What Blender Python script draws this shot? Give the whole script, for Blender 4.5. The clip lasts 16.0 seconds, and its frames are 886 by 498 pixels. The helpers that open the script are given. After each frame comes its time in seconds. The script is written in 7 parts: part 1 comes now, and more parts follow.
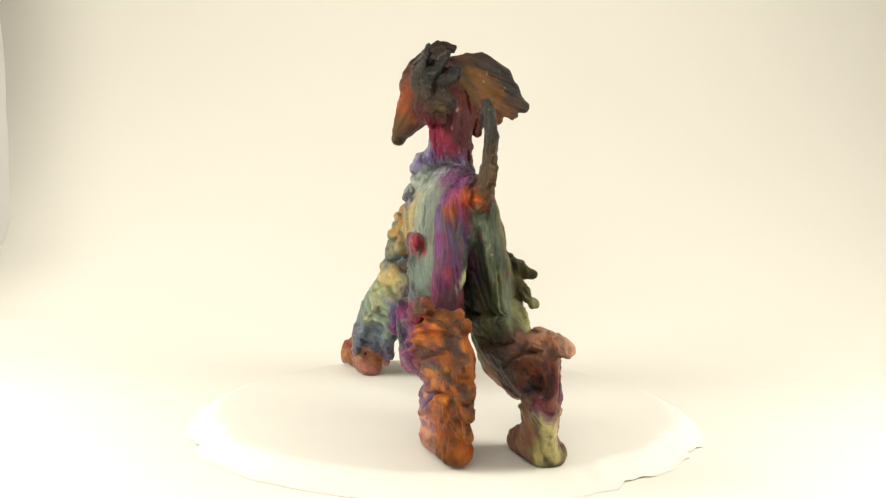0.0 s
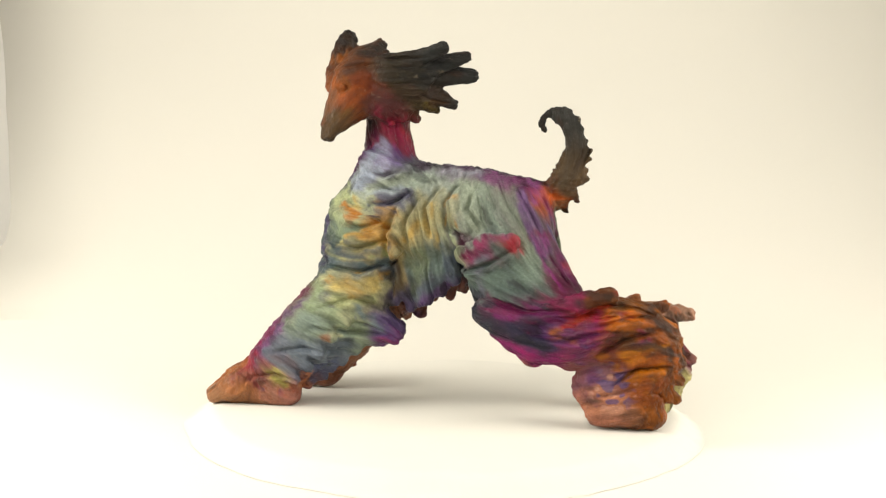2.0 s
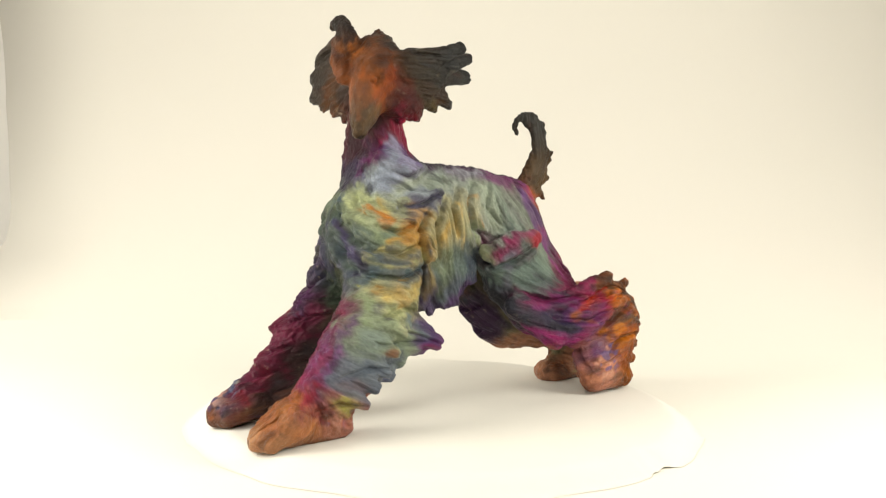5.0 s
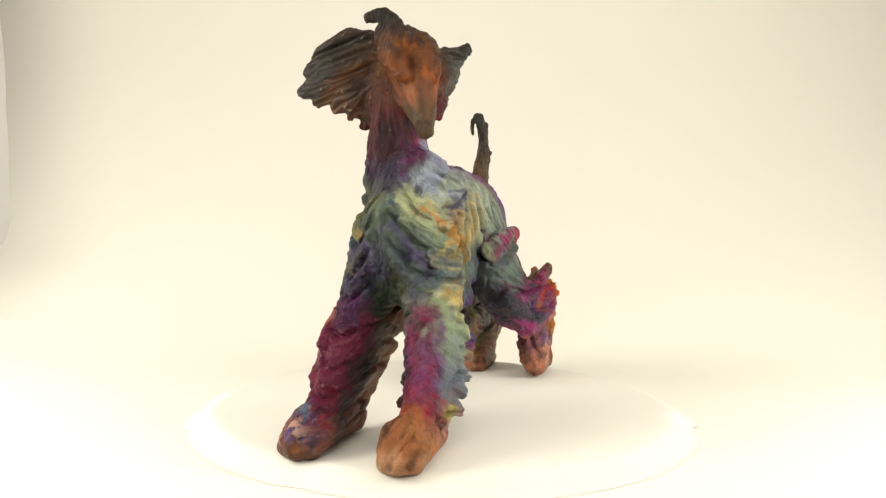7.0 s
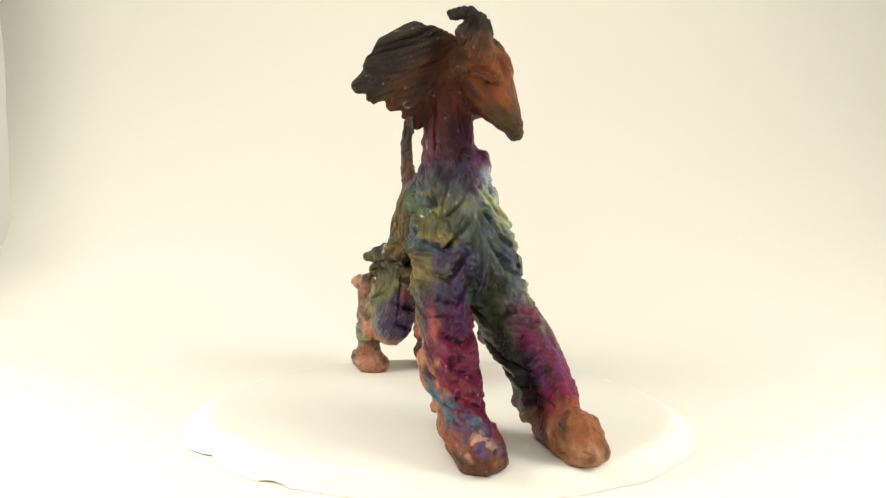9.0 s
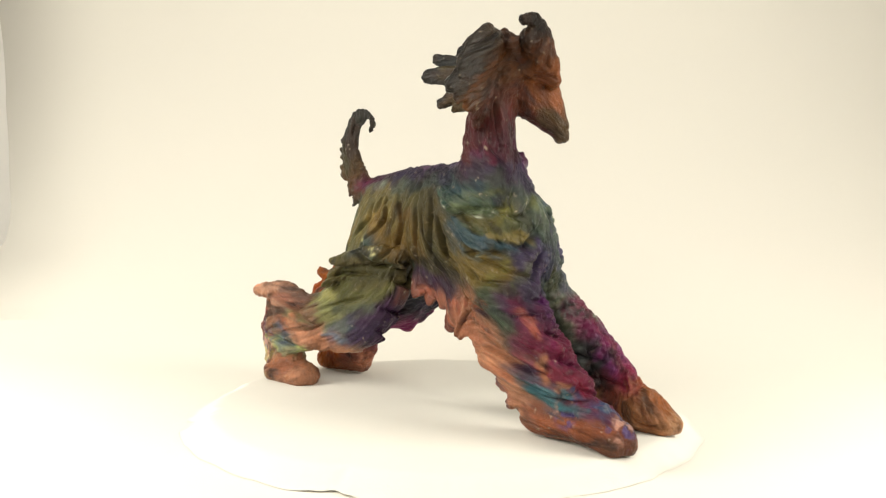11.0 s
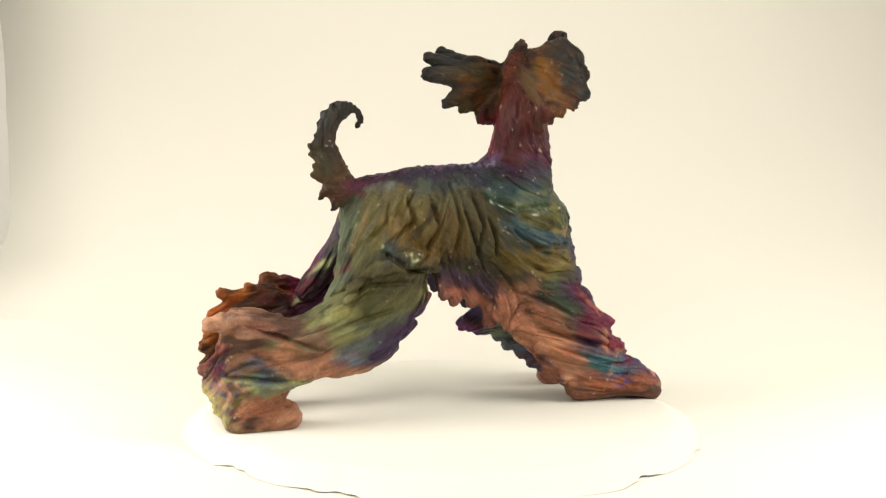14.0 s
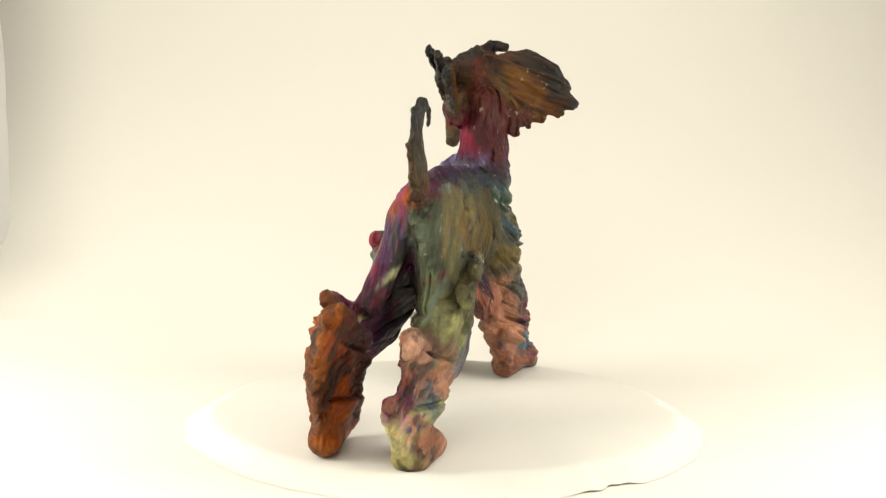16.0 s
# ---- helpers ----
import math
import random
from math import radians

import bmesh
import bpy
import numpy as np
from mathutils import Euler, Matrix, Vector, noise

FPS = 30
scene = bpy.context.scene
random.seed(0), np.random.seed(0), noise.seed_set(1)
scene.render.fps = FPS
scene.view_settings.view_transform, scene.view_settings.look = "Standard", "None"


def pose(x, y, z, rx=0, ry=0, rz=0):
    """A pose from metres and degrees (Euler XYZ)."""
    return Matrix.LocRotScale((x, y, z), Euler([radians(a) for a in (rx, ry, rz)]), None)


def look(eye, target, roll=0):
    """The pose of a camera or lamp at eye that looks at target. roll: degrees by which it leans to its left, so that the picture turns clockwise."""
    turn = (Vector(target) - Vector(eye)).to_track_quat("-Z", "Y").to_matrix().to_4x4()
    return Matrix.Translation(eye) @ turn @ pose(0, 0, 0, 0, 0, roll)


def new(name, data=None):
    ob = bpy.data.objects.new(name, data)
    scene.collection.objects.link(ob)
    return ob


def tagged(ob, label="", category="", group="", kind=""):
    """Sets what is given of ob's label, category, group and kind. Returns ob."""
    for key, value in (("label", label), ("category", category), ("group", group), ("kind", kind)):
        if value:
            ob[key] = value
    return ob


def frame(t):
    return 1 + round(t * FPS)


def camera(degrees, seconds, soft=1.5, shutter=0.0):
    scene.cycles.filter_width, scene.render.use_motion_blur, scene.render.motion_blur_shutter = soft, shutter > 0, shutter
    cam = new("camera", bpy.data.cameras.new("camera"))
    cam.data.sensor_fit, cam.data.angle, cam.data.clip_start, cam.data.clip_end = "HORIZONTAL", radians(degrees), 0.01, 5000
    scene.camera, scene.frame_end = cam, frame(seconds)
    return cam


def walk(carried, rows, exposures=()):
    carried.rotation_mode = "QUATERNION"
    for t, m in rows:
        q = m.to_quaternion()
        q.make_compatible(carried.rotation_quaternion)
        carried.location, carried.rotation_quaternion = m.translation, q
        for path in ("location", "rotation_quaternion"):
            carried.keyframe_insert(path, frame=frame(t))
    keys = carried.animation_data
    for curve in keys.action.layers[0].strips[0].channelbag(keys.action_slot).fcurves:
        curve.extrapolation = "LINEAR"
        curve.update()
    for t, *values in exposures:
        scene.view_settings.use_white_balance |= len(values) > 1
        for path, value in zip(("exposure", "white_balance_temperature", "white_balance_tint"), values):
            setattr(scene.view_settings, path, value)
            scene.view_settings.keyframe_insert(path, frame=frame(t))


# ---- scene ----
# ---------------------------------------------------------------- camera
cam = camera(49.83, 16.0, soft=1.2)
STAND = look((0, -1, 0.246), (-0.0026, -0.0033, 0.1653), 0.88)
walk(cam, [(0, STAND), (16, STAND)])

# ---------------------------------------------------------------- light
scene.view_settings.exposure = -0.08
world = bpy.data.worlds.new("studio")
scene.world = world
world.use_nodes = True
world.node_tree.nodes["Background"].inputs[0].default_value = (1.0, 0.95, 0.86, 1)
world.node_tree.nodes["Background"].inputs[1].default_value = 0.2


def softbox(name, eye, target, width, height, watts, colour):
    data = bpy.data.lights.new(name, "AREA")
    data.shape, data.size, data.size_y, data.energy, data.color = "RECTANGLE", width, height, watts, colour
    ob = new(name, data)
    ob.matrix_basis = look(eye, target)
    return ob


WARM = (1.0, 0.952, 0.843)
softbox("softbox_left", (-0.95, -0.3, 0.56), (-0.1, 0.05, -0.05), 0.6, 0.6, 15, WARM)
softbox("softbox_right", (0.95, -0.3, 0.56), (0.1, 0.05, -0.05), 0.6, 0.6, 13, WARM)
softbox("softbox_top", (0.0, -0.15, 1.35), (0, 0.0, 0), 1.4, 1.1, 7.5, WARM)
softbox("softbox_front", (-0.2, -1.35, 1.0), (0, 0, 0.1), 0.8, 0.6, 8, WARM)


# ---------------------------------------------------------------- materials
def srgb(h):
    c = [int(h[i:i + 2], 16) / 255 for i in (0, 2, 4)]
    return [v / 12.92 if v <= 0.04045 else ((v + 0.055) / 1.055) ** 2.4 for v in c]


def material(name):
    m = bpy.data.materials.new(name)
    m.use_nodes = True
    t = m.node_tree
    return m, t, t.nodes["Principled BSDF"]


def link(t, a, out, b, inp):
    t.links.new(a.outputs[out], b.inputs[inp])


def plain(name, colour, rough=0.8, mottle=0.04, scale=30.0, bump=0.1, fine=400.0, depth=0.002):
    """A matt surface with cloudy variation and a fine relief."""
    m, t, b = material(name)
    geo = t.nodes.new("ShaderNodeTexCoord")
    n1 = t.nodes.new("ShaderNodeTexNoise")
    n1.inputs["Scale"].default_value, n1.inputs["Detail"].default_value = scale, 5
    link(t, geo, "Object", n1, "Vector")
    mix = t.nodes.new("ShaderNodeMixRGB")
    mix.inputs[1].default_value = (*[v * (1 - mottle) for v in colour], 1)
    mix.inputs[2].default_value = (*[min(1, v * (1 + mottle)) for v in colour], 1)
    link(t, n1, "Fac", mix, 0)
    link(t, mix, 0, b, "Base Color")
    n2 = t.nodes.new("ShaderNodeTexNoise")
    n2.inputs["Scale"].default_value, n2.inputs["Detail"].default_value = fine, 4
    link(t, geo, "Object", n2, "Vector")
    bp = t.nodes.new("ShaderNodeBump")
    bp.inputs["Strength"].default_value, bp.inputs["Distance"].default_value = bump, depth
    link(t, n2, "Fac", bp, "Height")
    link(t, bp, "Normal", b, "Normal")
    b.inputs["Roughness"].default_value = rough
    return m


def glaze():
    """Fumed raku glaze: the colour lies in the surface's own paint layer; streaks and pits follow the combed hair."""
    m, t, b = material("raku_glaze")
    paint = t.nodes.new("ShaderNodeAttribute")
    paint.attribute_name = "paint"
    flow = t.nodes.new("ShaderNodeAttribute")
    flow.attribute_name = "flow"
    hair = t.nodes.new("ShaderNodeTexNoise")
    hair.inputs["Scale"].default_value, hair.inputs["Detail"].default_value = 620, 4
    link(t, flow, "Vector", hair, "Vector")
    grain = t.nodes.new("ShaderNodeTexNoise")
    grain.inputs["Scale"].default_value, grain.inputs["Detail"].default_value = 900, 3
    tex = t.nodes.new("ShaderNodeTexCoord")
    link(t, tex, "Object", grain, "Vector")
    # streaks of lighter and darker glaze along the hair
    ramp = t.nodes.new("ShaderNodeMapRange")
    ramp.inputs["From Min"].default_value, ramp.inputs["From Max"].default_value = 0.3, 0.7
    ramp.inputs["To Min"].default_value, ramp.inputs["To Max"].default_value = 0.84, 1.14
    link(t, hair, "Fac", ramp, "Value")
    ramp2 = t.nodes.new("ShaderNodeMapRange")
    ramp2.inputs["From Min"].default_value, ramp2.inputs["From Max"].default_value = 0.3, 0.7
    ramp2.inputs["To Min"].default_value, ramp2.inputs["To Max"].default_value = 0.88, 1.1
    link(t, grain, "Fac", ramp2, "Value")
    mul = t.nodes.new("ShaderNodeMath")
    mul.operation = "MULTIPLY"
    link(t, ramp, "Result", mul, 0)
    link(t, ramp2, "Result", mul, 1)
    tint = t.nodes.new("ShaderNodeVectorMath")
    tint.operation = "SCALE"
    link(t, paint, "Color", tint, 0)
    link(t, mul, "Value", tint, "Scale")
    link(t, tint, "Vector", b, "Base Color")
    add = t.nodes.new("ShaderNodeMath")
    add.operation = "MULTIPLY_ADD"
    add.inputs[1].default_value = 0.08
    half = t.nodes.new("ShaderNodeMath")
    half.operation = "SUBTRACT"
    half.inputs[1].default_value = 0.5
    link(t, hair, "Fac", half, 0)
    crease = t.nodes.new("ShaderNodeMath")
    crease.operation = "ABSOLUTE"
    link(t, half, "Value", crease, 0)
    link(t, grain, "Fac", add, 0)
    link(t, crease, "Value", add, 2)
    bp = t.nodes.new("ShaderNodeBump")
    bp.inputs["Strength"].default_value, bp.inputs["Distance"].default_value = 0.75, 0.003
    link(t, add, "Value", bp, "Height")
    link(t, bp, "Normal", b, "Normal")
    rr = t.nodes.new("ShaderNodeMapRange")
    rr.inputs["To Min"].default_value, rr.inputs["To Max"].default_value = 0.26, 0.44
    link(t, hair, "Fac", rr, "Value")
    link(t, rr, "Result", b, "Roughness")
    b.inputs["Specular IOR Level"].default_value = 0.22
    b.inputs["Coat Weight"].default_value, b.inputs["Coat Roughness"].default_value = 0.015, 0.2
    return m


PAPER = plain("cream_paper", (0.735, 0.71, 0.645), 0.85, 0.015, 3.0, 0.03, 300)
WHITE = plain("white_wall", (0.92, 0.90, 0.86), 0.9, 0.02, 2.0, 0.03, 200)
MID_WALL = plain("pale_grey_wall", (0.55, 0.54, 0.52), 0.9, 0.03, 2.0, 0.05, 200)
DIM_WALL = plain("grey_wall", (0.22, 0.21, 0.2), 0.9, 0.05, 2.0, 0.05, 200)
FELT = plain("white_felt", (0.705, 0.685, 0.625), 0.92, 0.03, 14.0, 0.14, 420, 0.0015)
GLAZE = glaze()


# ---------------------------------------------------------------- setting
def mesh_object(name, verts, faces, mat, smooth=True):
    me = bpy.data.meshes.new(name)
    me.from_pydata(verts, [], faces)
    me.materials.append(mat)
    me.polygons.foreach_set("use_smooth", [smooth] * len(me.polygons))
    me.update()
    return new(name, me)


FLOOR = -0.015


def sweep():
    """The paper sweep: level table, a wide curve and an upright back."""
    line, rad, back = [], 0.75, 1.0
    for i in range(9):
        line.append((-1.6 + (back - rad + 1.6) * i / 8, FLOOR))
    for i in range(1, 25):
        a = i / 24 * math.pi / 2
        line.append((back - rad + rad * math.sin(a), FLOOR + rad - rad * math.cos(a)))
    line += [(back, FLOOR + rad + 0.25 * i) for i in range(1, 7)]
    verts, faces = [], []
    cols = 13
    for j, (y, z) in enumerate(line):
        left = -float(np.interp(z, (0.0, 0.05, 0.113, 0.17, 0.22, 0.35, 0.6), (0.806, 0.791, 0.773, 0.796, 0.823, 0.871, 0.930)))
        if z < 0.001:
            left = -1.6
        for i in range(cols):
            verts.append((left + (1.75 - left) * i / (cols - 1), y, z))
    for j in range(len(line) - 1):
        for i in range(cols - 1):
            a = j * cols + i
            faces.append((a, a + 1, a + cols + 1, a + cols))
    ob = mesh_object("backdrop", verts, faces, PAPER)
    sol = ob.modifiers.new("thickness", "SOLIDIFY")
    sol.thickness, sol.offset = 0.002, -1
    return tagged(ob, "cream paper photo sweep curving up from the table", "backdrop", kind="structure")


def slab(name, lo, hi, mat):
    (a, b, c), (d, e, f) = lo, hi
    v = [(x, y, z) for x in (a, d) for y in (b, e) for z in (c, f)]
    fc = [(0, 1, 3, 2), (4, 6, 7, 5), (0, 4, 5, 1), (2, 3, 7, 6), (0, 2, 6, 4), (1, 5, 7, 3)]
    return tagged(mesh_object(name, v, fc, mat, False), kind="structure")


sweep()
tagged(slab("wall_west", (-1.9, -1.75, -0.1), (-1.8, 1.2, 2.3), MID_WALL), "pale grey side wall of the studio", "wall")
tagged(slab("wall_east", (1.8, -1.75, -0.1), (1.9, 1.2, 2.3), MID_WALL), "pale grey side wall of the studio", "wall")
tagged(slab("wall_north", (-1.8, 1.05, -0.1), (1.8, 1.15, 2.3), WHITE), "white back wall behind the paper sweep", "wall")
tagged(slab("wall_south", (-1.8, -1.75, -0.1), (1.8, -1.65, 2.3), DIM_WALL), "dim grey wall behind the camera", "wall")
tagged(slab("ceiling", (-1.9, -1.75, 2.3), (1.9, 1.2, 2.4), DIM_WALL), "dim grey studio ceiling", "ceiling")
tagged(slab("floor", (-1.9, -1.75, -0.2), (1.9, 1.2, -0.1), WHITE), "white table under the paper sweep", "table")


# ---------------------------------------------------------------- value noise
def lattice(i, j, k, seed):
    h = (i * 374761393 + j * 668265263 + k * 2147483647 + seed * 974634777) & 0xFFFFFFFF
    h = ((h ^ (h >> 13)) * 1274126177) & 0xFFFFFFFF
    return ((h ^ (h >> 16)) & 0xFFFF) / 65535.0


def vnoise(p, scale, seed=0):
    """Smooth noise, about -1 to 1, at points p (n x 3), with scale cells to the metre."""
    q = p * scale
    b = np.floor(q).astype(np.int64)
    w = q - b
    w = w * w * (3 - 2 * w)
    out = 0
    for dx in (0, 1):
        for dy in (0, 1):
            for dz in (0, 1):
                wt = (w[:, 0] if dx else 1 - w[:, 0]) * (w[:, 1] if dy else 1 - w[:, 1]) * (w[:, 2] if dz else 1 - w[:, 2])
                out = out + wt * lattice(b[:, 0] + dx, b[:, 1] + dy, b[:, 2] + dz, seed)
    return out * 2 - 1


def fbm(p, scale, seed=0, octaves=3):
    return sum(vnoise(p, scale * 2 ** o, seed + o) * 0.55 ** o for o in range(octaves))


def step(a, b, x):
    t = np.clip((x - a) / (b - a), 0, 1)
    return t * t * (3 - 2 * t)


# ---------------------------------------------------------------- the turning disc
def disc():
    """The turntable's round cover of white felt: level on top, draped over the rim, with a torn and wavy hem."""
    n, rings = 420, 40
    ang = np.linspace(0, 2 * math.pi, n, endpoint=False)
    ring = np.stack([np.cos(ang), np.sin(ang), 0 * ang], 1)
    edge = 0.268 + 0.004 * vnoise(ring, 1.6, 5) + 0.003 * vnoise(ring, 5, 6) + 0.0012 * vnoise(ring, 19, 7)
    torn = np.zeros(n)
    for a, wide in ((28, 6), (50, 9), (111, 7), (134, 4), (-74, 5)):
        torn = np.maximum(torn, 1 - step(0.4 * wide, wide, np.abs((np.degrees(ang) - a + 180) % 360 - 180)))
    hem = FLOOR + 0.0004 + torn * (0.0016 + 0.001 * vnoise(ring, 30, 11))
    edge = edge - torn * (0.006 + 0.004 * vnoise(ring, 24, 12))
    wave = vnoise(ring, 9, 8)
    verts, faces = [(0, 0, 0)], []
    for j in range(1, rings + 1):
        s = 1 - (1 - j / rings) ** 1.7
        f = np.clip((s - 0.88) / 0.12, 0, 1)
        for i in range(n):
            z = hem[i] * f * f * (3 - 2 * f)
            r = edge[i] * (s + 0.006 * f * wave[i])
            verts.append((ring[i][0] * r, ring[i][1] * r, z))
    for i in range(n):
        r = edge[i] - 0.004
        verts.append((ring[i][0] * r, ring[i][1] * r, FLOOR + 0.0003))
    faces += [(0, 1 + i, 1 + (i + 1) % n) for i in range(n)]
    for j in range(rings):
        for i in range(n):
            a, b = 1 + j * n + i, 1 + j * n + (i + 1) % n
            faces.append((a, a + n, b + n, b))
    faces.append(tuple(1 + rings * n + i for i in reversed(range(n))))
    cut = 1 + n * (rings - 14)
    top = [f for f in faces if max(f) < cut]
    rim = [tuple(i - cut + n for i in f) for f in faces if max(f) >= cut]
    ob = mesh_object("turntable_cover", verts[:cut], top, FELT)
    hem_part = mesh_object("hem", verts[cut - n:], rim, FELT)
    hem_part.parent = ob
    tagged(hem_part, "torn wavy felt hem")
    return tagged(ob, "round white felt turntable cover with torn wavy hem", "turntable")


# ---------------------------------------------------------------- sculpting by blended volumes
LOW, HIGH, CELL = np.array([-0.275, -0.115, -0.008]), np.array([0.285, 0.15, 0.42]), 0.00125
GRID = np.ceil((HIGH - LOW) / CELL).astype(int)
FIELD = np.full(GRID, 0.05, np.float32)
AXIS = [LOW[i] + CELL * np.arange(GRID[i], dtype=np.float32) for i in range(3)]


def window(lo, hi):
    a = np.clip(np.floor((np.array(lo) - LOW) / CELL).astype(int), 0, GRID)
    b = np.clip(np.ceil((np.array(hi) - LOW) / CELL).astype(int) + 1, 0, GRID)
    return tuple(slice(a[i], b[i]) for i in range(3))


def blend(w, d, k, carve=False):
    f = FIELD[w]
    if carve:
        h = np.maximum(k - np.abs(f + d), 0) / k
        FIELD[w] = np.maximum(f, -d) + h * h * k / 4
    else:
        h = np.maximum(k - np.abs(f - d), 0) / k
        FIELD[w] = np.minimum(f, d) - h * h * k / 4


def limb(pts, k=0.012, flat=(0, 1, 0), thin=1.0, carve=False):
    """A chain of tapering round pieces, (x, y, z, radius) each; thin squeezes it along the direction flat."""
    n = np.array(flat, float)
    n /= np.linalg.norm(n)
    pts = np.array(pts, float)
    r = pts[:, 3].max() + k + 0.004
    w = window(pts[:, :3].min(0) - r, pts[:, :3].max(0) + r)
    gx, gy, gz = AXIS[0][w[0]][:, None, None], AXIS[1][w[1]][None, :, None], AXIS[2][w[2]][None, None, :]
    s, d = 1 / thin - 1, None
    for a, b in zip(pts[:-1], pts[1:]):
        e = b[:3] - a[:3]
        e = e + n * (e @ n) * s
        X, Y, Z = gx - a[0], gy - a[1], gz - a[2]
        if s:
            t = (X * n[0] + Y * n[1] + Z * n[2]) * s
            X, Y, Z = X + n[0] * t, Y + n[1] * t, Z + n[2] * t
        u = np.clip((X * e[0] + Y * e[1] + Z * e[2]) / max(e @ e, 1e-9), 0, 1)
        g = np.sqrt((X - u * e[0]) ** 2 + (Y - u * e[1]) ** 2 + (Z - u * e[2]) ** 2) - (a[3] + (b[3] - a[3]) * u)
        d = g if d is None else np.minimum(d, g)
    blend(w, d.astype(np.float32), k, carve)


def ball(p, radii, k=0.012, turn=(0, 0, 0), carve=False):
    """An egg with three radii, turned by degrees."""
    m = np.array(Euler([radians(a) for a in turn]).to_matrix())
    r = max(radii) + k + 0.004
    w = window(np.array(p) - r, np.array(p) + r)
    X, Y, Z = [AXIS[i][w[i]] for i in range(3)]
    X, Y, Z = X[:, None, None] - p[0], Y[None, :, None] - p[1], Z[None, None, :] - p[2]
    q = [(X * m[0, i] + Y * m[1, i] + Z * m[2, i]) / radii[i] for i in range(3)]
    l = np.sqrt(q[0] ** 2 + q[1] ** 2 + q[2] ** 2)
    g = np.sqrt(sum((q[i] / radii[i]) ** 2 for i in range(3))) + 1e-6
    blend(w, (l * (l - 1) / g).astype(np.float32), k, carve)


def at(p, r):
    return (*p, r)


def tuft(a, b, r, tip, k=0.005, flat=(0, 1, 0), thin=0.6):
    limb([(*a, r), (*b, tip)], k, flat, thin)


def trunk():
    limb([at((-0.0818, 0.006, 0.1819), 0.053), at((-0.0263, 0.005, 0.1876), 0.057), at((0.0332, 0.005, 0.1951), 0.051), at((0.0747, 0.004, 0.1994), 0.040)], 0.012, thin=0.74)
    limb([at((-0.1077, 0.004, 0.1607), 0.026), at((-0.0951, 0.006, 0.1966), 0.029), at((-0.073, 0.01, 0.2327), 0.029)], 0.014)
    limb([at((-0.054, 0.01, 0.2359), 0.020), at((0.0057, 0.008, 0.2399), 0.012), at((0.0684, 0.008, 0.2289), 0.012), at((0.0926, 0.01, 0.2203), 0.014)], 0.016)
    # neck
    limb([at((-0.069, 0.012, 0.2357), 0.034), at((-0.0698, 0.017, 0.2715), 0.0255), at((-0.0732, 0.017, 0.3101), 0.022), at((-0.0846, 0.008, 0.3387), 0.023)], 0.014)


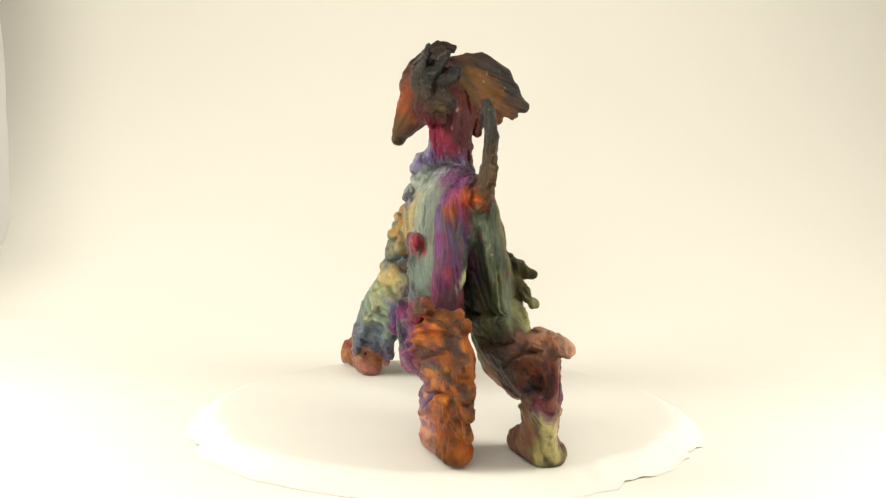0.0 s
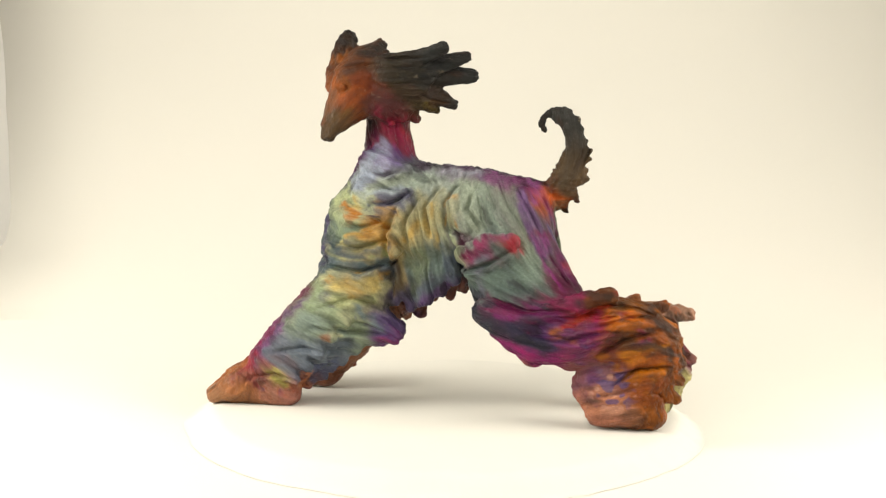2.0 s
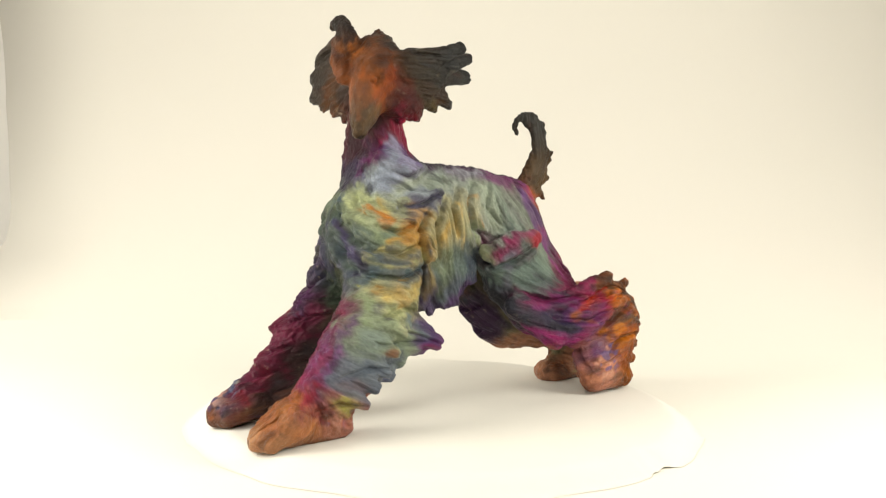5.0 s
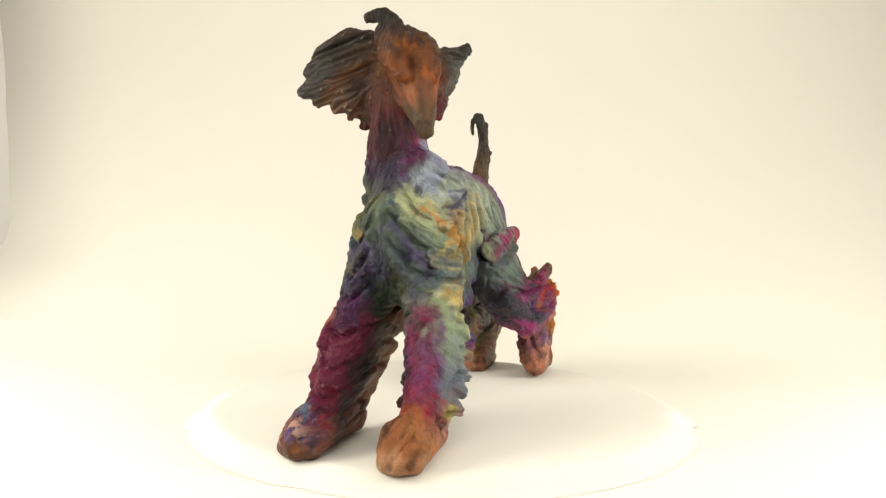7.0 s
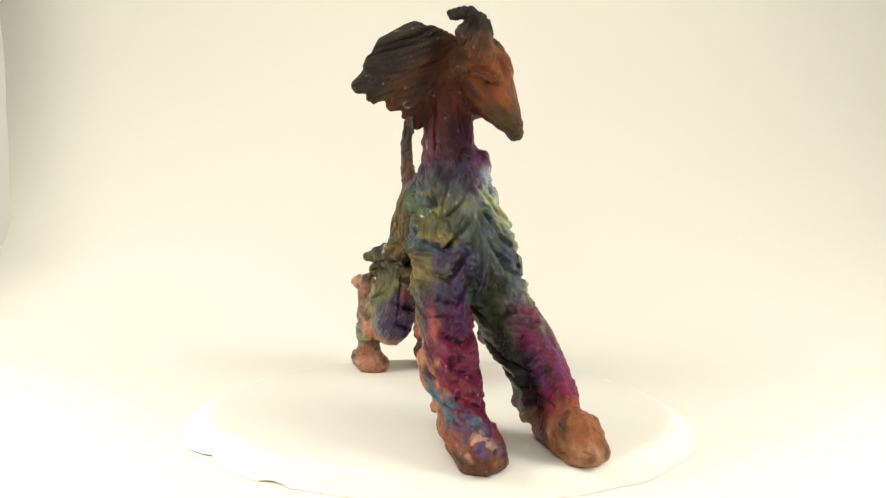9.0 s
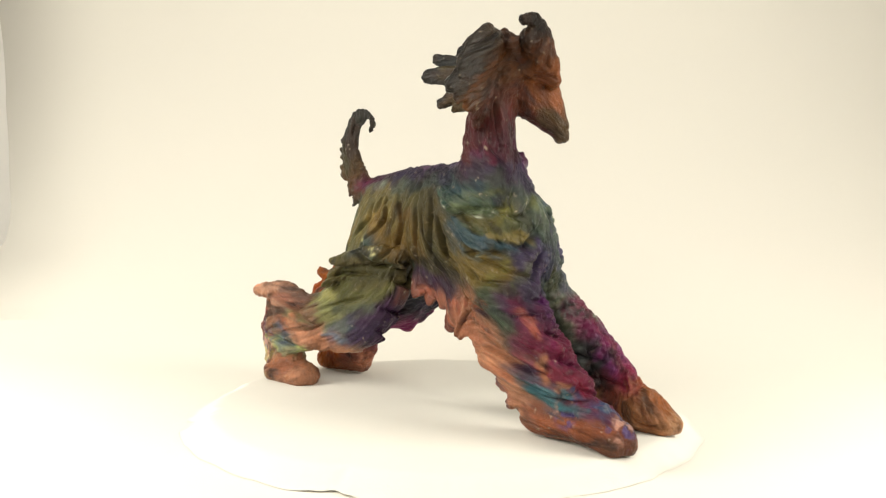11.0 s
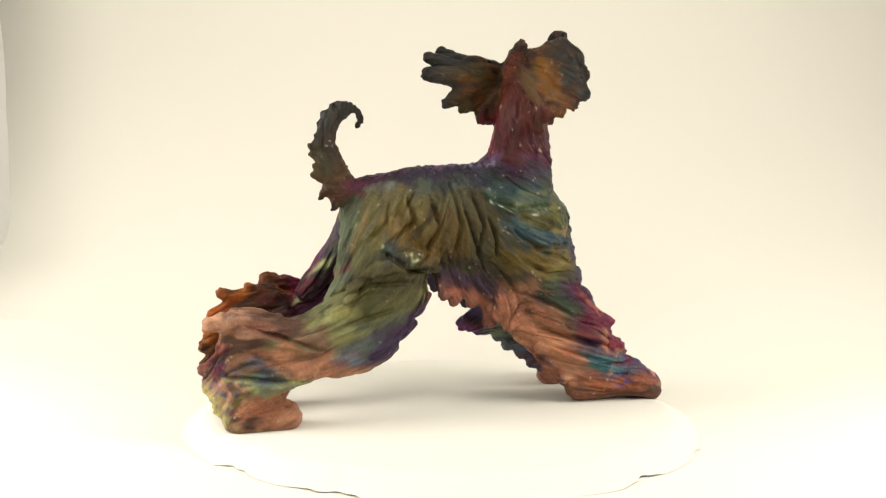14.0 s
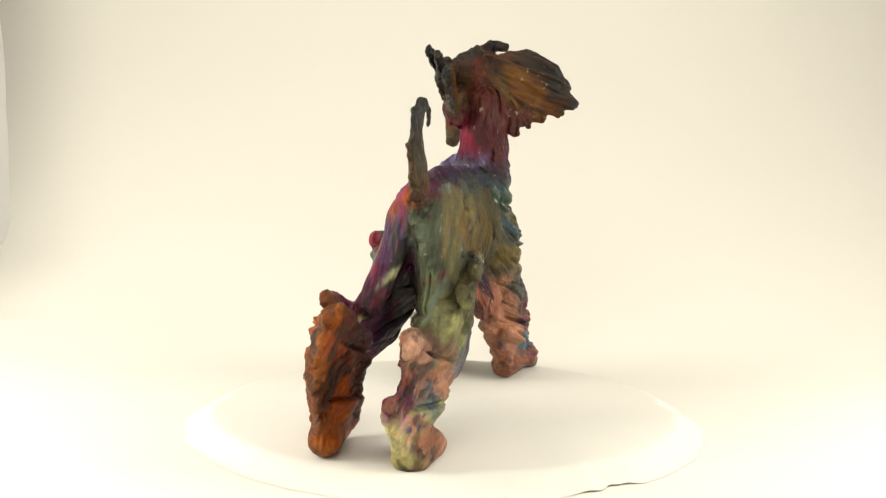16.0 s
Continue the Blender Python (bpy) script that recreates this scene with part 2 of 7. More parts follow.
def head():
    limb([(-0.112, 0.012, 0.372, 0.010), (-0.119, 0.004, 0.350, 0.009), (-0.119, -0.006, 0.335, 0.006)], 0.007)
    limb([(-0.086, 0.026, 0.312, 0.010), (-0.090, 0.029, 0.275, 0.012), (-0.094, 0.030, 0.235, 0.013)], 0.010)
    ball((-0.088, -0.004, 0.348), (0.030, 0.0245, 0.029), 0.008, (0, 0, 42))
    limb([(-0.099, -0.015, 0.338, 0.0225), (-0.109, -0.0245, 0.313, 0.0148), (-0.1165, -0.0315, 0.291, 0.0098), (-0.119, -0.034, 0.282, 0.0075)], 0.008)
    limb([(-0.094, -0.008, 0.318, 0.018), (-0.108, -0.025, 0.297, 0.0105)], 0.008)
    # brows, eye sockets and nose
    tuft((-0.1165, -0.008, 0.345), (-0.108, -0.002, 0.352), 0.006, 0.005)
    tuft((-0.098, -0.031, 0.346), (-0.091, -0.028, 0.352), 0.006, 0.005)
    limb([(-0.109, -0.020, 0.346, 0.007), (-0.1165, -0.0275, 0.318, 0.0055), (-0.1215, -0.0345, 0.292, 0.005)], 0.006)
    for x, y in ((-0.1215, -0.0115), (-0.1020, -0.0365)):
        ball((x, y, 0.331), (0.006, 0.006, 0.0042), 0.007, carve=True)
    ball((-0.1178, -0.0142, 0.3315), (0.0034, 0.0034, 0.0028), 0.002)
    ball((-0.1035, -0.0328, 0.3315), (0.0034, 0.0034, 0.0028), 0.002)
    ball((-0.1225, -0.0375, 0.2835), (0.0035, 0.004, 0.003), 0.004)
    # cheek hair falling over the neck
    limb([at((-0.0856, -0.012, 0.3253), 0.020), at((-0.0623, -0.012, 0.3171), 0.020), at((-0.0491, -0.006, 0.3061), 0.010)], 0.008, thin=0.7)
    limb([(-0.085, 0.018, 0.335, 0.018), (-0.078, 0.034, 0.312, 0.013), (-0.074, 0.034, 0.297, 0.008)], 0.008)
    tuft((-0.0592, -0.016, 0.3197), (-0.0441, -0.012, 0.2989), 0.009, 0.004)
    tuft((-0.0739, -0.012, 0.314), (-0.0594, -0.008, 0.2972), 0.009, 0.004)
    # forelock: two curling strands with a hollow between
    limb([at((-0.108, 0.0036, 0.3454), 0.0115), at((-0.113, 0.0007, 0.3638), 0.0105), at((-0.118, -0.0007, 0.379), 0.0085), at((-0.118, 0.0123, 0.3905), 0.0065), at((-0.117, 0.0282, 0.3885), 0.005)], 0.006)
    limb([at((-0.102, -0.0153, 0.3426), 0.0105), at((-0.092, -0.0185, 0.3566), 0.011), at((-0.082, -0.0134, 0.3676), 0.0095), at((-0.078, 0.0076, 0.3789), 0.007)], 0.006)
    tuft((-0.09, 0, 0.3639), (-0.0739, 0.004, 0.367), 0.014, 0.008)
    limb([at((-0.1204, 0, 0.3664), 0.010), at((-0.126, -0.002, 0.3516), 0.009), at((-0.1257, -0.012, 0.3334), 0.007)], 0.006)
    ball((-0.112, -0.017, 0.3735), (0.008, 0.008, 0.012), 0.006, carve=True)


def ears():
    # the left ear streams back in six locks
    limb([at((-0.0832, -0.022, 0.3512), 0.012), at((-0.059, -0.024, 0.3474), 0.018), at((-0.0336, -0.014, 0.3448), 0.024)], 0.007, thin=0.32)
    for a, m, b, r, tip in (
        ((-0.059, -0.024, 0.3547), (-0.0277, -0.022, 0.3588), (0.0007, -0.021, 0.3706), 0.010, 0.0065),
        ((-0.0534, -0.022, 0.3505), (-0.0164, -0.012, 0.3521), (0.02, -0.005, 0.3632), 0.011, 0.006),
        ((-0.0535, -0.02, 0.3462), (-0.0135, -0.004, 0.3427), (0.024, 0.006, 0.3453), 0.012, 0.0075),
        ((-0.0535, -0.018, 0.3407), (-0.0221, -0.004, 0.3298), (0.0045, 0.006, 0.3158), 0.012, 0.0055),
        ((-0.0592, -0.018, 0.3366), (-0.0335, -0.008, 0.3224), (-0.0131, 0.005, 0.3097), 0.012, 0.0045),
        ((-0.065, -0.018, 0.3337), (-0.0478, -0.012, 0.3161), (-0.0348, 0.004, 0.3005), 0.012, 0.0055),
    ):
        limb([(*a, r), (*m, r), (*b, tip)], 0.004, thin=0.45)
    # the right ear stands out sideways, arched over at the top
    side = (1, 0.25, 0.1)
    limb([at((-0.088, 0.0219, 0.3607), 0.013), at((-0.094, 0.0466, 0.3575), 0.021), at((-0.099, 0.068, 0.346), 0.023), at((-0.101, 0.086, 0.338), 0.016)], 0.007, side, 0.32)
    for a, m, b, r, tip in (
        ((-0.09, 0.0309, 0.3656), (-0.098, 0.0596, 0.3683), (-0.103, 0.0865, 0.3579), 0.012, 0.009),
        ((-0.09, 0.0361, 0.3592), (-0.1, 0.0725, 0.3522), (-0.104, 0.0968, 0.3421), 0.013, 0.0085),
        ((-0.09, 0.0387, 0.3539), (-0.098, 0.0805, 0.3393), (-0.1, 0.1087, 0.323), 0.013, 0.0085),
        ((-0.086, 0.0362, 0.3465), (-0.094, 0.0728, 0.3294), (-0.097, 0.0963, 0.3114), 0.012, 0.005),
        ((-0.083, 0.0335, 0.3416), (-0.09, 0.0597, 0.322), (-0.093, 0.078, 0.3046), 0.013, 0.005),
        ((-0.08, 0.0309, 0.3366), (-0.085, 0.0492, 0.3146), (-0.088, 0.0639, 0.2982), 0.012, 0.004),
        ((-0.078, 0.0282, 0.3315), (-0.08, 0.043, 0.307), (-0.082, 0.0513, 0.2886), 0.012, 0.0045),
    ):
        limb([(*a, r), (*m, 1.15 * r), (*b, tip)], 0.008, side, 0.5)


def forelegs():
    # left
    limb([at((-0.0859, -0.024, 0.1458), 0.042), at((-0.095, -0.034, 0.1119), 0.040), at((-0.1347, -0.054, 0.0699), 0.037), at((-0.1669, -0.064, 0.0393), 0.030), at((-0.1942, -0.063, 0.0191), 0.021)], 0.010, thin=0.6)
    limb([at((-0.0787, -0.034, 0.0947), 0.026), at((-0.0428, -0.032, 0.0815), 0.012)], 0.008, thin=0.6)
    limb([at((-0.1521, -0.061, 0.0113), 0.014), at((-0.2053, -0.064, 0.0152), 0.019), at((-0.2263, -0.066, 0.0078), 0.0115)], 0.010, thin=1.05)
    for a, b in (((-0.2, -0.08, 0.022), (-0.226, -0.084, 0.006)), ((-0.205, -0.067, 0.024), (-0.234, -0.07, 0.006)), ((-0.203, -0.054, 0.022), (-0.228, -0.056, 0.006))):
        tuft(a, b, 0.012, 0.007, 0.012, thin=0.9)
    for x, z, u, w in ((-0.0548, 0.0833, -0.0318, 0.0739), (-0.0719, 0.0761, -0.0489, 0.0695), (-0.0948, 0.0728, -0.0763, 0.0575), (-0.1062, 0.0610, -0.0912, 0.0456), (-0.1234, 0.0491, -0.1049, 0.0360), (-0.1349, 0.0402, -0.1175, 0.0265), (-0.1463, 0.0283, -0.1336, 0.0186)):
        tuft((x, -0.044, z), (0.25 * x + 0.75 * u, -0.046 + 0.006 * math.sin(90 * u), 0.25 * z + 0.75 * w), 0.013, 0.007, 0.010)
    for x, y, z in ((-0.098, -0.060, 0.098), (-0.110, -0.066, 0.082), (-0.122, -0.070, 0.066), (-0.134, -0.074, 0.052), (-0.146, -0.077, 0.038)):
        tuft((x, y, z), (x + 0.012, y - 0.004, z - 0.007), 0.009, 0.006, 0.007, thin=0.8)
    for x, y, z in ((-0.112, -0.032, 0.096), (-0.126, -0.036, 0.078), (-0.142, -0.042, 0.060), (-0.156, -0.046, 0.044)):
        tuft((x, y, z), (x - 0.004, y + 0.011, z - 0.006), 0.008, 0.005, 0.006)
    # right
    limb([at((-0.0941, 0.028, 0.1463), 0.042), at((-0.1108, 0.03, 0.1149), 0.037), at((-0.1454, 0.026, 0.0709), 0.033), at((-0.1753, 0.026, 0.0437), 0.027), at((-0.1991, 0.026, 0.0276), 0.020)], 0.010, thin=0.62)
    limb([at((-0.0544, 0.026, 0.1133), 0.020), at((-0.0958, 0.026, 0.0788), 0.022), at((-0.1316, 0.027, 0.0384), 0.020)], 0.008, thin=0.6)
    limb([at((-0.1468, 0.027, 0.0155), 0.015), at((-0.202, 0.027, 0.0207), 0.0185), at((-0.2315, 0.026, 0.0151), 0.0125)], 0.010, thin=1.05)
    for a, b in (((-0.205, 0.014, 0.02), (-0.232, 0.011, 0.008)), ((-0.21, 0.027, 0.024), (-0.24, 0.025, 0.008)), ((-0.208, 0.04, 0.02), (-0.232, 0.039, 0.007))):
        tuft(a, b, 0.012, 0.008, 0.012, thin=0.9)
    # loose hanks on the right fore-arm
    limb([at((-0.1218, 0.045, 0.1142), 0.012), at((-0.1479, 0.045, 0.0946), 0.012), at((-0.1718, 0.04, 0.0855), 0.007)], 0.006, thin=0.7)
    limb([at((-0.1281, 0.046, 0.0858), 0.010), at((-0.157, 0.046, 0.0719), 0.011), at((-0.1869, 0.04, 0.0568), 0.006)], 0.006, thin=0.7)
    limb([at((-0.0947, 0.043, 0.0673), 0.010), at((-0.1349, 0.044, 0.0566), 0.012), at((-0.1754, 0.042, 0.0482), 0.008)], 0.006, thin=0.7)
    for x, z, u, w in ((-0.0484, 0.1085, -0.0327, 0.0849), (-0.0630, 0.1000, -0.0547, 0.0824), (-0.0806, 0.0829, -0.0751, 0.0699), (-0.1011, 0.0715, -0.0927, 0.0585), (-0.1159, 0.0543, -0.1064, 0.0412), (-0.1279, 0.0398, -0.1195, 0.0261), (-0.1426, 0.0283, -0.1360, 0.0146)):
        tuft((x, 0.034, z), (0.2 * x + 0.8 * u, 0.034 + 0.006 * math.sin(90 * u), 0.2 * z + 0.8 * w), 0.013, 0.006, 0.009)


def hindlegs():
    # left
    limb([at((0.0683, -0.012, 0.1766), 0.040), at((0.0741, -0.024, 0.1397), 0.041), at((0.0943, -0.034, 0.1063), 0.035), at((0.1399, -0.042, 0.0851), 0.029)], 0.010, thin=0.55)
    limb([at((0.1455, -0.043, 0.0854), 0.026), at((0.185, -0.038, 0.0939), 0.034), at((0.2125, -0.03, 0.0755), 0.034), at((0.2033, -0.032, 0.0434), 0.030), at((0.1727, -0.042, 0.0404), 0.026)], 0.010, thin=0.5)
    limb([at((0.1703, -0.042, 0.0139), 0.012), at((0.2212, -0.031, 0.0136), 0.013)], 0.010, thin=1.05)
    limb([at((0.0588, -0.05, 0.1081), 0.014), at((0.1077, -0.052, 0.0737), 0.016), at((0.1522, -0.055, 0.0864), 0.015), at((0.1827, -0.055, 0.1052), 0.010)], 0.010, thin=0.7)
    limb([at((0.0985, -0.052, 0.1033), 0.008), at((0.1456, -0.055, 0.1205), 0.010), at((0.18, -0.05, 0.1306), 0.008)], 0.006, thin=0.7)
    for x, z, u, w, e in ((0.1845, 0.1121, 0.2011, 0.1245, -0.026), (0.1903, 0.1065, 0.2286, 0.1203, -0.026), (0.2019, 0.1009, 0.2361, 0.0998, -0.026), (0.2081, 0.0866, 0.2394, 0.0872, -0.026), (0.2084, 0.0751, 0.2453, 0.0670, -0.026), (0.2090, 0.0577, 0.2436, 0.0496, -0.026), (0.2095, 0.0432, 0.2420, 0.0315, -0.026)):
        tuft((x, -0.034, z), (u, e, w), 0.014, 0.006, 0.007, thin=0.7)
    limb([at((0.0955, -0.01, 0.2004), 0.014), at((0.1111, -0.014, 0.1657), 0.013), at((0.1411, -0.026, 0.1211), 0.012)], 0.012)
    limb([(0.168, -0.03, 0.022, 0.008), (0.170, -0.026, 0.06, 0.009), (0.165, -0.022, 0.095, 0.010)], 0.010)
    ball((0.219, 0.004, 0.068), (0.022, 0.034, 0.042), 0.005, (0, -8, 62), carve=True)
    # right
    limb([at((0.0749, 0.018, 0.1776), 0.041), at((0.0805, 0.028, 0.127), 0.044), at((0.1045, 0.034, 0.0883), 0.041), at((0.1531, 0.038, 0.0735), 0.032)], 0.010, thin=0.55)
    limb([at((0.0559, 0.03, 0.1207), 0.026), at((0.0813, 0.034, 0.0811), 0.022), at((0.121, 0.04, 0.0599), 0.014)], 0.012, thin=0.7)
    limb([at((0.1618, 0.038, 0.0733), 0.027), at((0.2075, 0.041, 0.0789), 0.032), at((0.2189, 0.042, 0.0584), 0.029), at((0.2038, 0.045, 0.0272), 0.026)], 0.010, thin=0.5)
    limb([at((0.2216, 0.048, 0.0083), 0.013), at((0.1751, 0.044, 0.0088), 0.015)], 0.010, thin=1.3)
    limb([at((0.1986, 0.042, 0.0995), 0.012), at((0.2283, 0.05, 0.1042), 0.010), at((0.2478, 0.056, 0.1024), 0.0065)], 0.007, thin=0.8)
    limb([at((0.2296, 0.045, 0.085), 0.011), at((0.2425, 0.042, 0.0726), 0.009), at((0.2432, 0.04, 0.0488), 0.009), at((0.2356, 0.045, 0.0208), 0.008)], 0.007, thin=0.8)
    limb([at((0.1112, 0.05, 0.0994), 0.010), at((0.1502, 0.055, 0.0823), 0.012), at((0.1964, 0.052, 0.0665), 0.011), at((0.2323, 0.046, 0.0502), 0.008)], 0.007, thin=0.7)
    limb([at((0.1564, 0.052, 0.0528), 0.010), at((0.1905, 0.053, 0.0437), 0.011), at((0.2295, 0.046, 0.0357), 0.008)], 0.007, thin=0.7)
    for x, z, u, w in ((0.1829, 0.0869, 0.2119, 0.1080), (0.2003, 0.0895, 0.2235, 0.1113), (0.1771, 0.0782, 0.1829, 0.1044), (0.2237, 0.0715, 0.2517, 0.0593), (0.2237, 0.0480, 0.2471, 0.0387)):
        tuft((x, 0.04, z), (u, 0.042, w), 0.012, 0.005, 0.007)
    ball((0.213, 0.022, 0.085), (0.032, 0.018, 0.038), 0.008, (0, -12, 25), carve=True)
    ball((0.246, 0.030, 0.082), (0.018, 0.018, 0.024), 0.006, carve=True)


def hanks():
    # left flank: the red flap and the neck scarf
    limb([at((0.031, -0.036, 0.1634), 0.010), at((0.0577, -0.043, 0.176), 0.0105), at((0.0826, -0.044, 0.1778), 0.008)], 0.005, thin=0.75)
    limb([at((0.0416, -0.036, 0.1491), 0.012), at((0.0779, -0.043, 0.1659), 0.009)], 0.006, thin=0.7)
    limb([at((-0.0863, -0.022, 0.2214), 0.010), at((-0.0627, -0.032, 0.2156), 0.010), at((-0.0284, -0.033, 0.2242), 0.005)], 0.006, thin=0.6)
    limb([at((-0.0819, -0.014, 0.2561), 0.011), at((-0.058, -0.022, 0.2477), 0.011), at((-0.038, -0.016, 0.248), 0.005)], 0.007, thin=0.7)
    # left shoulder swags
    limb([at((-0.106, -0.025, 0.2008), 0.009), at((-0.0909, -0.035, 0.1889), 0.012), at((-0.0622, -0.037, 0.1935), 0.006)], 0.007, thin=0.7)
    limb([at((-0.112, -0.029, 0.1807), 0.010), at((-0.0875, -0.039, 0.1686), 0.013), at((-0.0505, -0.038, 0.1783), 0.006)], 0.007, thin=0.7)
    limb([at((-0.117, -0.028, 0.1574), 0.010), at((-0.0843, -0.041, 0.1482), 0.014), at((-0.0435, -0.038, 0.1635), 0.008)], 0.007, thin=0.7)
    # belly fringe, left and right
    for x, z, u, w in ((-0.0411, 0.1343, -0.0448, 0.1083), (-0.0297, 0.1316, -0.0304, 0.0999), (-0.0200, 0.1346, -0.0196, 0.1070), (-0.0086, 0.1377, -0.0094, 0.1089), (0.0016, 0.1407, 0.0048, 0.1189), (0.0117, 0.1466, 0.0177, 0.1324)):
        tuft((x, -0.022, z), (u, -0.026 + 0.006 * math.sin(150 * u), 0.15 * z + 0.85 * w), 0.014, 0.006, 0.009)
    for x, z, u, w in ((0.0098, 0.1394, 0.0123, 0.1173), (-0.0046, 0.1396, -0.0022, 0.1094), (-0.0190, 0.1399, -0.0208, 0.1051), (-0.0364, 0.1344, -0.0369, 0.1042), (-0.0537, 0.1289, -0.0497, 0.0986)):
        tuft((x, 0.024, z), (u, 0.026 + 0.006 * math.sin(150 * u), 0.15 * z + 0.85 * w), 0.013, 0.006, 0.009)
    # right flank flaps
    limb([at((0.0299, 0.04, 0.1558), 0.011), at((0.055, 0.049, 0.1585), 0.010), (0.092, 0.060, 0.150, 0.008), (0.102, 0.068, 0.148, 0.0045)], 0.006, thin=0.7)
    limb([at((0.078, 0.044, 0.1451), 0.011), (0.112, 0.056, 0.132, 0.008), (0.118, 0.062, 0.122, 0.005)], 0.006, thin=0.7)
    limb([at((0.0835, 0.044, 0.122), 0.010), (0.13, 0.052, 0.108, 0.006)], 0.006, thin=0.7)
    # right neck and shoulder swags
    limb([at((-0.0277, 0.038, 0.2263), 0.007), at((-0.0543, 0.048, 0.2128), 0.010), at((-0.0943, 0.04, 0.2172), 0.007)], 0.006, thin=0.7)
    limb([at((-0.0532, 0.043, 0.1956), 0.007), at((-0.0774, 0.05, 0.1778), 0.010), at((-0.1123, 0.04, 0.1754), 0.008)], 0.006, thin=0.7)
    limb([at((-0.0583, 0.044, 0.1645), 0.006), at((-0.0925, 0.046, 0.1493), 0.010), at((-0.125, 0.034, 0.1504), 0.008)], 0.006, thin=0.7)
    # breast: a central ridge with hanging folds
    limb([at((-0.088, 0.0063, 0.2483), 0.010), at((-0.109, 0.0086, 0.2114), 0.010), at((-0.122, 0.0026, 0.1702), 0.011), at((-0.112, -0.0048, 0.1322), 0.010)], 0.012)
    limb([at((-0.108, -0.0064, 0.1957), 0.010), at((-0.11, -0.027, 0.167), 0.012), at((-0.102, -0.0403, 0.1488), 0.009)], 0.007)
    limb([at((-0.106, 0.015, 0.2112), 0.008), at((-0.103, 0.0388, 0.1894), 0.011), at((-0.095, 0.0513, 0.1698), 0.007)], 0.007)
    limb([at((-0.113, 0.0118, 0.1799), 0.008), at((-0.108, 0.0355, 0.1605), 0.011), at((-0.095, 0.0494, 0.14), 0.007)], 0.007)


def tail():
    limb([at((0.0885, 0.012, 0.2232), 0.012), at((0.1127, 0.014, 0.2235), 0.0155), at((0.1254, 0.015, 0.2458), 0.0145), at((0.1325, 0.015, 0.2698), 0.0112), at((0.129, 0.015, 0.2923), 0.0088), at((0.1191, 0.015, 0.3062), 0.006), at((0.1085, 0.015, 0.3085), 0.0045), at((0.0995, 0.015, 0.3035), 0.0036), at((0.0972, 0.015, 0.2955), 0.0032), at((0.1005, 0.015, 0.2895), 0.0028)], 0.005, thin=0.5)
    for x, z, u, w in ((0.1173, 0.2205, 0.1267, 0.2050), (0.1260, 0.2297, 0.1384, 0.2161), (0.1287, 0.2417, 0.1486, 0.2390), (0.1327, 0.2507, 0.1435, 0.2497), (0.1324, 0.2597, 0.1492, 0.2611), (0.1340, 0.2698, 0.1496, 0.2689), (0.1331, 0.2794, 0.1451, 0.2795), (0.1305, 0.2894, 0.1406, 0.2914), (0.1267, 0.2971, 0.1349, 0.3020), (0.1218, 0.3029, 0.1252, 0.3101), (0.1151, 0.3058, 0.1156, 0.3123)):
        tuft((x, 0.015, z), (0.1 * x + 0.9 * u, 0.015 + 0.004 * math.sin(400 * u), 0.1 * z + 0.9 * w), 0.008, 0.0022, 0.006, thin=0.5)


def sculpt():
    trunk()
    head()
    ears()
    forelegs()
    hindlegs()
    hanks()
    tail()


def surface():
    """Surface nets over the field: one vertex a crossed cell, one quad a crossed edge."""
    ins = FIELD < 0
    n = [d - 1 for d in GRID]
    cnt = np.zeros(n, np.int8)
    for dx in (0, 1):
        for dy in (0, 1):
            for dz in (0, 1):
                cnt += ins[dx:n[0] + dx, dy:n[1] + dy, dz:n[2] + dz]
    cells = np.argwhere((cnt > 0) & (cnt < 8))
    index = np.full(n, -1, np.int32)
    index[tuple(cells.T)] = np.arange(len(cells))
    acc, num = np.zeros((len(cells), 3)), np.zeros(len(cells))
    for ax in range(3):
        for u in (0, 1):
            for v in (0, 1):
                o = np.zeros(3, int)
                o[(ax + 1) % 3], o[(ax + 2) % 3] = u, v
                p0, p1 = cells + o, cells + o
                p1 = p1.copy()
                p1[:, ax] += 1
                f0, f1 = FIELD[tuple(p0.T)], FIELD[tuple(p1.T)]
                hit = (f0 < 0) != (f1 < 0)
                t = np.where(hit, f0 / np.where(hit, f0 - f1, 1), 0)
                pos = p0.astype(float)
                pos[:, ax] += t
                acc += pos * hit[:, None]
                num += hit
    verts = LOW + CELL * (acc / num[:, None])
    quads = []
    for ax in range(3):
        b, c = (ax + 1) % 3, (ax + 2) % 3
        lo, hi = [slice(None)] * 3, [slice(None)] * 3
        lo[ax], hi[ax] = slice(0, -1), slice(1, None)
        s0, s1 = ins[tuple(lo)], ins[tuple(hi)]
        e = np.argwhere(s0 != s1)
        e = e[(e[:, b] > 0) & (e[:, c] > 0) & (e[:, b] < n[b]) & (e[:, c] < n[c])]
        flip = s0[tuple(e.T)]
        q = []
        for db, dc in ((-1, -1), (0, -1), (0, 0), (-1, 0)):
            g = e.copy()
            g[:, b] += db
            g[:, c] += dc
            q.append(index[tuple(g.T)])
        q = np.stack(q, 1)
        q[~flip] = q[~flip][:, ::-1]
        quads.append(q)
    return verts, np.concatenate(quads)


def normals(v, q):
    n = np.cross(v[q[:, 2]] - v[q[:, 0]], v[q[:, 3]] - v[q[:, 1]])
    out = np.zeros_like(v)
    for i in range(4):
        for ax in range(3):
            out[:, ax] += np.bincount(q[:, i], n[:, ax], len(v))
    return out / (np.linalg.norm(out, axis=1, keepdims=True) + 1e-12)


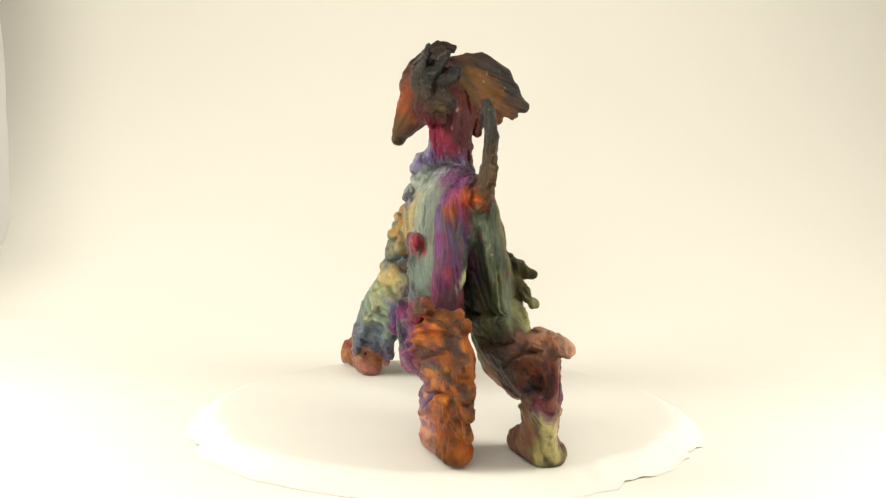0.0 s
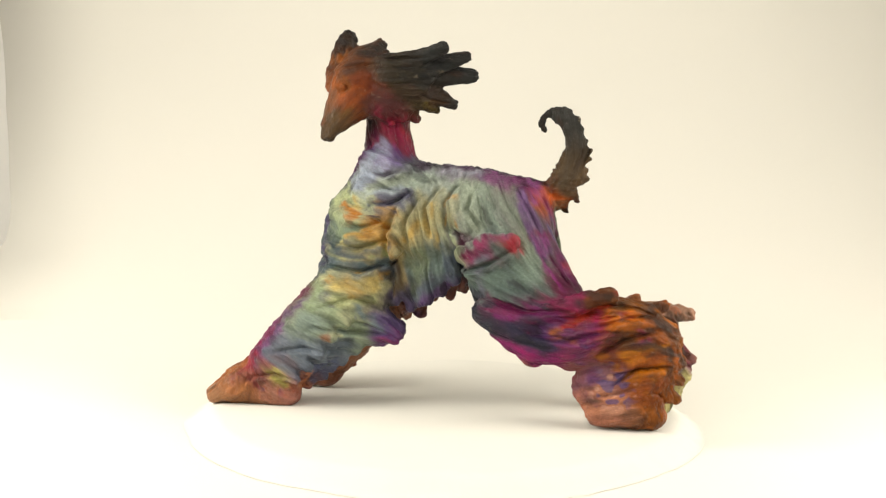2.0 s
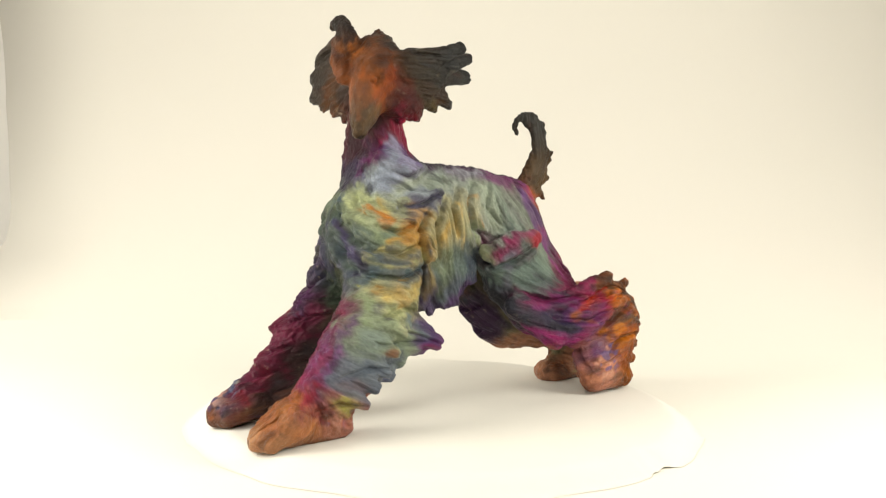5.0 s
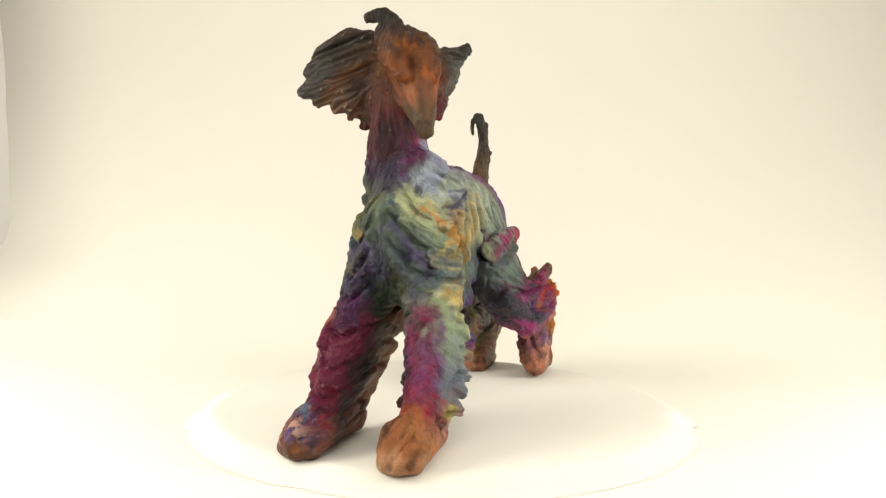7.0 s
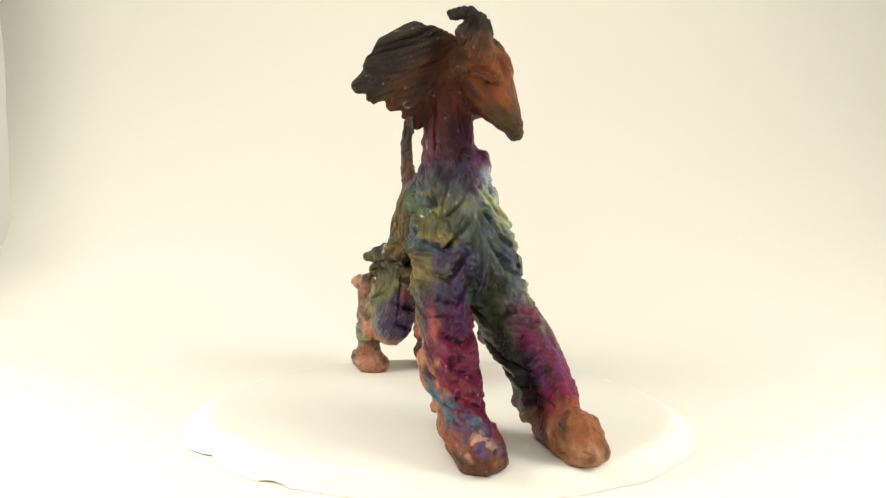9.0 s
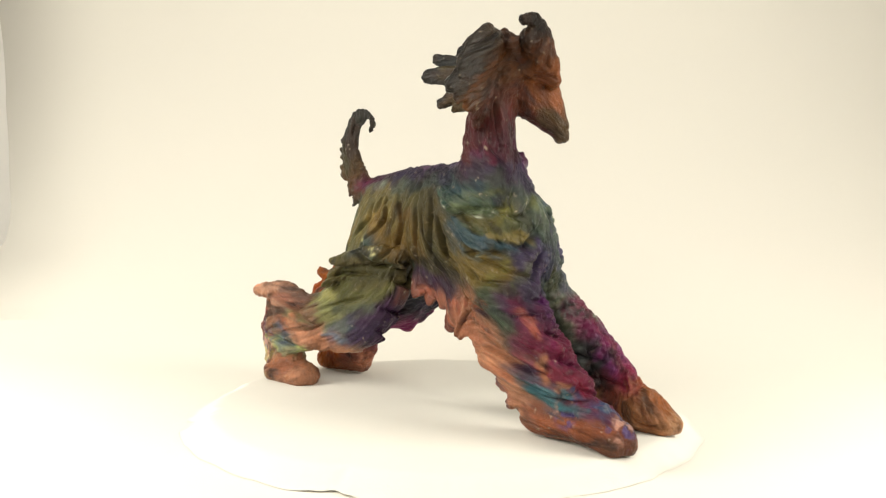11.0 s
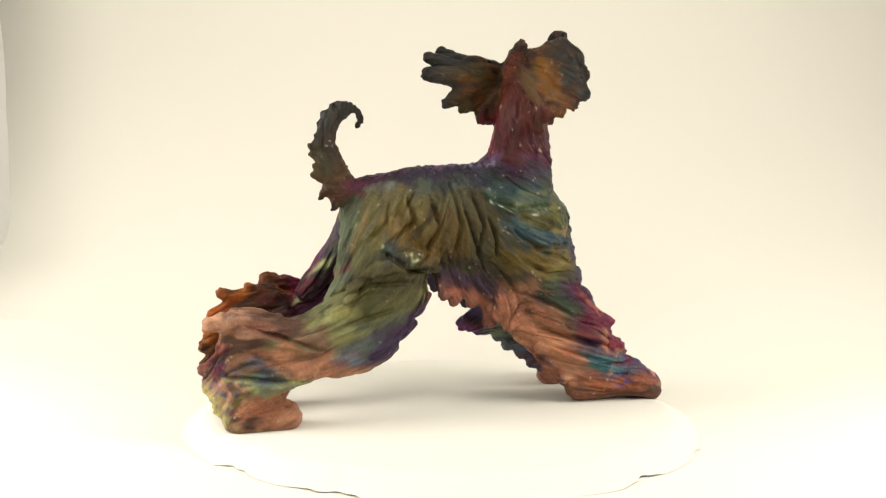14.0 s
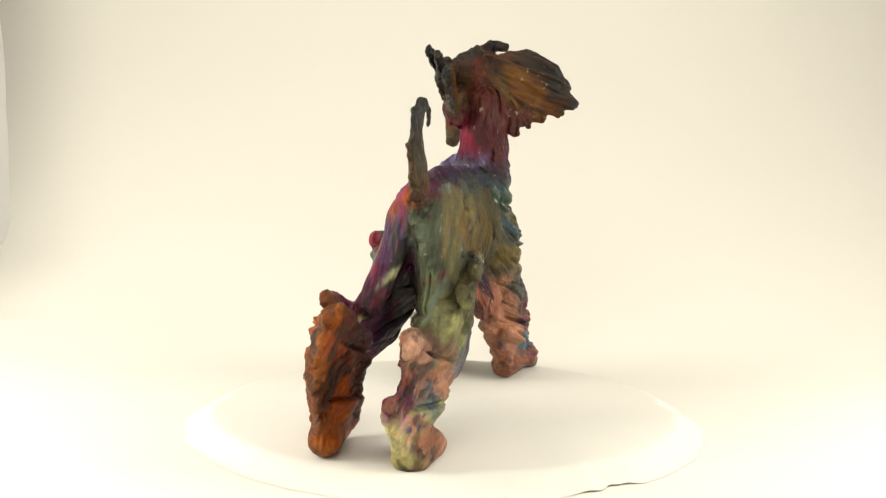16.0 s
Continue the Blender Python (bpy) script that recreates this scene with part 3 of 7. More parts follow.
def soften(v, q, rounds=1, part=0.5):
    for _ in range(rounds):
        acc, num = np.zeros_like(v), np.zeros(len(v))
        for i in range(4):
            a, b = q[:, i], q[:, (i + 1) % 4]
            for ax in range(3):
                acc[:, ax] += np.bincount(a, v[b, ax], len(v)) + np.bincount(b, v[a, ax], len(v))
            num += np.bincount(a, minlength=len(v)) + np.bincount(b, minlength=len(v))
        v = v + part * (acc / np.maximum(num, 1)[:, None] - v)
    return v


def chain_distance(v, pts):
    """Distance of each point from a chain of points, and the share of its length reached there."""
    best, share = np.full(len(v), 9.0), np.zeros(len(v))
    for i, (a, b) in enumerate(zip(pts[:-1], pts[1:])):
        a, e = np.array(a), np.array(b) - np.array(a)
        u = np.clip((v - a) @ e / max(e @ e, 1e-9), 0, 1)
        d = np.linalg.norm(v - a - u[:, None] * e, axis=1)
        near = d < best
        best[near], share[near] = d[near], (i + u[near]) / (len(pts) - 1)
    return best, share


def directions(v):
    """The way in which the hair is combed, blended from strokes over the body."""
    acc = np.tile(np.array([[0.25, 0.0, -0.9]]) * 0.02, (len(v), 1))
    root, weight = v * 0.02, np.full((len(v), 1), 0.02)

    def stroke(a, b, r=0.045):
        a, b = np.array(a), np.array(b)
        d, _ = chain_distance(v, [a, b])
        e = (b - a) / np.linalg.norm(b - a)
        w = np.exp(-(d / r) ** 2 * 2)[:, None]
        acc[:] += w * e
        root[:] += w * (a + b) / 2
        weight[:] += w

    # left side
    stroke((-0.1133, -0.04, 0.2014), (-0.0562, -0.04, 0.1909))
    stroke((-0.1245, -0.04, 0.1583), (-0.0445, -0.04, 0.1596))
    stroke((-0.0871, -0.02, 0.2473), (-0.0348, -0.02, 0.2307))
    stroke((-0.0001, -0.04, 0.2429), (-0.0159, -0.04, 0.1629))
    stroke((0.0226, -0.04, 0.2432), (0.015, -0.04, 0.192))
    stroke((0.015, -0.04, 0.1892), (0.0637, -0.04, 0.1757), 0.03)
    stroke((0.0511, -0.04, 0.238), (0.069, -0.04, 0.1929))
    stroke((0.0804, -0.03, 0.2269), (0.1286, -0.03, 0.1354))
    stroke((-0.0331, -0.04, 0.1627), (-0.0241, -0.03, 0.1096))
    stroke((0.0415, -0.04, 0.1467), (0.121, -0.05, 0.1148))
    stroke((0.0538, -0.04, 0.1007), (0.1503, -0.05, 0.0809))
    stroke((0.144, -0.05, 0.1038), (0.2312, -0.04, 0.1037))
    stroke((0.1683, -0.05, 0.0467), (0.2381, -0.04, 0.069))
    stroke((-0.1301, -0.04, 0.1208), (-0.0495, -0.04, 0.099))
    stroke((-0.1627, -0.05, 0.0756), (-0.0941, -0.05, 0.0537))
    stroke((-0.1912, -0.05, 0.0521), (-0.1396, -0.05, 0.024))
    stroke((-0.1948, -0.06, 0.0253), (-0.2347, -0.06, 0.0073), 0.03)
    # right side
    stroke((-0.0343, 0.04, 0.2378), (-0.097, 0.04, 0.2218))
    stroke((-0.0522, 0.04, 0.1926), (-0.1208, 0.04, 0.1766))
    stroke((-0.0529, 0.04, 0.1583), (-0.1217, 0.04, 0.1423))
    stroke((-0.0002, 0.04, 0.2429), (-0.0017, 0.04, 0.146))
    stroke((-0.0293, 0.04, 0.2036), (-0.0474, 0.04, 0.1468))
    stroke((0.0337, 0.04, 0.231), (0.0557, 0.04, 0.168))
    stroke((0.0621, 0.04, 0.2306), (0.0958, 0.04, 0.1731))
    stroke((0.0275, 0.04, 0.1913), (0.0785, 0.04, 0.1504), 0.03)
    stroke((0.1029, 0.03, 0.2011), (0.1314, 0.03, 0.1194))
    stroke((0.0554, 0.04, 0.1335), (0.1297, 0.04, 0.0801))
    stroke((0.1298, 0.04, 0.0917), (0.2221, 0.04, 0.0959))
    stroke((0.1643, 0.04, 0.0561), (0.2339, 0.04, 0.0373))
    stroke((-0.1694, 0.04, 0.0681), (-0.0827, 0.04, 0.1013))
    stroke((-0.2067, 0.03, 0.0375), (-0.1367, 0.03, 0.0538))
    stroke((-0.0075, 0.03, 0.1393), (-0.0369, 0.03, 0.1106))
    # neck, breast and head
    stroke((-0.07, 0.02, 0.31), (-0.07, 0.015, 0.24), 0.03)
    stroke((-0.11, 0.0, 0.24), (-0.12, 0.04, 0.2), 0.03)
    stroke((-0.12, -0.005, 0.23), (-0.125, -0.045, 0.17), 0.03)
    stroke((-0.12, -0.035, 0.285), (-0.08, 0.0, 0.36), 0.025)
    stroke((-0.08, -0.02, 0.35), (0.03, -0.005, 0.35), 0.03)
    stroke((-0.085, 0.02, 0.36), (-0.1, 0.11, 0.33), 0.03)
    stroke((0.1, 0.012, 0.21), (0.135, 0.017, 0.25), 0.02)
    stroke((0.13, 0.017, 0.25), (0.125, 0.018, 0.30), 0.02)
    stroke((0.236, -0.03, 0.115), (0.236, -0.03, 0.02), 0.022)
    stroke((0.205, -0.012, 0.1), (0.225, -0.016, 0.02), 0.024)
    stroke((0.24, 0.045, 0.1), (0.236, 0.045, 0.01), 0.02)
    stroke((-0.158, -0.055, 0.09), (-0.2, -0.06, 0.03), 0.02)
    stroke((-0.165, 0.026, 0.09), (-0.205, 0.026, 0.035), 0.02)
    return acc / (np.linalg.norm(acc, axis=1, keepdims=True) + 1e-9), root / weight


def streaks(v, d, scale, seed, reach=0.02, n=9):
    """Noise drawn out along the hair, of unit spread."""
    out = sum(vnoise(v + d * t, scale, seed) for t in np.linspace(-reach, reach, n))
    return out / (out.std() + 1e-9)


HAIR = {}


def comb(v, q):
    """Press the combed hair into the clay: broad hanks, strands, then single deep furrows."""
    n = normals(v, q)
    d, root = directions(v)
    HAIR["way"] = d
    flow = v - 0.8 * ((v - root) * d).sum(1, keepdims=True) * d
    calm = 1 - 0.8 * np.exp(-((np.linalg.norm((v - [-0.108, -0.023, 0.318]) / [1, 1, 1.4], axis=1)) / 0.028) ** 2)
    low = step(0.0, 0.02, v[:, 2])
    broad = np.minimum(np.abs(streaks(v, d, 70, 31, 0.036, 9)), 1.5)
    strand = np.minimum(np.abs(streaks(v, d, 150, 32, 0.032, 13)), 1.5)
    fine = np.minimum(np.abs(streaks(v, d, 330, 33, 0.022, 17)), 1.5)
    h = 0.0007 * (broad - 0.75) + 0.0010 * (strand - 0.75) + 0.0008 * (fine - 0.75)
    HAIR["crest"] = strand + 0.6 * fine
    v = v + n * (h * calm * (0.35 + 0.65 * low))[:, None]

    def fold(side, pts, width=0.006, deep=0.004, mid=None, ax=1):
        """A lip of hair lying over its neighbour; the drop is on the right of the stroke's way."""
        flank = [1 - ax, 2]
        p2 = np.array(pts)[:, flank]
        lo, hi = p2.min(0) - 3 * width, p2.max(0) + 3 * width
        ok = (v[:, 1 - ax] > lo[0]) & (v[:, 1 - ax] < hi[0]) & (v[:, 2] > lo[1]) & (v[:, 2] < hi[1]) & (n[:, ax] * side > 0.1)
        if mid is not None:
            ok &= np.abs(v[:, ax] - mid) < 0.022
        idx = np.where(ok)[0]
        w2 = v[idx][:, flank]
        best, sign, share = np.full(len(idx), 9.0), np.zeros(len(idx)), np.zeros(len(idx))
        for i, (a, b) in enumerate(zip(p2[:-1], p2[1:])):
            e = b - a
            u = np.clip((w2 - a) @ e / (e @ e), 0, 1)
            r = w2 - a - u[:, None] * e
            dist = np.linalg.norm(r, axis=1)
            near = dist < best
            best[near] = dist[near]
            sign[near] = np.sign(r[near, 0] * e[1] - r[near, 1] * e[0])
            share[near] = (i + u[near]) / (len(p2) - 1)
        s = best * sign
        lip = np.where(s < 0, np.exp(-(s / (1.6 * width)) ** 2), np.exp(-(s / (0.3 * width)) ** 2))
        pit = np.exp(-((s - 0.45 * width) / (0.45 * width)) ** 2)
        g = 1.25 * deep * np.sqrt(np.clip(np.sin(math.pi * share), 0, 1)) * (0.7 * lip - 1.1 * pit)
        v[idx, ax] += side * g * step(0.1, 0.4, n[idx, ax] * side)

    # many single locks, each lying over the next along the combing
    rng = np.random.default_rng(11)
    for ax, side, count in ((1, -1, 75), (1, 1, 90), (0, -1, 40), (0, 1, 45)):
        face = np.where((n[:, ax] * side > (0.25 if ax else 0.6)) & (v[:, 2] > 0.012) & (calm > 0.6))[0]
        thin = face[::3]
        for start in rng.choice(face, count):
            p, path = v[start].copy(), [v[start].copy()]
            way = d[start]
            for _ in range(int(rng.integers(7, 18))):
                p = p + way * 0.0045
                near = thin[np.argmin(((v[thin] - p) ** 2).sum(1))]
                if np.linalg.norm(v[near] - p) > 0.008:
                    break
                p, way = 0.5 * (p + v[near]), d[near]
                path.append(p.copy())
            if len(path) > 4:
                path = path[::2] if rng.random() < 0.5 else path[::-1][::2]
                fold(side, path, rng.uniform(0.0020, 0.0036), rng.uniform(0.0010, 0.0024), np.mean([c[ax] for c in path]), ax)

    # breast and the front of the forelegs
    for path in (
        [(-0.11, 0.0021, 0.2326), (-0.11, -0.0195, 0.204), (-0.1, -0.0374, 0.1947)],
        [(-0.115, 0.0017, 0.2091), (-0.115, -0.0224, 0.1795), (-0.1, -0.0422, 0.168)],
        [(-0.12, -0.0014, 0.1832), (-0.115, -0.024, 0.1531), (-0.1, -0.0416, 0.1437)],
        [(-0.1, 0.0472, 0.2094), (-0.11, 0.028, 0.1979), (-0.11, 0.0098, 0.2219)],
        [(-0.1, 0.0522, 0.1809), (-0.11, 0.0302, 0.1698), (-0.115, 0.0104, 0.1985)],
        [(-0.1, 0.0492, 0.1514), (-0.11, 0.0299, 0.1432), (-0.12, 0.01, 0.1726)],
        [(-0.1, 0.0435, 0.1272), (-0.11, 0.0254, 0.1219), (-0.12, 0.0075, 0.1463)],
        [(-0.13, 0.0483, 0.0996), (-0.14, 0.0254, 0.0897), (-0.14, 0.005, 0.102)],
        [(-0.15, 0.0427, 0.0746), (-0.16, 0.0217, 0.0627), (-0.16, 0.0027, 0.0748)],
        [(-0.17, 0.0387, 0.0509), (-0.18, 0.0197, 0.04), (-0.18, 0.0031, 0.0514)],
        [(-0.15, -0.0338, 0.076), (-0.17, -0.0397, 0.0497), (-0.19, -0.0483, 0.0248)],
    ):
        fold(-1, path, 0.006, 0.0045, None, 0)
    # left flank and thigh
    fold(-1, [(0.0255, -0.04, 0.2376), (0.0106, -0.04, 0.2147), (0.015, -0.04, 0.1892), (0.0351, -0.04, 0.1821)], 0.006, 0.0045)
    fold(-1, [(0.0057, -0.04, 0.2345), (-0.0098, -0.04, 0.2087), (-0.0019, -0.04, 0.1775)], 0.006, 0.004)
    fold(-1, [(-0.0167, -0.04, 0.22), (-0.0306, -0.04, 0.1913), (-0.0244, -0.04, 0.1571)], 0.006, 0.0035)
    fold(-1, [(0.0426, -0.04, 0.2379), (0.0346, -0.04, 0.2094), (0.052, -0.04, 0.1898)], 0.005, 0.003)
    fold(-1, [(-0.0382, -0.04, 0.2111), (-0.0501, -0.045, 0.1799), (-0.0431, -0.04, 0.1395), (-0.0467, -0.04, 0.1106)], 0.007, 0.005)
    fold(-1, [(-0.0253, -0.04, 0.2227), (-0.0479, -0.04, 0.2092), (-0.0763, -0.04, 0.2065)], 0.006, 0.005)
    fold(-1, [(-0.0403, -0.03, 0.2451), (-0.0602, -0.03, 0.2374), (-0.0804, -0.03, 0.2445)], 0.005, 0.003)
    fold(-1, [(-0.0556, -0.05, 0.1915), (-0.0809, -0.05, 0.1826), (-0.1064, -0.05, 0.1907)], 0.006, 0.0045)
    fold(-1, [(-0.0469, -0.05, 0.1735), (-0.0807, -0.05, 0.1616), (-0.1119, -0.05, 0.1679)], 0.006, 0.0045)
    fold(-1, [(-0.0393, -0.05, 0.1521), (-0.0777, -0.05, 0.1378), (-0.1231, -0.05, 0.145)], 0.006, 0.0055)
    fold(-1, [(0.0858, -0.05, 0.1683), (0.058, -0.05, 0.1508), (0.0242, -0.05, 0.1406)], 0.006, 0.005)
    fold(-1, [(0.1494, -0.05, 0.1124), (0.0985, -0.05, 0.1076), (0.0643, -0.05, 0.1167)], 0.006, 0.004)
    fold(-1, [(0.1839, -0.05, 0.0958), (0.1445, -0.05, 0.0837), (0.099, -0.05, 0.0887)], 0.006, 0.004)
    fold(-1, [(0.2292, -0.05, 0.0966), (0.1955, -0.05, 0.0874), (0.1676, -0.05, 0.0697)], 0.005, 0.0035)
    fold(-1, [(0.2389, -0.05, 0.0623), (0.2077, -0.05, 0.0589), (0.1856, -0.05, 0.0412)], 0.005, 0.0035)
    fold(-1, [(0.2258, -0.05, 0.1108), (0.1948, -0.05, 0.1069), (0.1696, -0.05, 0.0985)], 0.005, 0.0035)
    fold(-1, [(-0.0489, -0.05, 0.1005), (-0.0831, -0.05, 0.1114), (-0.1172, -0.05, 0.0994)], 0.006, 0.003)
    fold(-1, [(-0.0372, -0.05, 0.0749), (-0.0771, -0.05, 0.0759), (-0.1228, -0.05, 0.0821)], 0.006, 0.004)
    fold(-1, [(-0.093, -0.06, 0.0557), (-0.127, -0.06, 0.0609), (-0.1609, -0.06, 0.0546)], 0.005, 0.003)
    fold(-1, [(-0.1268, -0.06, 0.0265), (-0.1608, -0.06, 0.0316), (-0.1892, -0.06, 0.0254)], 0.005, 0.003)
    # right flank, shoulder and legs
    fold(1, [(-0.0973, 0.04, 0.2093), (-0.0605, 0.04, 0.2053), (-0.0262, 0.04, 0.2178)][::-1], 0.006, 0.004)
    fold(1, [(-0.121, 0.04, 0.1681), (-0.0812, 0.04, 0.1663), (-0.0523, 0.04, 0.1869)][::-1], 0.006, 0.004)
    fold(1, [(-0.1274, 0.04, 0.1395), (-0.0932, 0.04, 0.1389), (-0.0587, 0.04, 0.1556)][::-1], 0.006, 0.003)
    fold(1, [(-0.0265, 0.04, 0.2007), (-0.0354, 0.04, 0.1781), (-0.0386, 0.04, 0.1581)], 0.005, 0.005)
    fold(1, [(-0.0089, 0.04, 0.2317), (-0.0209, 0.04, 0.1921), (-0.0158, 0.04, 0.1577)], 0.005, 0.0035)
    fold(1, [(0.0111, 0.04, 0.2371), (0.0018, 0.04, 0.1917), (0.0098, 0.04, 0.1516)], 0.005, 0.003)
    fold(1, [(0.0365, 0.04, 0.2282), (0.0246, 0.04, 0.1914), (0.0385, 0.04, 0.1626), (0.0556, 0.04, 0.1508)], 0.005, 0.0035)
    fold(1, [(0.0563, 0.04, 0.2222), (0.0504, 0.04, 0.1967), (0.0787, 0.04, 0.1733)], 0.005, 0.0035)
    fold(1, [(0.0734, 0.04, 0.2191), (0.0789, 0.04, 0.1962), (0.1015, 0.04, 0.173)], 0.005, 0.003)
    fold(1, [(0.0843, 0.04, 0.1647), (0.0555, 0.04, 0.1439), (0.0269, 0.04, 0.1455)], 0.006, 0.005)
    fold(1, [(0.1299, 0.04, 0.1207), (0.0955, 0.04, 0.1328), (0.0496, 0.04, 0.1336)], 0.005, 0.004)
    fold(1, [(0.1413, 0.04, 0.0857), (0.1068, 0.04, 0.0979), (0.0609, 0.04, 0.1103)], 0.005, 0.0035)
    fold(1, [(0.2197, 0.05, 0.0975), (0.1797, 0.05, 0.0838), (0.1396, 0.05, 0.0701)], 0.005, 0.004)
    fold(1, [(0.2371, 0.05, 0.051), (0.2026, 0.05, 0.0458), (0.1567, 0.05, 0.0408)], 0.005, 0.004)
    fold(1, [(-0.0536, 0.04, 0.1239), (-0.0881, 0.04, 0.1129), (-0.1229, 0.04, 0.0962)], 0.005, 0.003)
    fold(1, [(-0.0831, 0.04, 0.081), (-0.1235, 0.04, 0.0701), (-0.1697, 0.04, 0.0594)], 0.006, 0.005)
    fold(1, [(-0.1007, 0.04, 0.0639), (-0.1413, 0.04, 0.0501), (-0.1933, 0.04, 0.0365)], 0.005, 0.003)
    return v, flow


def ink(hexa):
    """A glaze colour, deeper than its dry swatch and of the same hue."""
    c = np.array(srgb(hexa))
    g = c @ [0.25, 0.6, 0.15]
    return np.clip((g + (c - g) * 1.06) * 1.25 * g ** 0.29, 0.002, 0.9)


def paint(v, n, flow):
    """Lay the fumed colours on in soft, streaky passes: first a wide wash of them all, then each in its place."""
    d = HAIR["way"]
    warp = v + 0.0032 * np.stack([streaks(v, d, 75, s) for s in (51, 61, 71)], 1) + 0.0026 * np.stack([streaks(v, d, 190, s) for s in (81, 82, 83)], 1)
    dabs = []

    def dab(pts, r, hexa, a=1.0, soft=0.3):
        if not isinstance(pts, list):
            pts = [pts, pts]
        far, _ = chain_distance(warp * [1, 0.6, 1], [np.array(c) * [1, 0.6, 1] for c in pts])
        dabs.append((far.astype(np.float32), r, ink(hexa), a, soft))

    # --- left side
    dab([(-0.119, -0.04, 0.1899), (-0.1073, -0.04, 0.15)], 0.04, "66746c", 0.7)
    dab([(-0.0861, -0.03, 0.2358), (-0.0402, -0.03, 0.2365)], 0.035, "8b949a", 0.9)
    dab([(-0.0173, -0.03, 0.2426), (0.0343, -0.035, 0.232)], 0.035, "8f9890", 0.8)
    dab([(-0.0964, -0.04, 0.2187), (-0.0894, -0.05, 0.1909)], 0.03, "98a07c", 0.9)
    dab([(-0.0052, -0.045, 0.209), (-0.0273, -0.045, 0.1746)], 0.032, "96906c", 0.85)
    dab([(-0.0559, -0.045, 0.1912), (-0.0471, -0.045, 0.1686)], 0.02, "a8824a", 0.8)
    dab((-0.0889, -0.045, 0.2043), 0.014, "b8743a", 0.9)
    dab([(-0.095, -0.05, 0.1739), (-0.0555, -0.05, 0.1813)], 0.012, "b08a4c", 0.8)
    dab([(-0.1063, -0.05, 0.1765), (-0.0837, -0.05, 0.174)], 0.014, "546a5c", 0.8)
    dab([(-0.1118, -0.05, 0.1594), (-0.0551, -0.05, 0.1461)], 0.016, "46566a", 0.85)
    dab([(-0.092, -0.05, 0.1569), (-0.0553, -0.05, 0.1603)], 0.010, "a89a62", 0.7)
    dab([(-0.0562, -0.045, 0.2138), (-0.0308, -0.045, 0.221)], 0.014, "564f6a", 0.9)
    dab([(-0.0632, -0.03, 0.2476), (-0.0431, -0.03, 0.245)], 0.014, "6a6080", 0.7)
    dab([(0.0629, -0.04, 0.2155), (0.0691, -0.04, 0.1872)], 0.03, "6c7f78", 0.8)
    dab([(0.0291, -0.045, 0.1925), (0.0462, -0.045, 0.1871)], 0.015, "8a9088", 0.8)
    dab([(0.0014, -0.045, 0.1522), (-0.0155, -0.04, 0.1342)], 0.03, "5a6a6c", 0.8)
    dab([(-0.0444, -0.03, 0.1122), (0.0076, -0.03, 0.1218)], 0.022, "55486a", 0.85)
    dab([(-0.1418, -0.02, 0.1475), (-0.1332, -0.02, 0.1827)], 0.02, "4c4860", 0.9)
    # spine, rump and thigh
    dab([(-0.0181, 0, 0.2507), (0.0233, 0, 0.249), (0.0642, -0.01, 0.2391)], 0.016, "7a4278", 0.85)
    dab([(0.0724, -0.02, 0.2324), (0.0955, -0.03, 0.1927), (0.1197, -0.03, 0.1469)], 0.024, "76205a", 0.95)
    dab([(0.0875, -0.015, 0.2238), (0.1021, -0.02, 0.1981)], 0.014, "43264c", 0.85)
    dab([(0.0545, -0.03, 0.2323), (0.0776, -0.04, 0.193)], 0.012, "823a78", 0.7)
    dab([(0.0525, -0.045, 0.1531), (0.0983, -0.045, 0.1367)], 0.032, "5c6c68", 0.85)
    dab([(0.1223, -0.035, 0.1359), (0.1478, -0.04, 0.1196)], 0.02, "8c2250", 0.95)
    dab([(0.0367, -0.03, 0.1106), (0.0654, -0.04, 0.0951)], 0.028, "2f3040", 0.85)
    dab([(0.0816, -0.05, 0.1027), (0.1215, -0.05, 0.0948)], 0.02, "33304a", 0.85)
    dab([(0.0645, -0.05, 0.111), (0.0985, -0.05, 0.1076), (0.1436, -0.05, 0.118)], 0.009, "8a2058", 0.9)
    dab([(0.0827, -0.045, 0.0731), (0.1172, -0.045, 0.065), (0.156, -0.05, 0.081)], 0.018, "862060", 0.95)
    dab([(0.1265, -0.055, 0.0985), (0.1546, -0.055, 0.1018)], 0.014, "6a3474", 0.8)
    dab([(0.1551, -0.05, 0.1125), (0.1835, -0.05, 0.1073)], 0.016, "98382a", 0.85)
    # hock and hind foot
    dab([(0.2084, -0.04, 0.1033), (0.232, -0.04, 0.0805), (0.2279, -0.04, 0.0339)], 0.04, "98561e", 1.0)
    dab([(0.1659, -0.05, 0.1298), (0.1829, -0.05, 0.1272)], 0.016, "7a4420", 0.9)
    dab([(0.1824, -0.055, 0.1137), (0.2049, -0.055, 0.1124)], 0.010, "c06a22", 0.9)
    dab([(0.1832, -0.055, 0.0881), (0.2111, -0.055, 0.0971)], 0.007, "3c2a1c", 0.8)
    dab([(0.1895, -0.055, 0.0682), (0.2228, -0.055, 0.083)], 0.009, "c8742a", 0.9)
    dab([(0.1899, -0.055, 0.0538), (0.2178, -0.055, 0.0658)], 0.006, "4a2416", 0.8)
    dab([(0.2074, -0.055, 0.0369), (0.2324, -0.055, 0.0517)], 0.010, "bc6420", 0.9)
    dab([(0.2369, -0.04, 0.1038), (0.2485, -0.04, 0.0692), (0.2442, -0.04, 0.0283)], 0.009, "3e3020", 0.9)
    dab([(0.1558, -0.055, 0.059), (0.1793, -0.055, 0.0307)], 0.026, "8a5450", 0.95)
    dab((0.1725, -0.058, 0.0513), 0.013, "4a4478", 0.9)
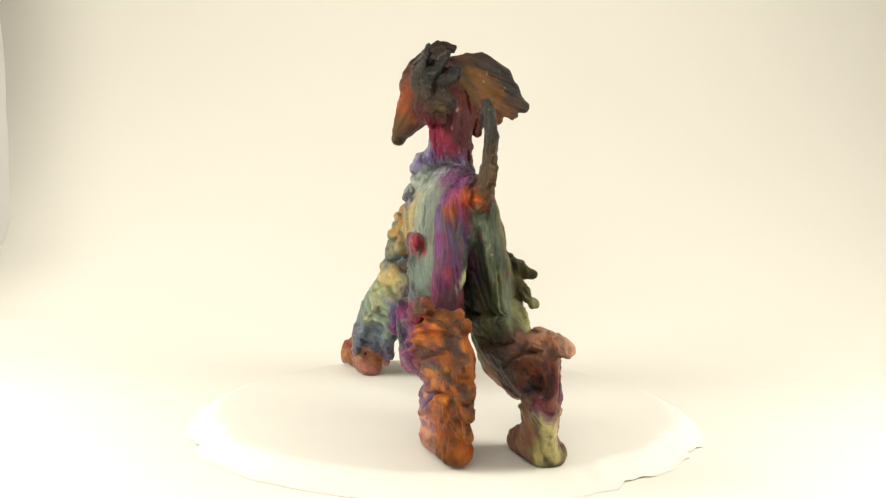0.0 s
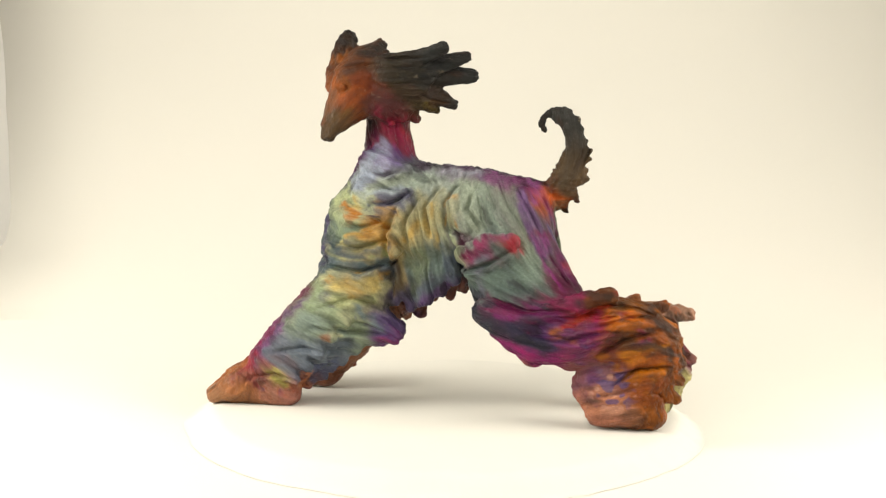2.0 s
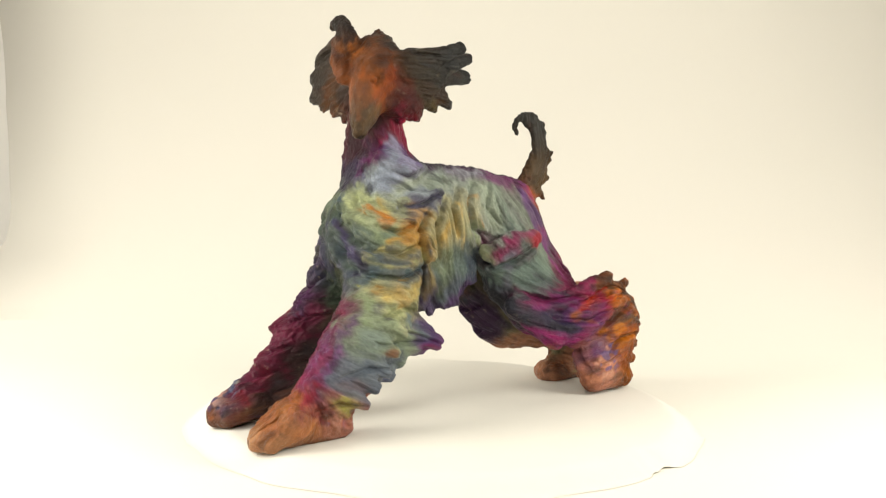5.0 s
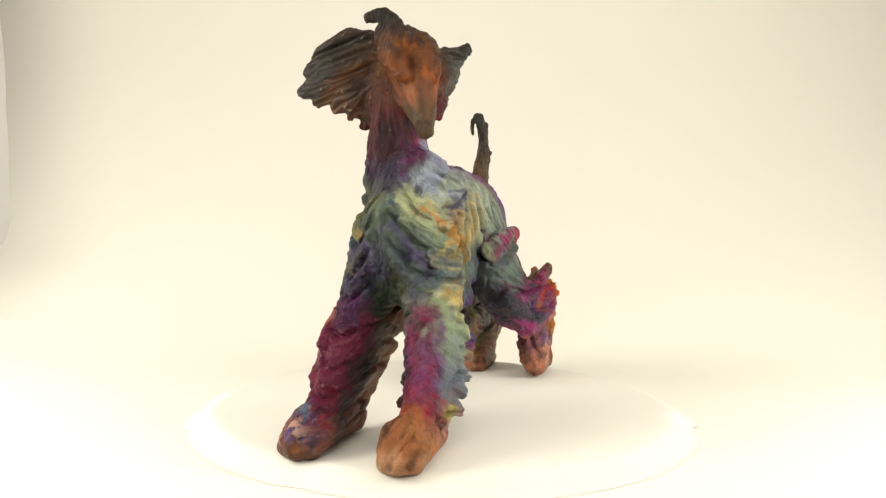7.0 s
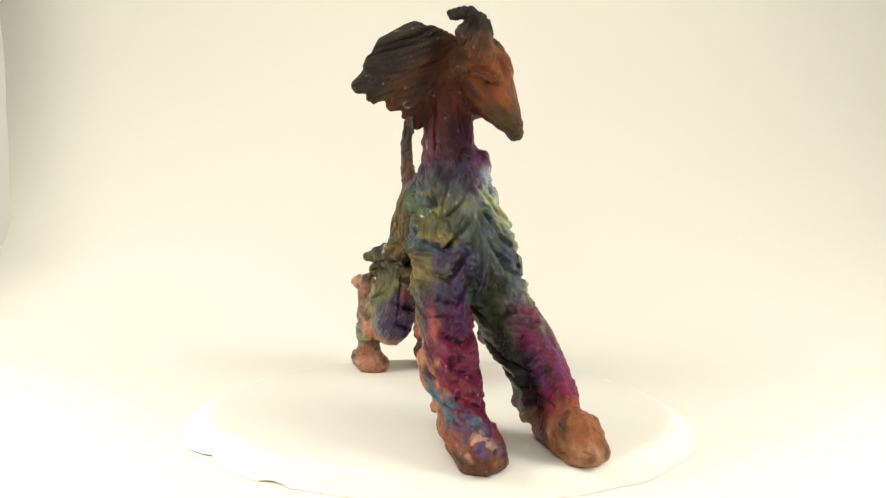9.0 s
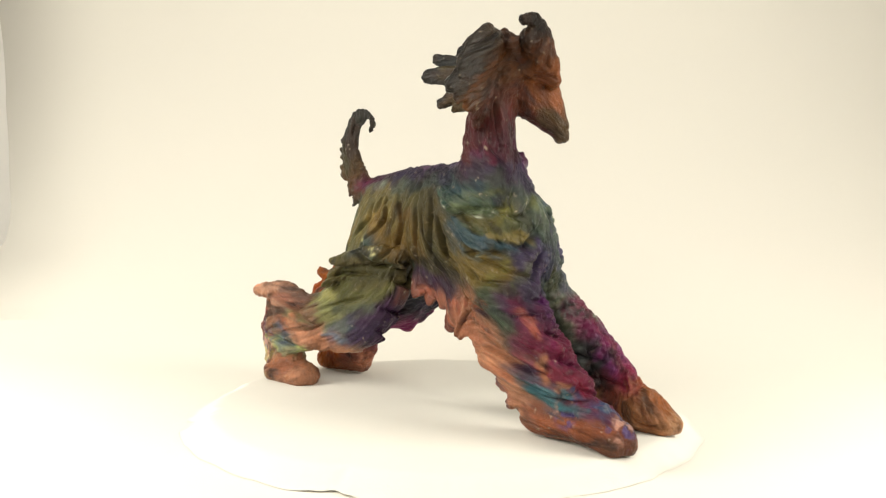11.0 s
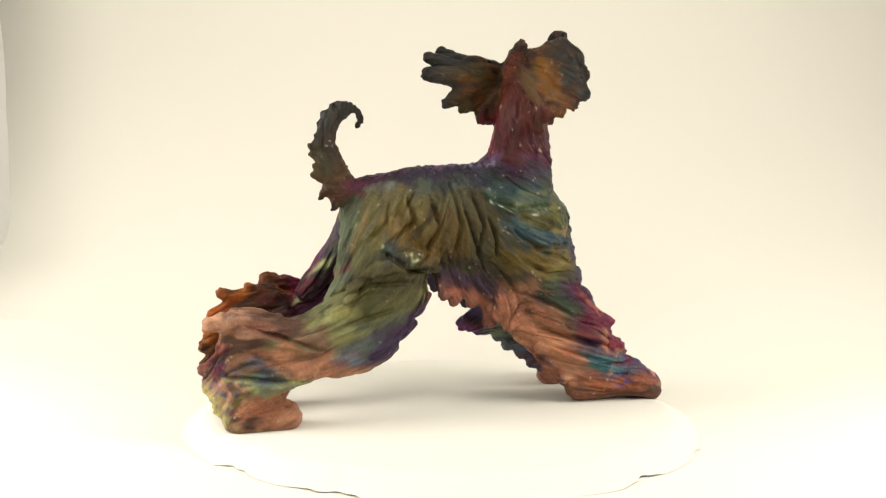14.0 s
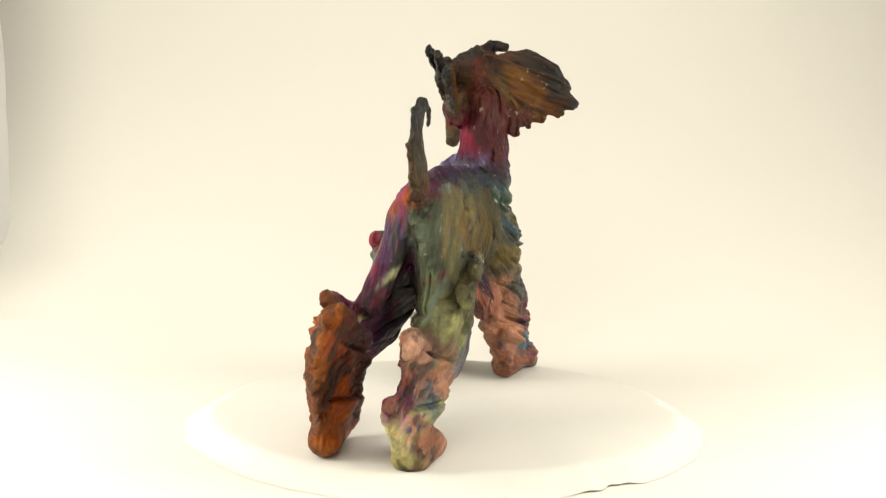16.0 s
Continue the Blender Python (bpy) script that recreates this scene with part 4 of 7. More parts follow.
    dab((0.1842, -0.058, 0.0372), 0.009, "c89680", 0.9)
    dab((0.1574, -0.055, 0.0429), 0.009, "6a4a80", 0.8)
    dab([(0.1691, -0.05, 0.0189), (0.1977, -0.05, 0.0182)], 0.010, "b27858", 0.9)
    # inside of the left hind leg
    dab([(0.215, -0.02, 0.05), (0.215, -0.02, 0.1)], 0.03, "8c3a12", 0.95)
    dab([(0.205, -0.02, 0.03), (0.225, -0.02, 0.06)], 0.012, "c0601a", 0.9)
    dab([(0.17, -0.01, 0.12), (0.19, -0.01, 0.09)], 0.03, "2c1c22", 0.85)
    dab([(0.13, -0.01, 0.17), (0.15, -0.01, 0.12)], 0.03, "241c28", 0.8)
    # red flap
    dab([(0.0353, -0.045, 0.1642), (0.0628, -0.055, 0.1779)], 0.012, "84285a", 0.95)
    dab((0.0826, -0.052, 0.178), 0.016, "a8203a", 0.95)
    # left foreleg
    dab([(-0.1059, -0.05, 0.1225), (-0.0605, -0.05, 0.1175)], 0.024, "9c9872", 0.9)
    dab((-0.0831, -0.052, 0.126), 0.012, "b4884a", 0.7)
    dab([(-0.1285, -0.05, 0.0935), (-0.0829, -0.05, 0.0856)], 0.03, "7e8a72", 0.85)
    dab([(-0.0491, -0.045, 0.0911), (-0.0349, -0.04, 0.0789)], 0.024, "5c4a78", 0.9)
    dab((-0.0368, -0.035, 0.0751), 0.016, "7a2a62", 0.9)
    dab([(-0.1394, -0.035, 0.1142), (-0.1702, -0.04, 0.0796), (-0.198, -0.045, 0.0509)], 0.015, "7c2252", 0.9)
    dab([(-0.1496, -0.06, 0.0662), (-0.1049, -0.055, 0.0545)], 0.028, "68707a", 0.85)
    dab([(-0.1618, -0.055, 0.0765), (-0.1788, -0.055, 0.0533)], 0.014, "7a3a78", 0.7)
    dab([(-0.1283, -0.05, 0.0416), (-0.1054, -0.05, 0.0391)], 0.014, "565878", 0.8)
    dab([(-0.1969, -0.05, 0.052), (-0.1835, -0.06, 0.0313)], 0.018, "96283c", 0.9)
    dab([(-0.1953, -0.058, 0.0191), (-0.2318, -0.06, 0.0062)], 0.030, "9c6a48", 1.0)
    dab([(-0.1721, -0.06, 0.0228), (-0.1438, -0.06, 0.0176)], 0.018, "a06a5c", 0.9)
    dab((-0.1548, -0.062, 0.0311), 0.009, "9a9450", 0.8)
    dab([(-0.1803, -0.062, 0.0318), (-0.1774, -0.062, 0.0203)], 0.007, "8a2040", 0.7)
    # inner side of the left foreleg: darker than the outside, red-brown at the foot
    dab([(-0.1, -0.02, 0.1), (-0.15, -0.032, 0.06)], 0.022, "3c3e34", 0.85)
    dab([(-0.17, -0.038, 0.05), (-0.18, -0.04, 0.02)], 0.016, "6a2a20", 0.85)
    # breast
    dab([(-0.13, -0.01, 0.23), (-0.135, -0.01, 0.18)], 0.03, "5c6a5c", 0.8)
    dab([(-0.125, -0.03, 0.22), (-0.13, -0.04, 0.19)], 0.018, "98a078", 0.8)
    dab([(-0.135, -0.01, 0.2), (-0.13, -0.04, 0.155)], 0.010, "503a66", 0.85)
    dab([(-0.13, 0.02, 0.165), (-0.125, 0.045, 0.15)], 0.014, "52386a", 0.85)
    dab([(-0.13, 0.015, 0.2), (-0.12, 0.045, 0.18)], 0.010, "3c4c5a", 0.85)
    dab([(-0.125, 0.02, 0.22), (-0.11, 0.045, 0.2)], 0.010, "8a8848", 0.8)
    dab([(-0.12, 0.0, 0.14), (-0.12, 0.01, 0.12)], 0.02, "4a5a48", 0.8)
    # neck
    dab([(-0.075, 0.015, 0.3), (-0.07, 0.015, 0.27)], 0.045, "581a20", 1.0)
    dab([(-0.0591, -0.012, 0.2912), (-0.0531, -0.012, 0.2768)], 0.020, "9a1c40", 0.95)
    dab([(-0.0883, -0.01, 0.2763), (-0.0818, -0.015, 0.256)], 0.016, "6c2250", 0.9)
    dab([(-0.0756, -0.02, 0.2618), (-0.0411, -0.015, 0.2596)], 0.014, "62488a", 0.8)
    dab([(-0.1, 0.02, 0.255), (-0.09, 0.04, 0.25)], 0.024, "3a1e3c", 0.85)
    dab([(-0.11, 0.0, 0.245), (-0.115, 0.0, 0.235)], 0.012, "45305a", 0.8)
    # --- right side
    dab([(-0.0231, 0.02, 0.2461), (-0.0802, 0.03, 0.2441)], 0.024, "2a2436", 0.95)
    dab([(0.0869, 0.02, 0.2328), (0.0409, 0.015, 0.2451), (-0.0173, 0.01, 0.25)], 0.020, "2e2634", 0.95)
    dab([(0.0985, 0.02, 0.2268), (0.08, 0.03, 0.2216)], 0.018, "5a2448", 0.85)
    dab([(0.0279, 0.04, 0.2255), (-0.0233, 0.045, 0.2151)], 0.024, "4e4428", 0.8)
    dab([(0.0559, 0.045, 0.2138), (0.0498, 0.045, 0.1799)], 0.026, "70582a", 0.9)
    dab([(0.0274, 0.045, 0.203), (0.0156, 0.045, 0.1691)], 0.018, "6a4a20", 0.85)
    dab([(0.0847, 0.04, 0.2075), (0.1015, 0.04, 0.173)], 0.024, "5e5a38", 0.9)
    dab([(-0.0344, 0.045, 0.2237), (-0.0913, 0.04, 0.2245)], 0.020, "2f4a4a", 0.9)
    dab([(-0.0513, 0.05, 0.2185), (-0.0854, 0.045, 0.2149)], 0.009, "5c6438", 0.8)
    dab([(-0.063, 0.05, 0.1934), (-0.1141, 0.045, 0.1939)], 0.018, "5a5026", 0.85)
    dab([(-0.0575, 0.05, 0.1905), (-0.08, 0.055, 0.1743), (-0.1147, 0.045, 0.1724)], 0.012, "2c4858", 0.9)
    dab([(-0.0639, 0.05, 0.1538), (-0.1151, 0.045, 0.1542)], 0.022, "6a5a2a", 0.9)
    dab([(-0.129, 0.02, 0.1695), (-0.1327, 0.02, 0.1403)], 0.016, "3a3450", 0.85)
    dab([(0.0156, 0.04, 0.1572), (-0.0358, 0.045, 0.15)], 0.018, "463f24", 0.8)
    dab([(0.0777, 0.05, 0.1684), (0.0489, 0.055, 0.1524)], 0.012, "38464a", 0.85)
    dab([(0.0069, 0.03, 0.1361), (-0.0423, 0.035, 0.123)], 0.016, "3a2238", 0.9)
    dab([(0.0097, 0.02, 0.1143), (-0.0372, 0.025, 0.0982)], 0.022, "74483c", 0.95)
    dab([(-0.0653, 0.04, 0.1125), (-0.1008, 0.035, 0.0776), (-0.1312, 0.03, 0.042)], 0.026, "a27258", 1.0)
    dab([(-0.0877, 0.045, 0.1136), (-0.1164, 0.045, 0.1026)], 0.018, "2e4034", 0.9)
    dab([(-0.1223, 0.04, 0.1193), (-0.1456, 0.04, 0.1024)], 0.018, "4a2448", 0.95)
    dab([(-0.1459, 0.04, 0.0908), (-0.1879, 0.035, 0.0558)], 0.020, "741c38", 0.95)
    dab([(-0.1339, 0.048, 0.0747), (-0.1568, 0.048, 0.0693)], 0.010, "3c3450", 0.8)
    dab([(-0.1578, 0.045, 0.0485), (-0.1841, 0.043, 0.0399)], 0.014, "3f7078", 0.95)
    dab((-0.1875, 0.042, 0.0281), 0.012, "324060", 0.85)
    dab([(-0.1485, 0.035, 0.0198), (-0.2364, 0.03, 0.0174)], 0.016, "84503a", 0.95)
    dab([(-0.2133, 0.025, 0.0424), (-0.2341, 0.025, 0.031)], 0.014, "30305a", 0.9)
    dab([(-0.2, 0.02, 0.045), (-0.225, 0.02, 0.035)], 0.016, "7c2038", 0.9)
    dab([(-0.235, 0.032, 0.03), (-0.24, 0.02, 0.028)], 0.012, "244a70", 0.9)
    dab([(-0.25, 0.02, 0.008), (-0.235, 0.045, 0.008)], 0.013, "6c4430", 0.9)
    dab([(-0.15, 0.02, 0.095), (-0.185, 0.02, 0.06)], 0.018, "6c2040", 0.85)
    dab([(-0.15, 0.005, 0.08), (-0.2, 0.008, 0.02)], 0.012, "40302c", 0.8)
    # right thigh and hind foot
    dab([(0.0551, 0.045, 0.1398), (0.0949, 0.045, 0.1219)], 0.030, "5e5430", 0.9)
    dab([(0.1291, 0.045, 0.1098), (0.106, 0.045, 0.0814)], 0.022, "7e7e54", 0.9)
    dab([(0.0835, 0.04, 0.0751), (0.0439, 0.035, 0.1041)], 0.020, "45284c", 0.9)
    dab([(0.106, 0.045, 0.0698), (0.0831, 0.045, 0.0789)], 0.010, "4a6068", 0.8)
    dab([(0.1129, 0.035, 0.0532), (0.1643, 0.04, 0.0561)], 0.018, "aa7a60", 0.95)
    dab([(0.152, 0.045, 0.0805), (0.2037, 0.045, 0.097)], 0.022, "86624e", 0.95)
    dab([(0.1744, 0.048, 0.0922), (0.1515, 0.048, 0.084)], 0.010, "4a5038", 0.8)
    dab([(0.2197, 0.05, 0.0975), (0.2456, 0.06, 0.1014)], 0.016, "b88e76", 0.9)
    dab([(0.2198, 0.05, 0.0744), (0.237, 0.05, 0.0625)], 0.020, "8c644c", 0.9)
    dab([(0.2399, 0.05, 0.0683), (0.2342, 0.05, 0.0452)], 0.012, "6c2450", 0.9)
    dab([(0.2256, 0.05, 0.0512), (0.1743, 0.048, 0.0401)], 0.011, "7a8a6a", 0.85)
    dab((0.2022, 0.052, 0.0549), 0.010, "464a72", 0.8)
    dab([(0.2384, 0.045, 0.0383), (0.2269, 0.045, 0.0326)], 0.010, "b8a860", 0.9)
    dab([(0.2224, 0.04, 0.0199), (0.1701, 0.04, 0.0209)], 0.020, "a27258", 1.0)
    dab([(0.2383, 0.035, 0.0018), (0.2178, 0.035, 0.001)], 0.009, "2e241e", 0.9)
    # back and hollow of the right hind leg
    dab([(0.24, 0.02, 0.085), (0.235, 0.02, 0.06)], 0.022, "9a3e1a", 0.9)
    dab([(0.225, 0.02, 0.075), (0.235, 0.03, 0.065)], 0.015, "43204c", 0.95)
    dab([(0.24, 0.03, 0.06), (0.235, 0.04, 0.055)], 0.011, "7a1c50", 0.9)
    dab([(0.245, 0.03, 0.04), (0.24, 0.035, 0.015)], 0.016, "b4ac74", 0.95)
    dab([(0.235, 0.02, 0.05), (0.245, 0.035, 0.048)], 0.008, "6a4a90", 0.9)
    dab([(0.235, 0.045, 0.03), (0.225, 0.05, 0.02)], 0.007, "5a3a78", 0.8)
    dab([(0.12, 0.012, 0.16), (0.17, 0.016, 0.06)], 0.022, "2c2e26", 0.7)
    dab([(0.12, 0.01, 0.2), (0.13, 0.02, 0.15)], 0.02, "46543c", 0.7)
    # tail
    dab([(0.1016, -0.002, 0.2208), (0.1152, -0.002, 0.221)], 0.019, "a2501e", 0.95)
    dab([(0.1038, 0.024, 0.221), (0.1272, 0.022, 0.2177)], 0.022, "44201e", 0.95)
    dab([(0.1257, 0.016, 0.2387), (0.1324, 0.017, 0.2597)], 0.026, "5a4428", 0.9)
    dab([(0.1339, 0.017, 0.2716), (0.1292, 0.018, 0.2954), (0.1004, 0.018, 0.3009)], 0.022, "33302a", 0.95)
    # --- head
    dab([(-0.088, -0.004, 0.35), (-0.1, -0.015, 0.335)], 0.042, "6e3e1e", 1.0)
    dab([(-0.105, -0.02, 0.335), (-0.11, -0.02, 0.32)], 0.022, "95562a", 0.8)
    dab([(-0.116, -0.031, 0.3), (-0.122, -0.036, 0.283)], 0.020, "5a4630", 0.95)
    dab([(-0.0762, -0.02, 0.3248), (-0.0531, -0.02, 0.3109)], 0.020, "5a1c16", 0.9)
    dab([(-0.085, 0.03, 0.325), (-0.075, 0.035, 0.3)], 0.018, "6a2c1c", 0.85)
    dab([(-0.112, 0.0, 0.37), (-0.118, 0.012, 0.39)], 0.018, "3a2a1e", 0.9)
    dab([(-0.085, -0.03, 0.375), (-0.08, -0.03, 0.385)], 0.014, "4a3220", 0.85)
    dab([(-0.075, 0.0, 0.37), (-0.06, 0.0, 0.37)], 0.02, "2e2822", 0.85)
    dab([(-0.112, -0.017, 0.36), (-0.112, -0.017, 0.37)], 0.010, "a8622c", 0.9)
    # ears
    dab([(-0.0586, -0.03, 0.3468), (-0.0191, -0.015, 0.3432)], 0.022, "332c1c", 0.95)
    dab([(-0.042, -0.015, 0.3257), (-0.0276, -0.005, 0.3123)], 0.016, "4a3c1a", 0.8)
    dab([(-0.0134, -0.01, 0.3467), (0.0215, 0, 0.3511)], 0.030, "2c2a28", 0.95)
    dab([(-0.0549, 0.005, 0.3476), (-0.0195, 0.008, 0.3367)], 0.014, "7a4a1a", 0.85)
    dab([(-0.092, 0.0386, 0.3484), (-0.098, 0.0698, 0.3316)], 0.030, "4e341c", 0.9)
    dab([(-0.1, 0.0542, 0.3629), (-0.104, 0.0957, 0.3411)], 0.018, "33302a", 0.9)
    dab([(-0.104, 0.0904, 0.3308), (-0.104, 0.1087, 0.3227)], 0.014, "2e3030", 0.85)
    dab([(-0.1, 0.0487, 0.3422), (-0.1, 0.0802, 0.3261)], 0.010, "6e4220", 0.8)
    dab([(-0.08, 0.05, 0.34), (-0.085, 0.08, 0.32)], 0.018, "7c4c1c", 0.85)
    dab([(-0.21, -0.06, 0.036), (-0.225, -0.06, 0.028)], 0.014, "6e4a34", 0.8)
    dab([(-0.24, -0.065, 0.008), (-0.22, -0.08, 0.006)], 0.010, "a8805e", 0.8)
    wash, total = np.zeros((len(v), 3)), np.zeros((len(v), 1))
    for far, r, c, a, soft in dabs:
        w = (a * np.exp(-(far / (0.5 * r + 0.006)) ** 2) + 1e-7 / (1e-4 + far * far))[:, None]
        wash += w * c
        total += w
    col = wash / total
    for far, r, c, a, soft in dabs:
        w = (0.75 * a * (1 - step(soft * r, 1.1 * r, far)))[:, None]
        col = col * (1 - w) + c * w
    # the finer play of colours, stroke by stroke, melting into one another
    blend_col, blend_sum, cover = np.zeros((len(v), 3)), np.full((len(v), 1), 1e-6), np.zeros(len(v))
    near_skin = 0.35 * v + 0.65 * warp

    def touch(out, pts, r, hexa):
        pts = np.array(pts if len(pts) > 1 else pts * 2)
        reach = 2.2 * r + 0.008
        idx = np.where(((v > pts.min(0) - reach) & (v < pts.max(0) + reach)).all(1) & (n @ np.array(out) > -0.15))[0]
        far, _ = chain_distance(near_skin[idx], list(pts))
        w = np.exp(-1.6 * (far / r) ** 2)
        w = w * (1 - step(1.7 * r, 2.2 * r, far)) * step(-0.1, 0.8, n[idx] @ np.array(out))
        cover[idx] += w
        w = (w * (0.01 / r) ** 1.2)[:, None]
        blend_col[idx] += w * ink(hexa)
        blend_sum[idx] += w

    LEFT = (0.122, -0.993, 0.15)
    touch(LEFT, [(-0.033, -0.018, 0.248), (0.036, -0.005, 0.246)], 0.0070, "93959c")
    touch(LEFT, [(0.042, -0.007, 0.244), (0.077, -0.013, 0.235)], 0.0070, "7b3f6e")
    touch(LEFT, [(0.092, -0.01, 0.232), (0.115, 0.004, 0.191), (0.131, -0.027, 0.154), (0.148, -0.024, 0.131)], 0.0081, "7a1f5c")
    touch(LEFT, [(0.083, -0.019, 0.224), (0.099, -0.028, 0.193), (0.111, -0.03, 0.165)], 0.0057, "6d4a7c")
    touch(LEFT, [(0.055, -0.02, 0.226), (0.085, -0.03, 0.193), (0.103, -0.039, 0.154)], 0.0199, "7d8a78")
    touch(LEFT, [(0.026, -0.022, 0.231), (0.039, -0.03, 0.197)], 0.0143, "8d9683")
    touch(LEFT, [(-0.004, -0.036, 0.214), (-0.01, -0.033, 0.191), (0.002, -0.033, 0.177)], 0.0057, "b49a5e")
    touch(LEFT, [(0.015, -0.026, 0.223), (0.01, -0.027, 0.202), (0.02, -0.038, 0.192)], 0.0034, "a8844a")
    # shade of the flank crease, painted as a thin dark stroke
    touch(LEFT, [(0.012, -0.033, 0.205), (0.013, -0.033, 0.191)], 0.0023, "3a3026")
    touch(LEFT, [(-0.029, -0.023, 0.23), (-0.01, -0.013, 0.242)], 0.0105, "8f9a8c")
    touch(LEFT, [(-0.069, -0.032, 0.21), (-0.048, -0.03, 0.213), (-0.027, -0.036, 0.226)], 0.0046, "4d4a66")
    touch(LEFT, [(-0.077, -0.034, 0.23), (-0.05, -0.022, 0.236), (-0.033, -0.017, 0.236)], 0.0070, "98a08e")
    touch(LEFT, [(-0.071, -0.009, 0.271), (-0.055, -0.029, 0.253)], 0.0070, "8c8aa0")
    touch(LEFT, [(-0.074, -0.021, 0.262), (-0.086, -0.02, 0.241)], 0.0082, "8a93a0")
    touch(LEFT, [(-0.06, -0.003, 0.291), (-0.044, 0.01, 0.268)], 0.0084, "8e1440")
    touch(LEFT, [(-0.053, -0.009, 0.297), (-0.047, 0.01, 0.283)], 0.0048, "b02a3a")
    touch(LEFT, [(-0.092, 0.004, 0.277), (-0.09, -0.018, 0.258)], 0.0071, "5c2a55")
    touch(LEFT, [(-0.088, -0.002, 0.297), (-0.098, 0.017, 0.28)], 0.0086, "3a1418")
    touch(LEFT, [(-0.112, -0.011, 0.226), (-0.118, -0.036, 0.2)], 0.0117, "9aa07c")
    touch(LEFT, [(-0.105, -0.028, 0.209), (-0.082, -0.04, 0.198)], 0.0046, "b8772e")
    touch(LEFT, [(-0.089, -0.032, 0.218), (-0.081, -0.03, 0.206)], 0.0053, "b59a58")
    touch(LEFT, [(-0.104, -0.045, 0.183), (-0.081, -0.041, 0.189)], 0.0069, "6c7f70")
    touch(LEFT, [(-0.074, -0.047, 0.179), (-0.054, -0.033, 0.19)], 0.0058, "a8762f")
    touch(LEFT, [(-0.064, -0.04, 0.198), (-0.053, -0.036, 0.181)], 0.0046, "a5672a")
    touch(LEFT, [(-0.094, -0.048, 0.178), (-0.053, -0.034, 0.175)], 0.0046, "b58f4a")
    touch(LEFT, [(-0.109, -0.047, 0.16), (-0.078, -0.053, 0.159), (-0.045, -0.049, 0.165)], 0.0051, "4c5a66")
    touch(LEFT, [(-0.104, -0.043, 0.169), (-0.052, -0.039, 0.169)], 0.0029, "a39a62")
    touch(LEFT, [(-0.109, -0.048, 0.149), (-0.079, -0.049, 0.144), (-0.049, -0.038, 0.155)], 0.0069, "55696c")
    touch(LEFT, [(-0.102, -0.051, 0.152), (-0.052, -0.042, 0.16)], 0.0029, "8a9468")
    touch(LEFT, [(-0.119, -0.041, 0.189), (-0.119, -0.042, 0.148)], 0.0058, "4c4764")
    touch(LEFT, [(-0.046, -0.043, 0.173), (-0.044, -0.035, 0.15), (-0.044, -0.035, 0.12)], 0.0041, "5a4326")
    touch(LEFT, [(-0.033, -0.034, 0.173), (-0.038, -0.033, 0.132)], 0.0070, "8a7a50")
    touch(LEFT, [(-0.021, -0.039, 0.191), (-0.026, -0.038, 0.173)], 0.0046, "b08f4c")
    touch(LEFT, [(-0.018, -0.032, 0.161), (-0.024, -0.028, 0.12)], 0.0082, "6f7a60")
    touch(LEFT, [(-0.001, -0.031, 0.162), (-0.006, -0.035, 0.127)], 0.0081, "5c6a62")
    touch(LEFT, [(0.011, -0.03, 0.162), (0.016, -0.027, 0.139)], 0.0058, "4a5262")
    touch(LEFT, [(-0.045, 0.03, 0.09), (-0.012, -0.034, 0.11), (0.01, -0.023, 0.126)], 0.0058, "5a3f6a")
    touch(LEFT, [(-0.027, -0.028, 0.114), (0.003, -0.032, 0.133)], 0.0046, "56606a")
    touch(LEFT, [(0.032, -0.045, 0.164), (0.058, -0.055, 0.179), (0.074, -0.052, 0.185)], 0.0056, "8e2454")
    touch(LEFT, [(0.083, -0.055, 0.18), (0.086, -0.044, 0.168)], 0.0051, "a8283a")
    touch(LEFT, [(0.041, -0.043, 0.153), (0.075, -0.047, 0.162)], 0.0045, "5a5a58")
    touch(LEFT, [(0.041, -0.042, 0.135), (0.103, -0.041, 0.148)], 0.0142, "66766c")
    touch(LEFT, [(0.07, -0.048, 0.126), (0.12, -0.039, 0.132)], 0.0080, "55645e")
    touch(LEFT, [(0.059, -0.058, 0.118), (0.093, -0.05, 0.112), (0.131, -0.061, 0.118)], 0.0039, "2e2f40")
    touch(LEFT, [(0.104, -0.052, 0.119), (0.148, -0.059, 0.124)], 0.0022, "22222c")
    touch(LEFT, [(0.071, -0.064, 0.105), (0.104, -0.059, 0.109), (0.137, -0.061, 0.11)], 0.0045, "7c2a66")
    touch(LEFT, [(0.088, -0.064, 0.092), (0.121, -0.061, 0.087), (0.154, -0.064, 0.097)], 0.0078, "2f2b48")
    touch(LEFT, [(0.088, -0.061, 0.077), (0.122, -0.06, 0.064), (0.149, -0.06, 0.071)], 0.0056, "93205e")
    touch(LEFT, [(0.148, -0.065, 0.091), (0.17, -0.062, 0.103)], 0.0056, "7d2a68")
    touch(LEFT, [(0.031, 0.028, 0.11), (0.06, -0.055, 0.092)], 0.0068, "3b4650")
    touch(LEFT, [(0.105, -0.063, 0.078), (0.132, -0.067, 0.083)], 0.0033, "4a3a66")
    touch(LEFT, [(0.137, -0.058, 0.107), (0.159, -0.052, 0.115), (0.186, -0.052, 0.133)], 0.0039, "b0321f")
    touch(LEFT, [(0.159, -0.058, 0.124), (0.186, -0.049, 0.134)], 0.0045, "8a4a1c")
    touch(LEFT, [(0.18, -0.056, 0.13), (0.192, -0.047, 0.118)], 0.0045, "4c3a24")
    touch(LEFT, [(0.167, -0.052, 0.115), (0.173, -0.062, 0.1)], 0.0045, "a01e4c")
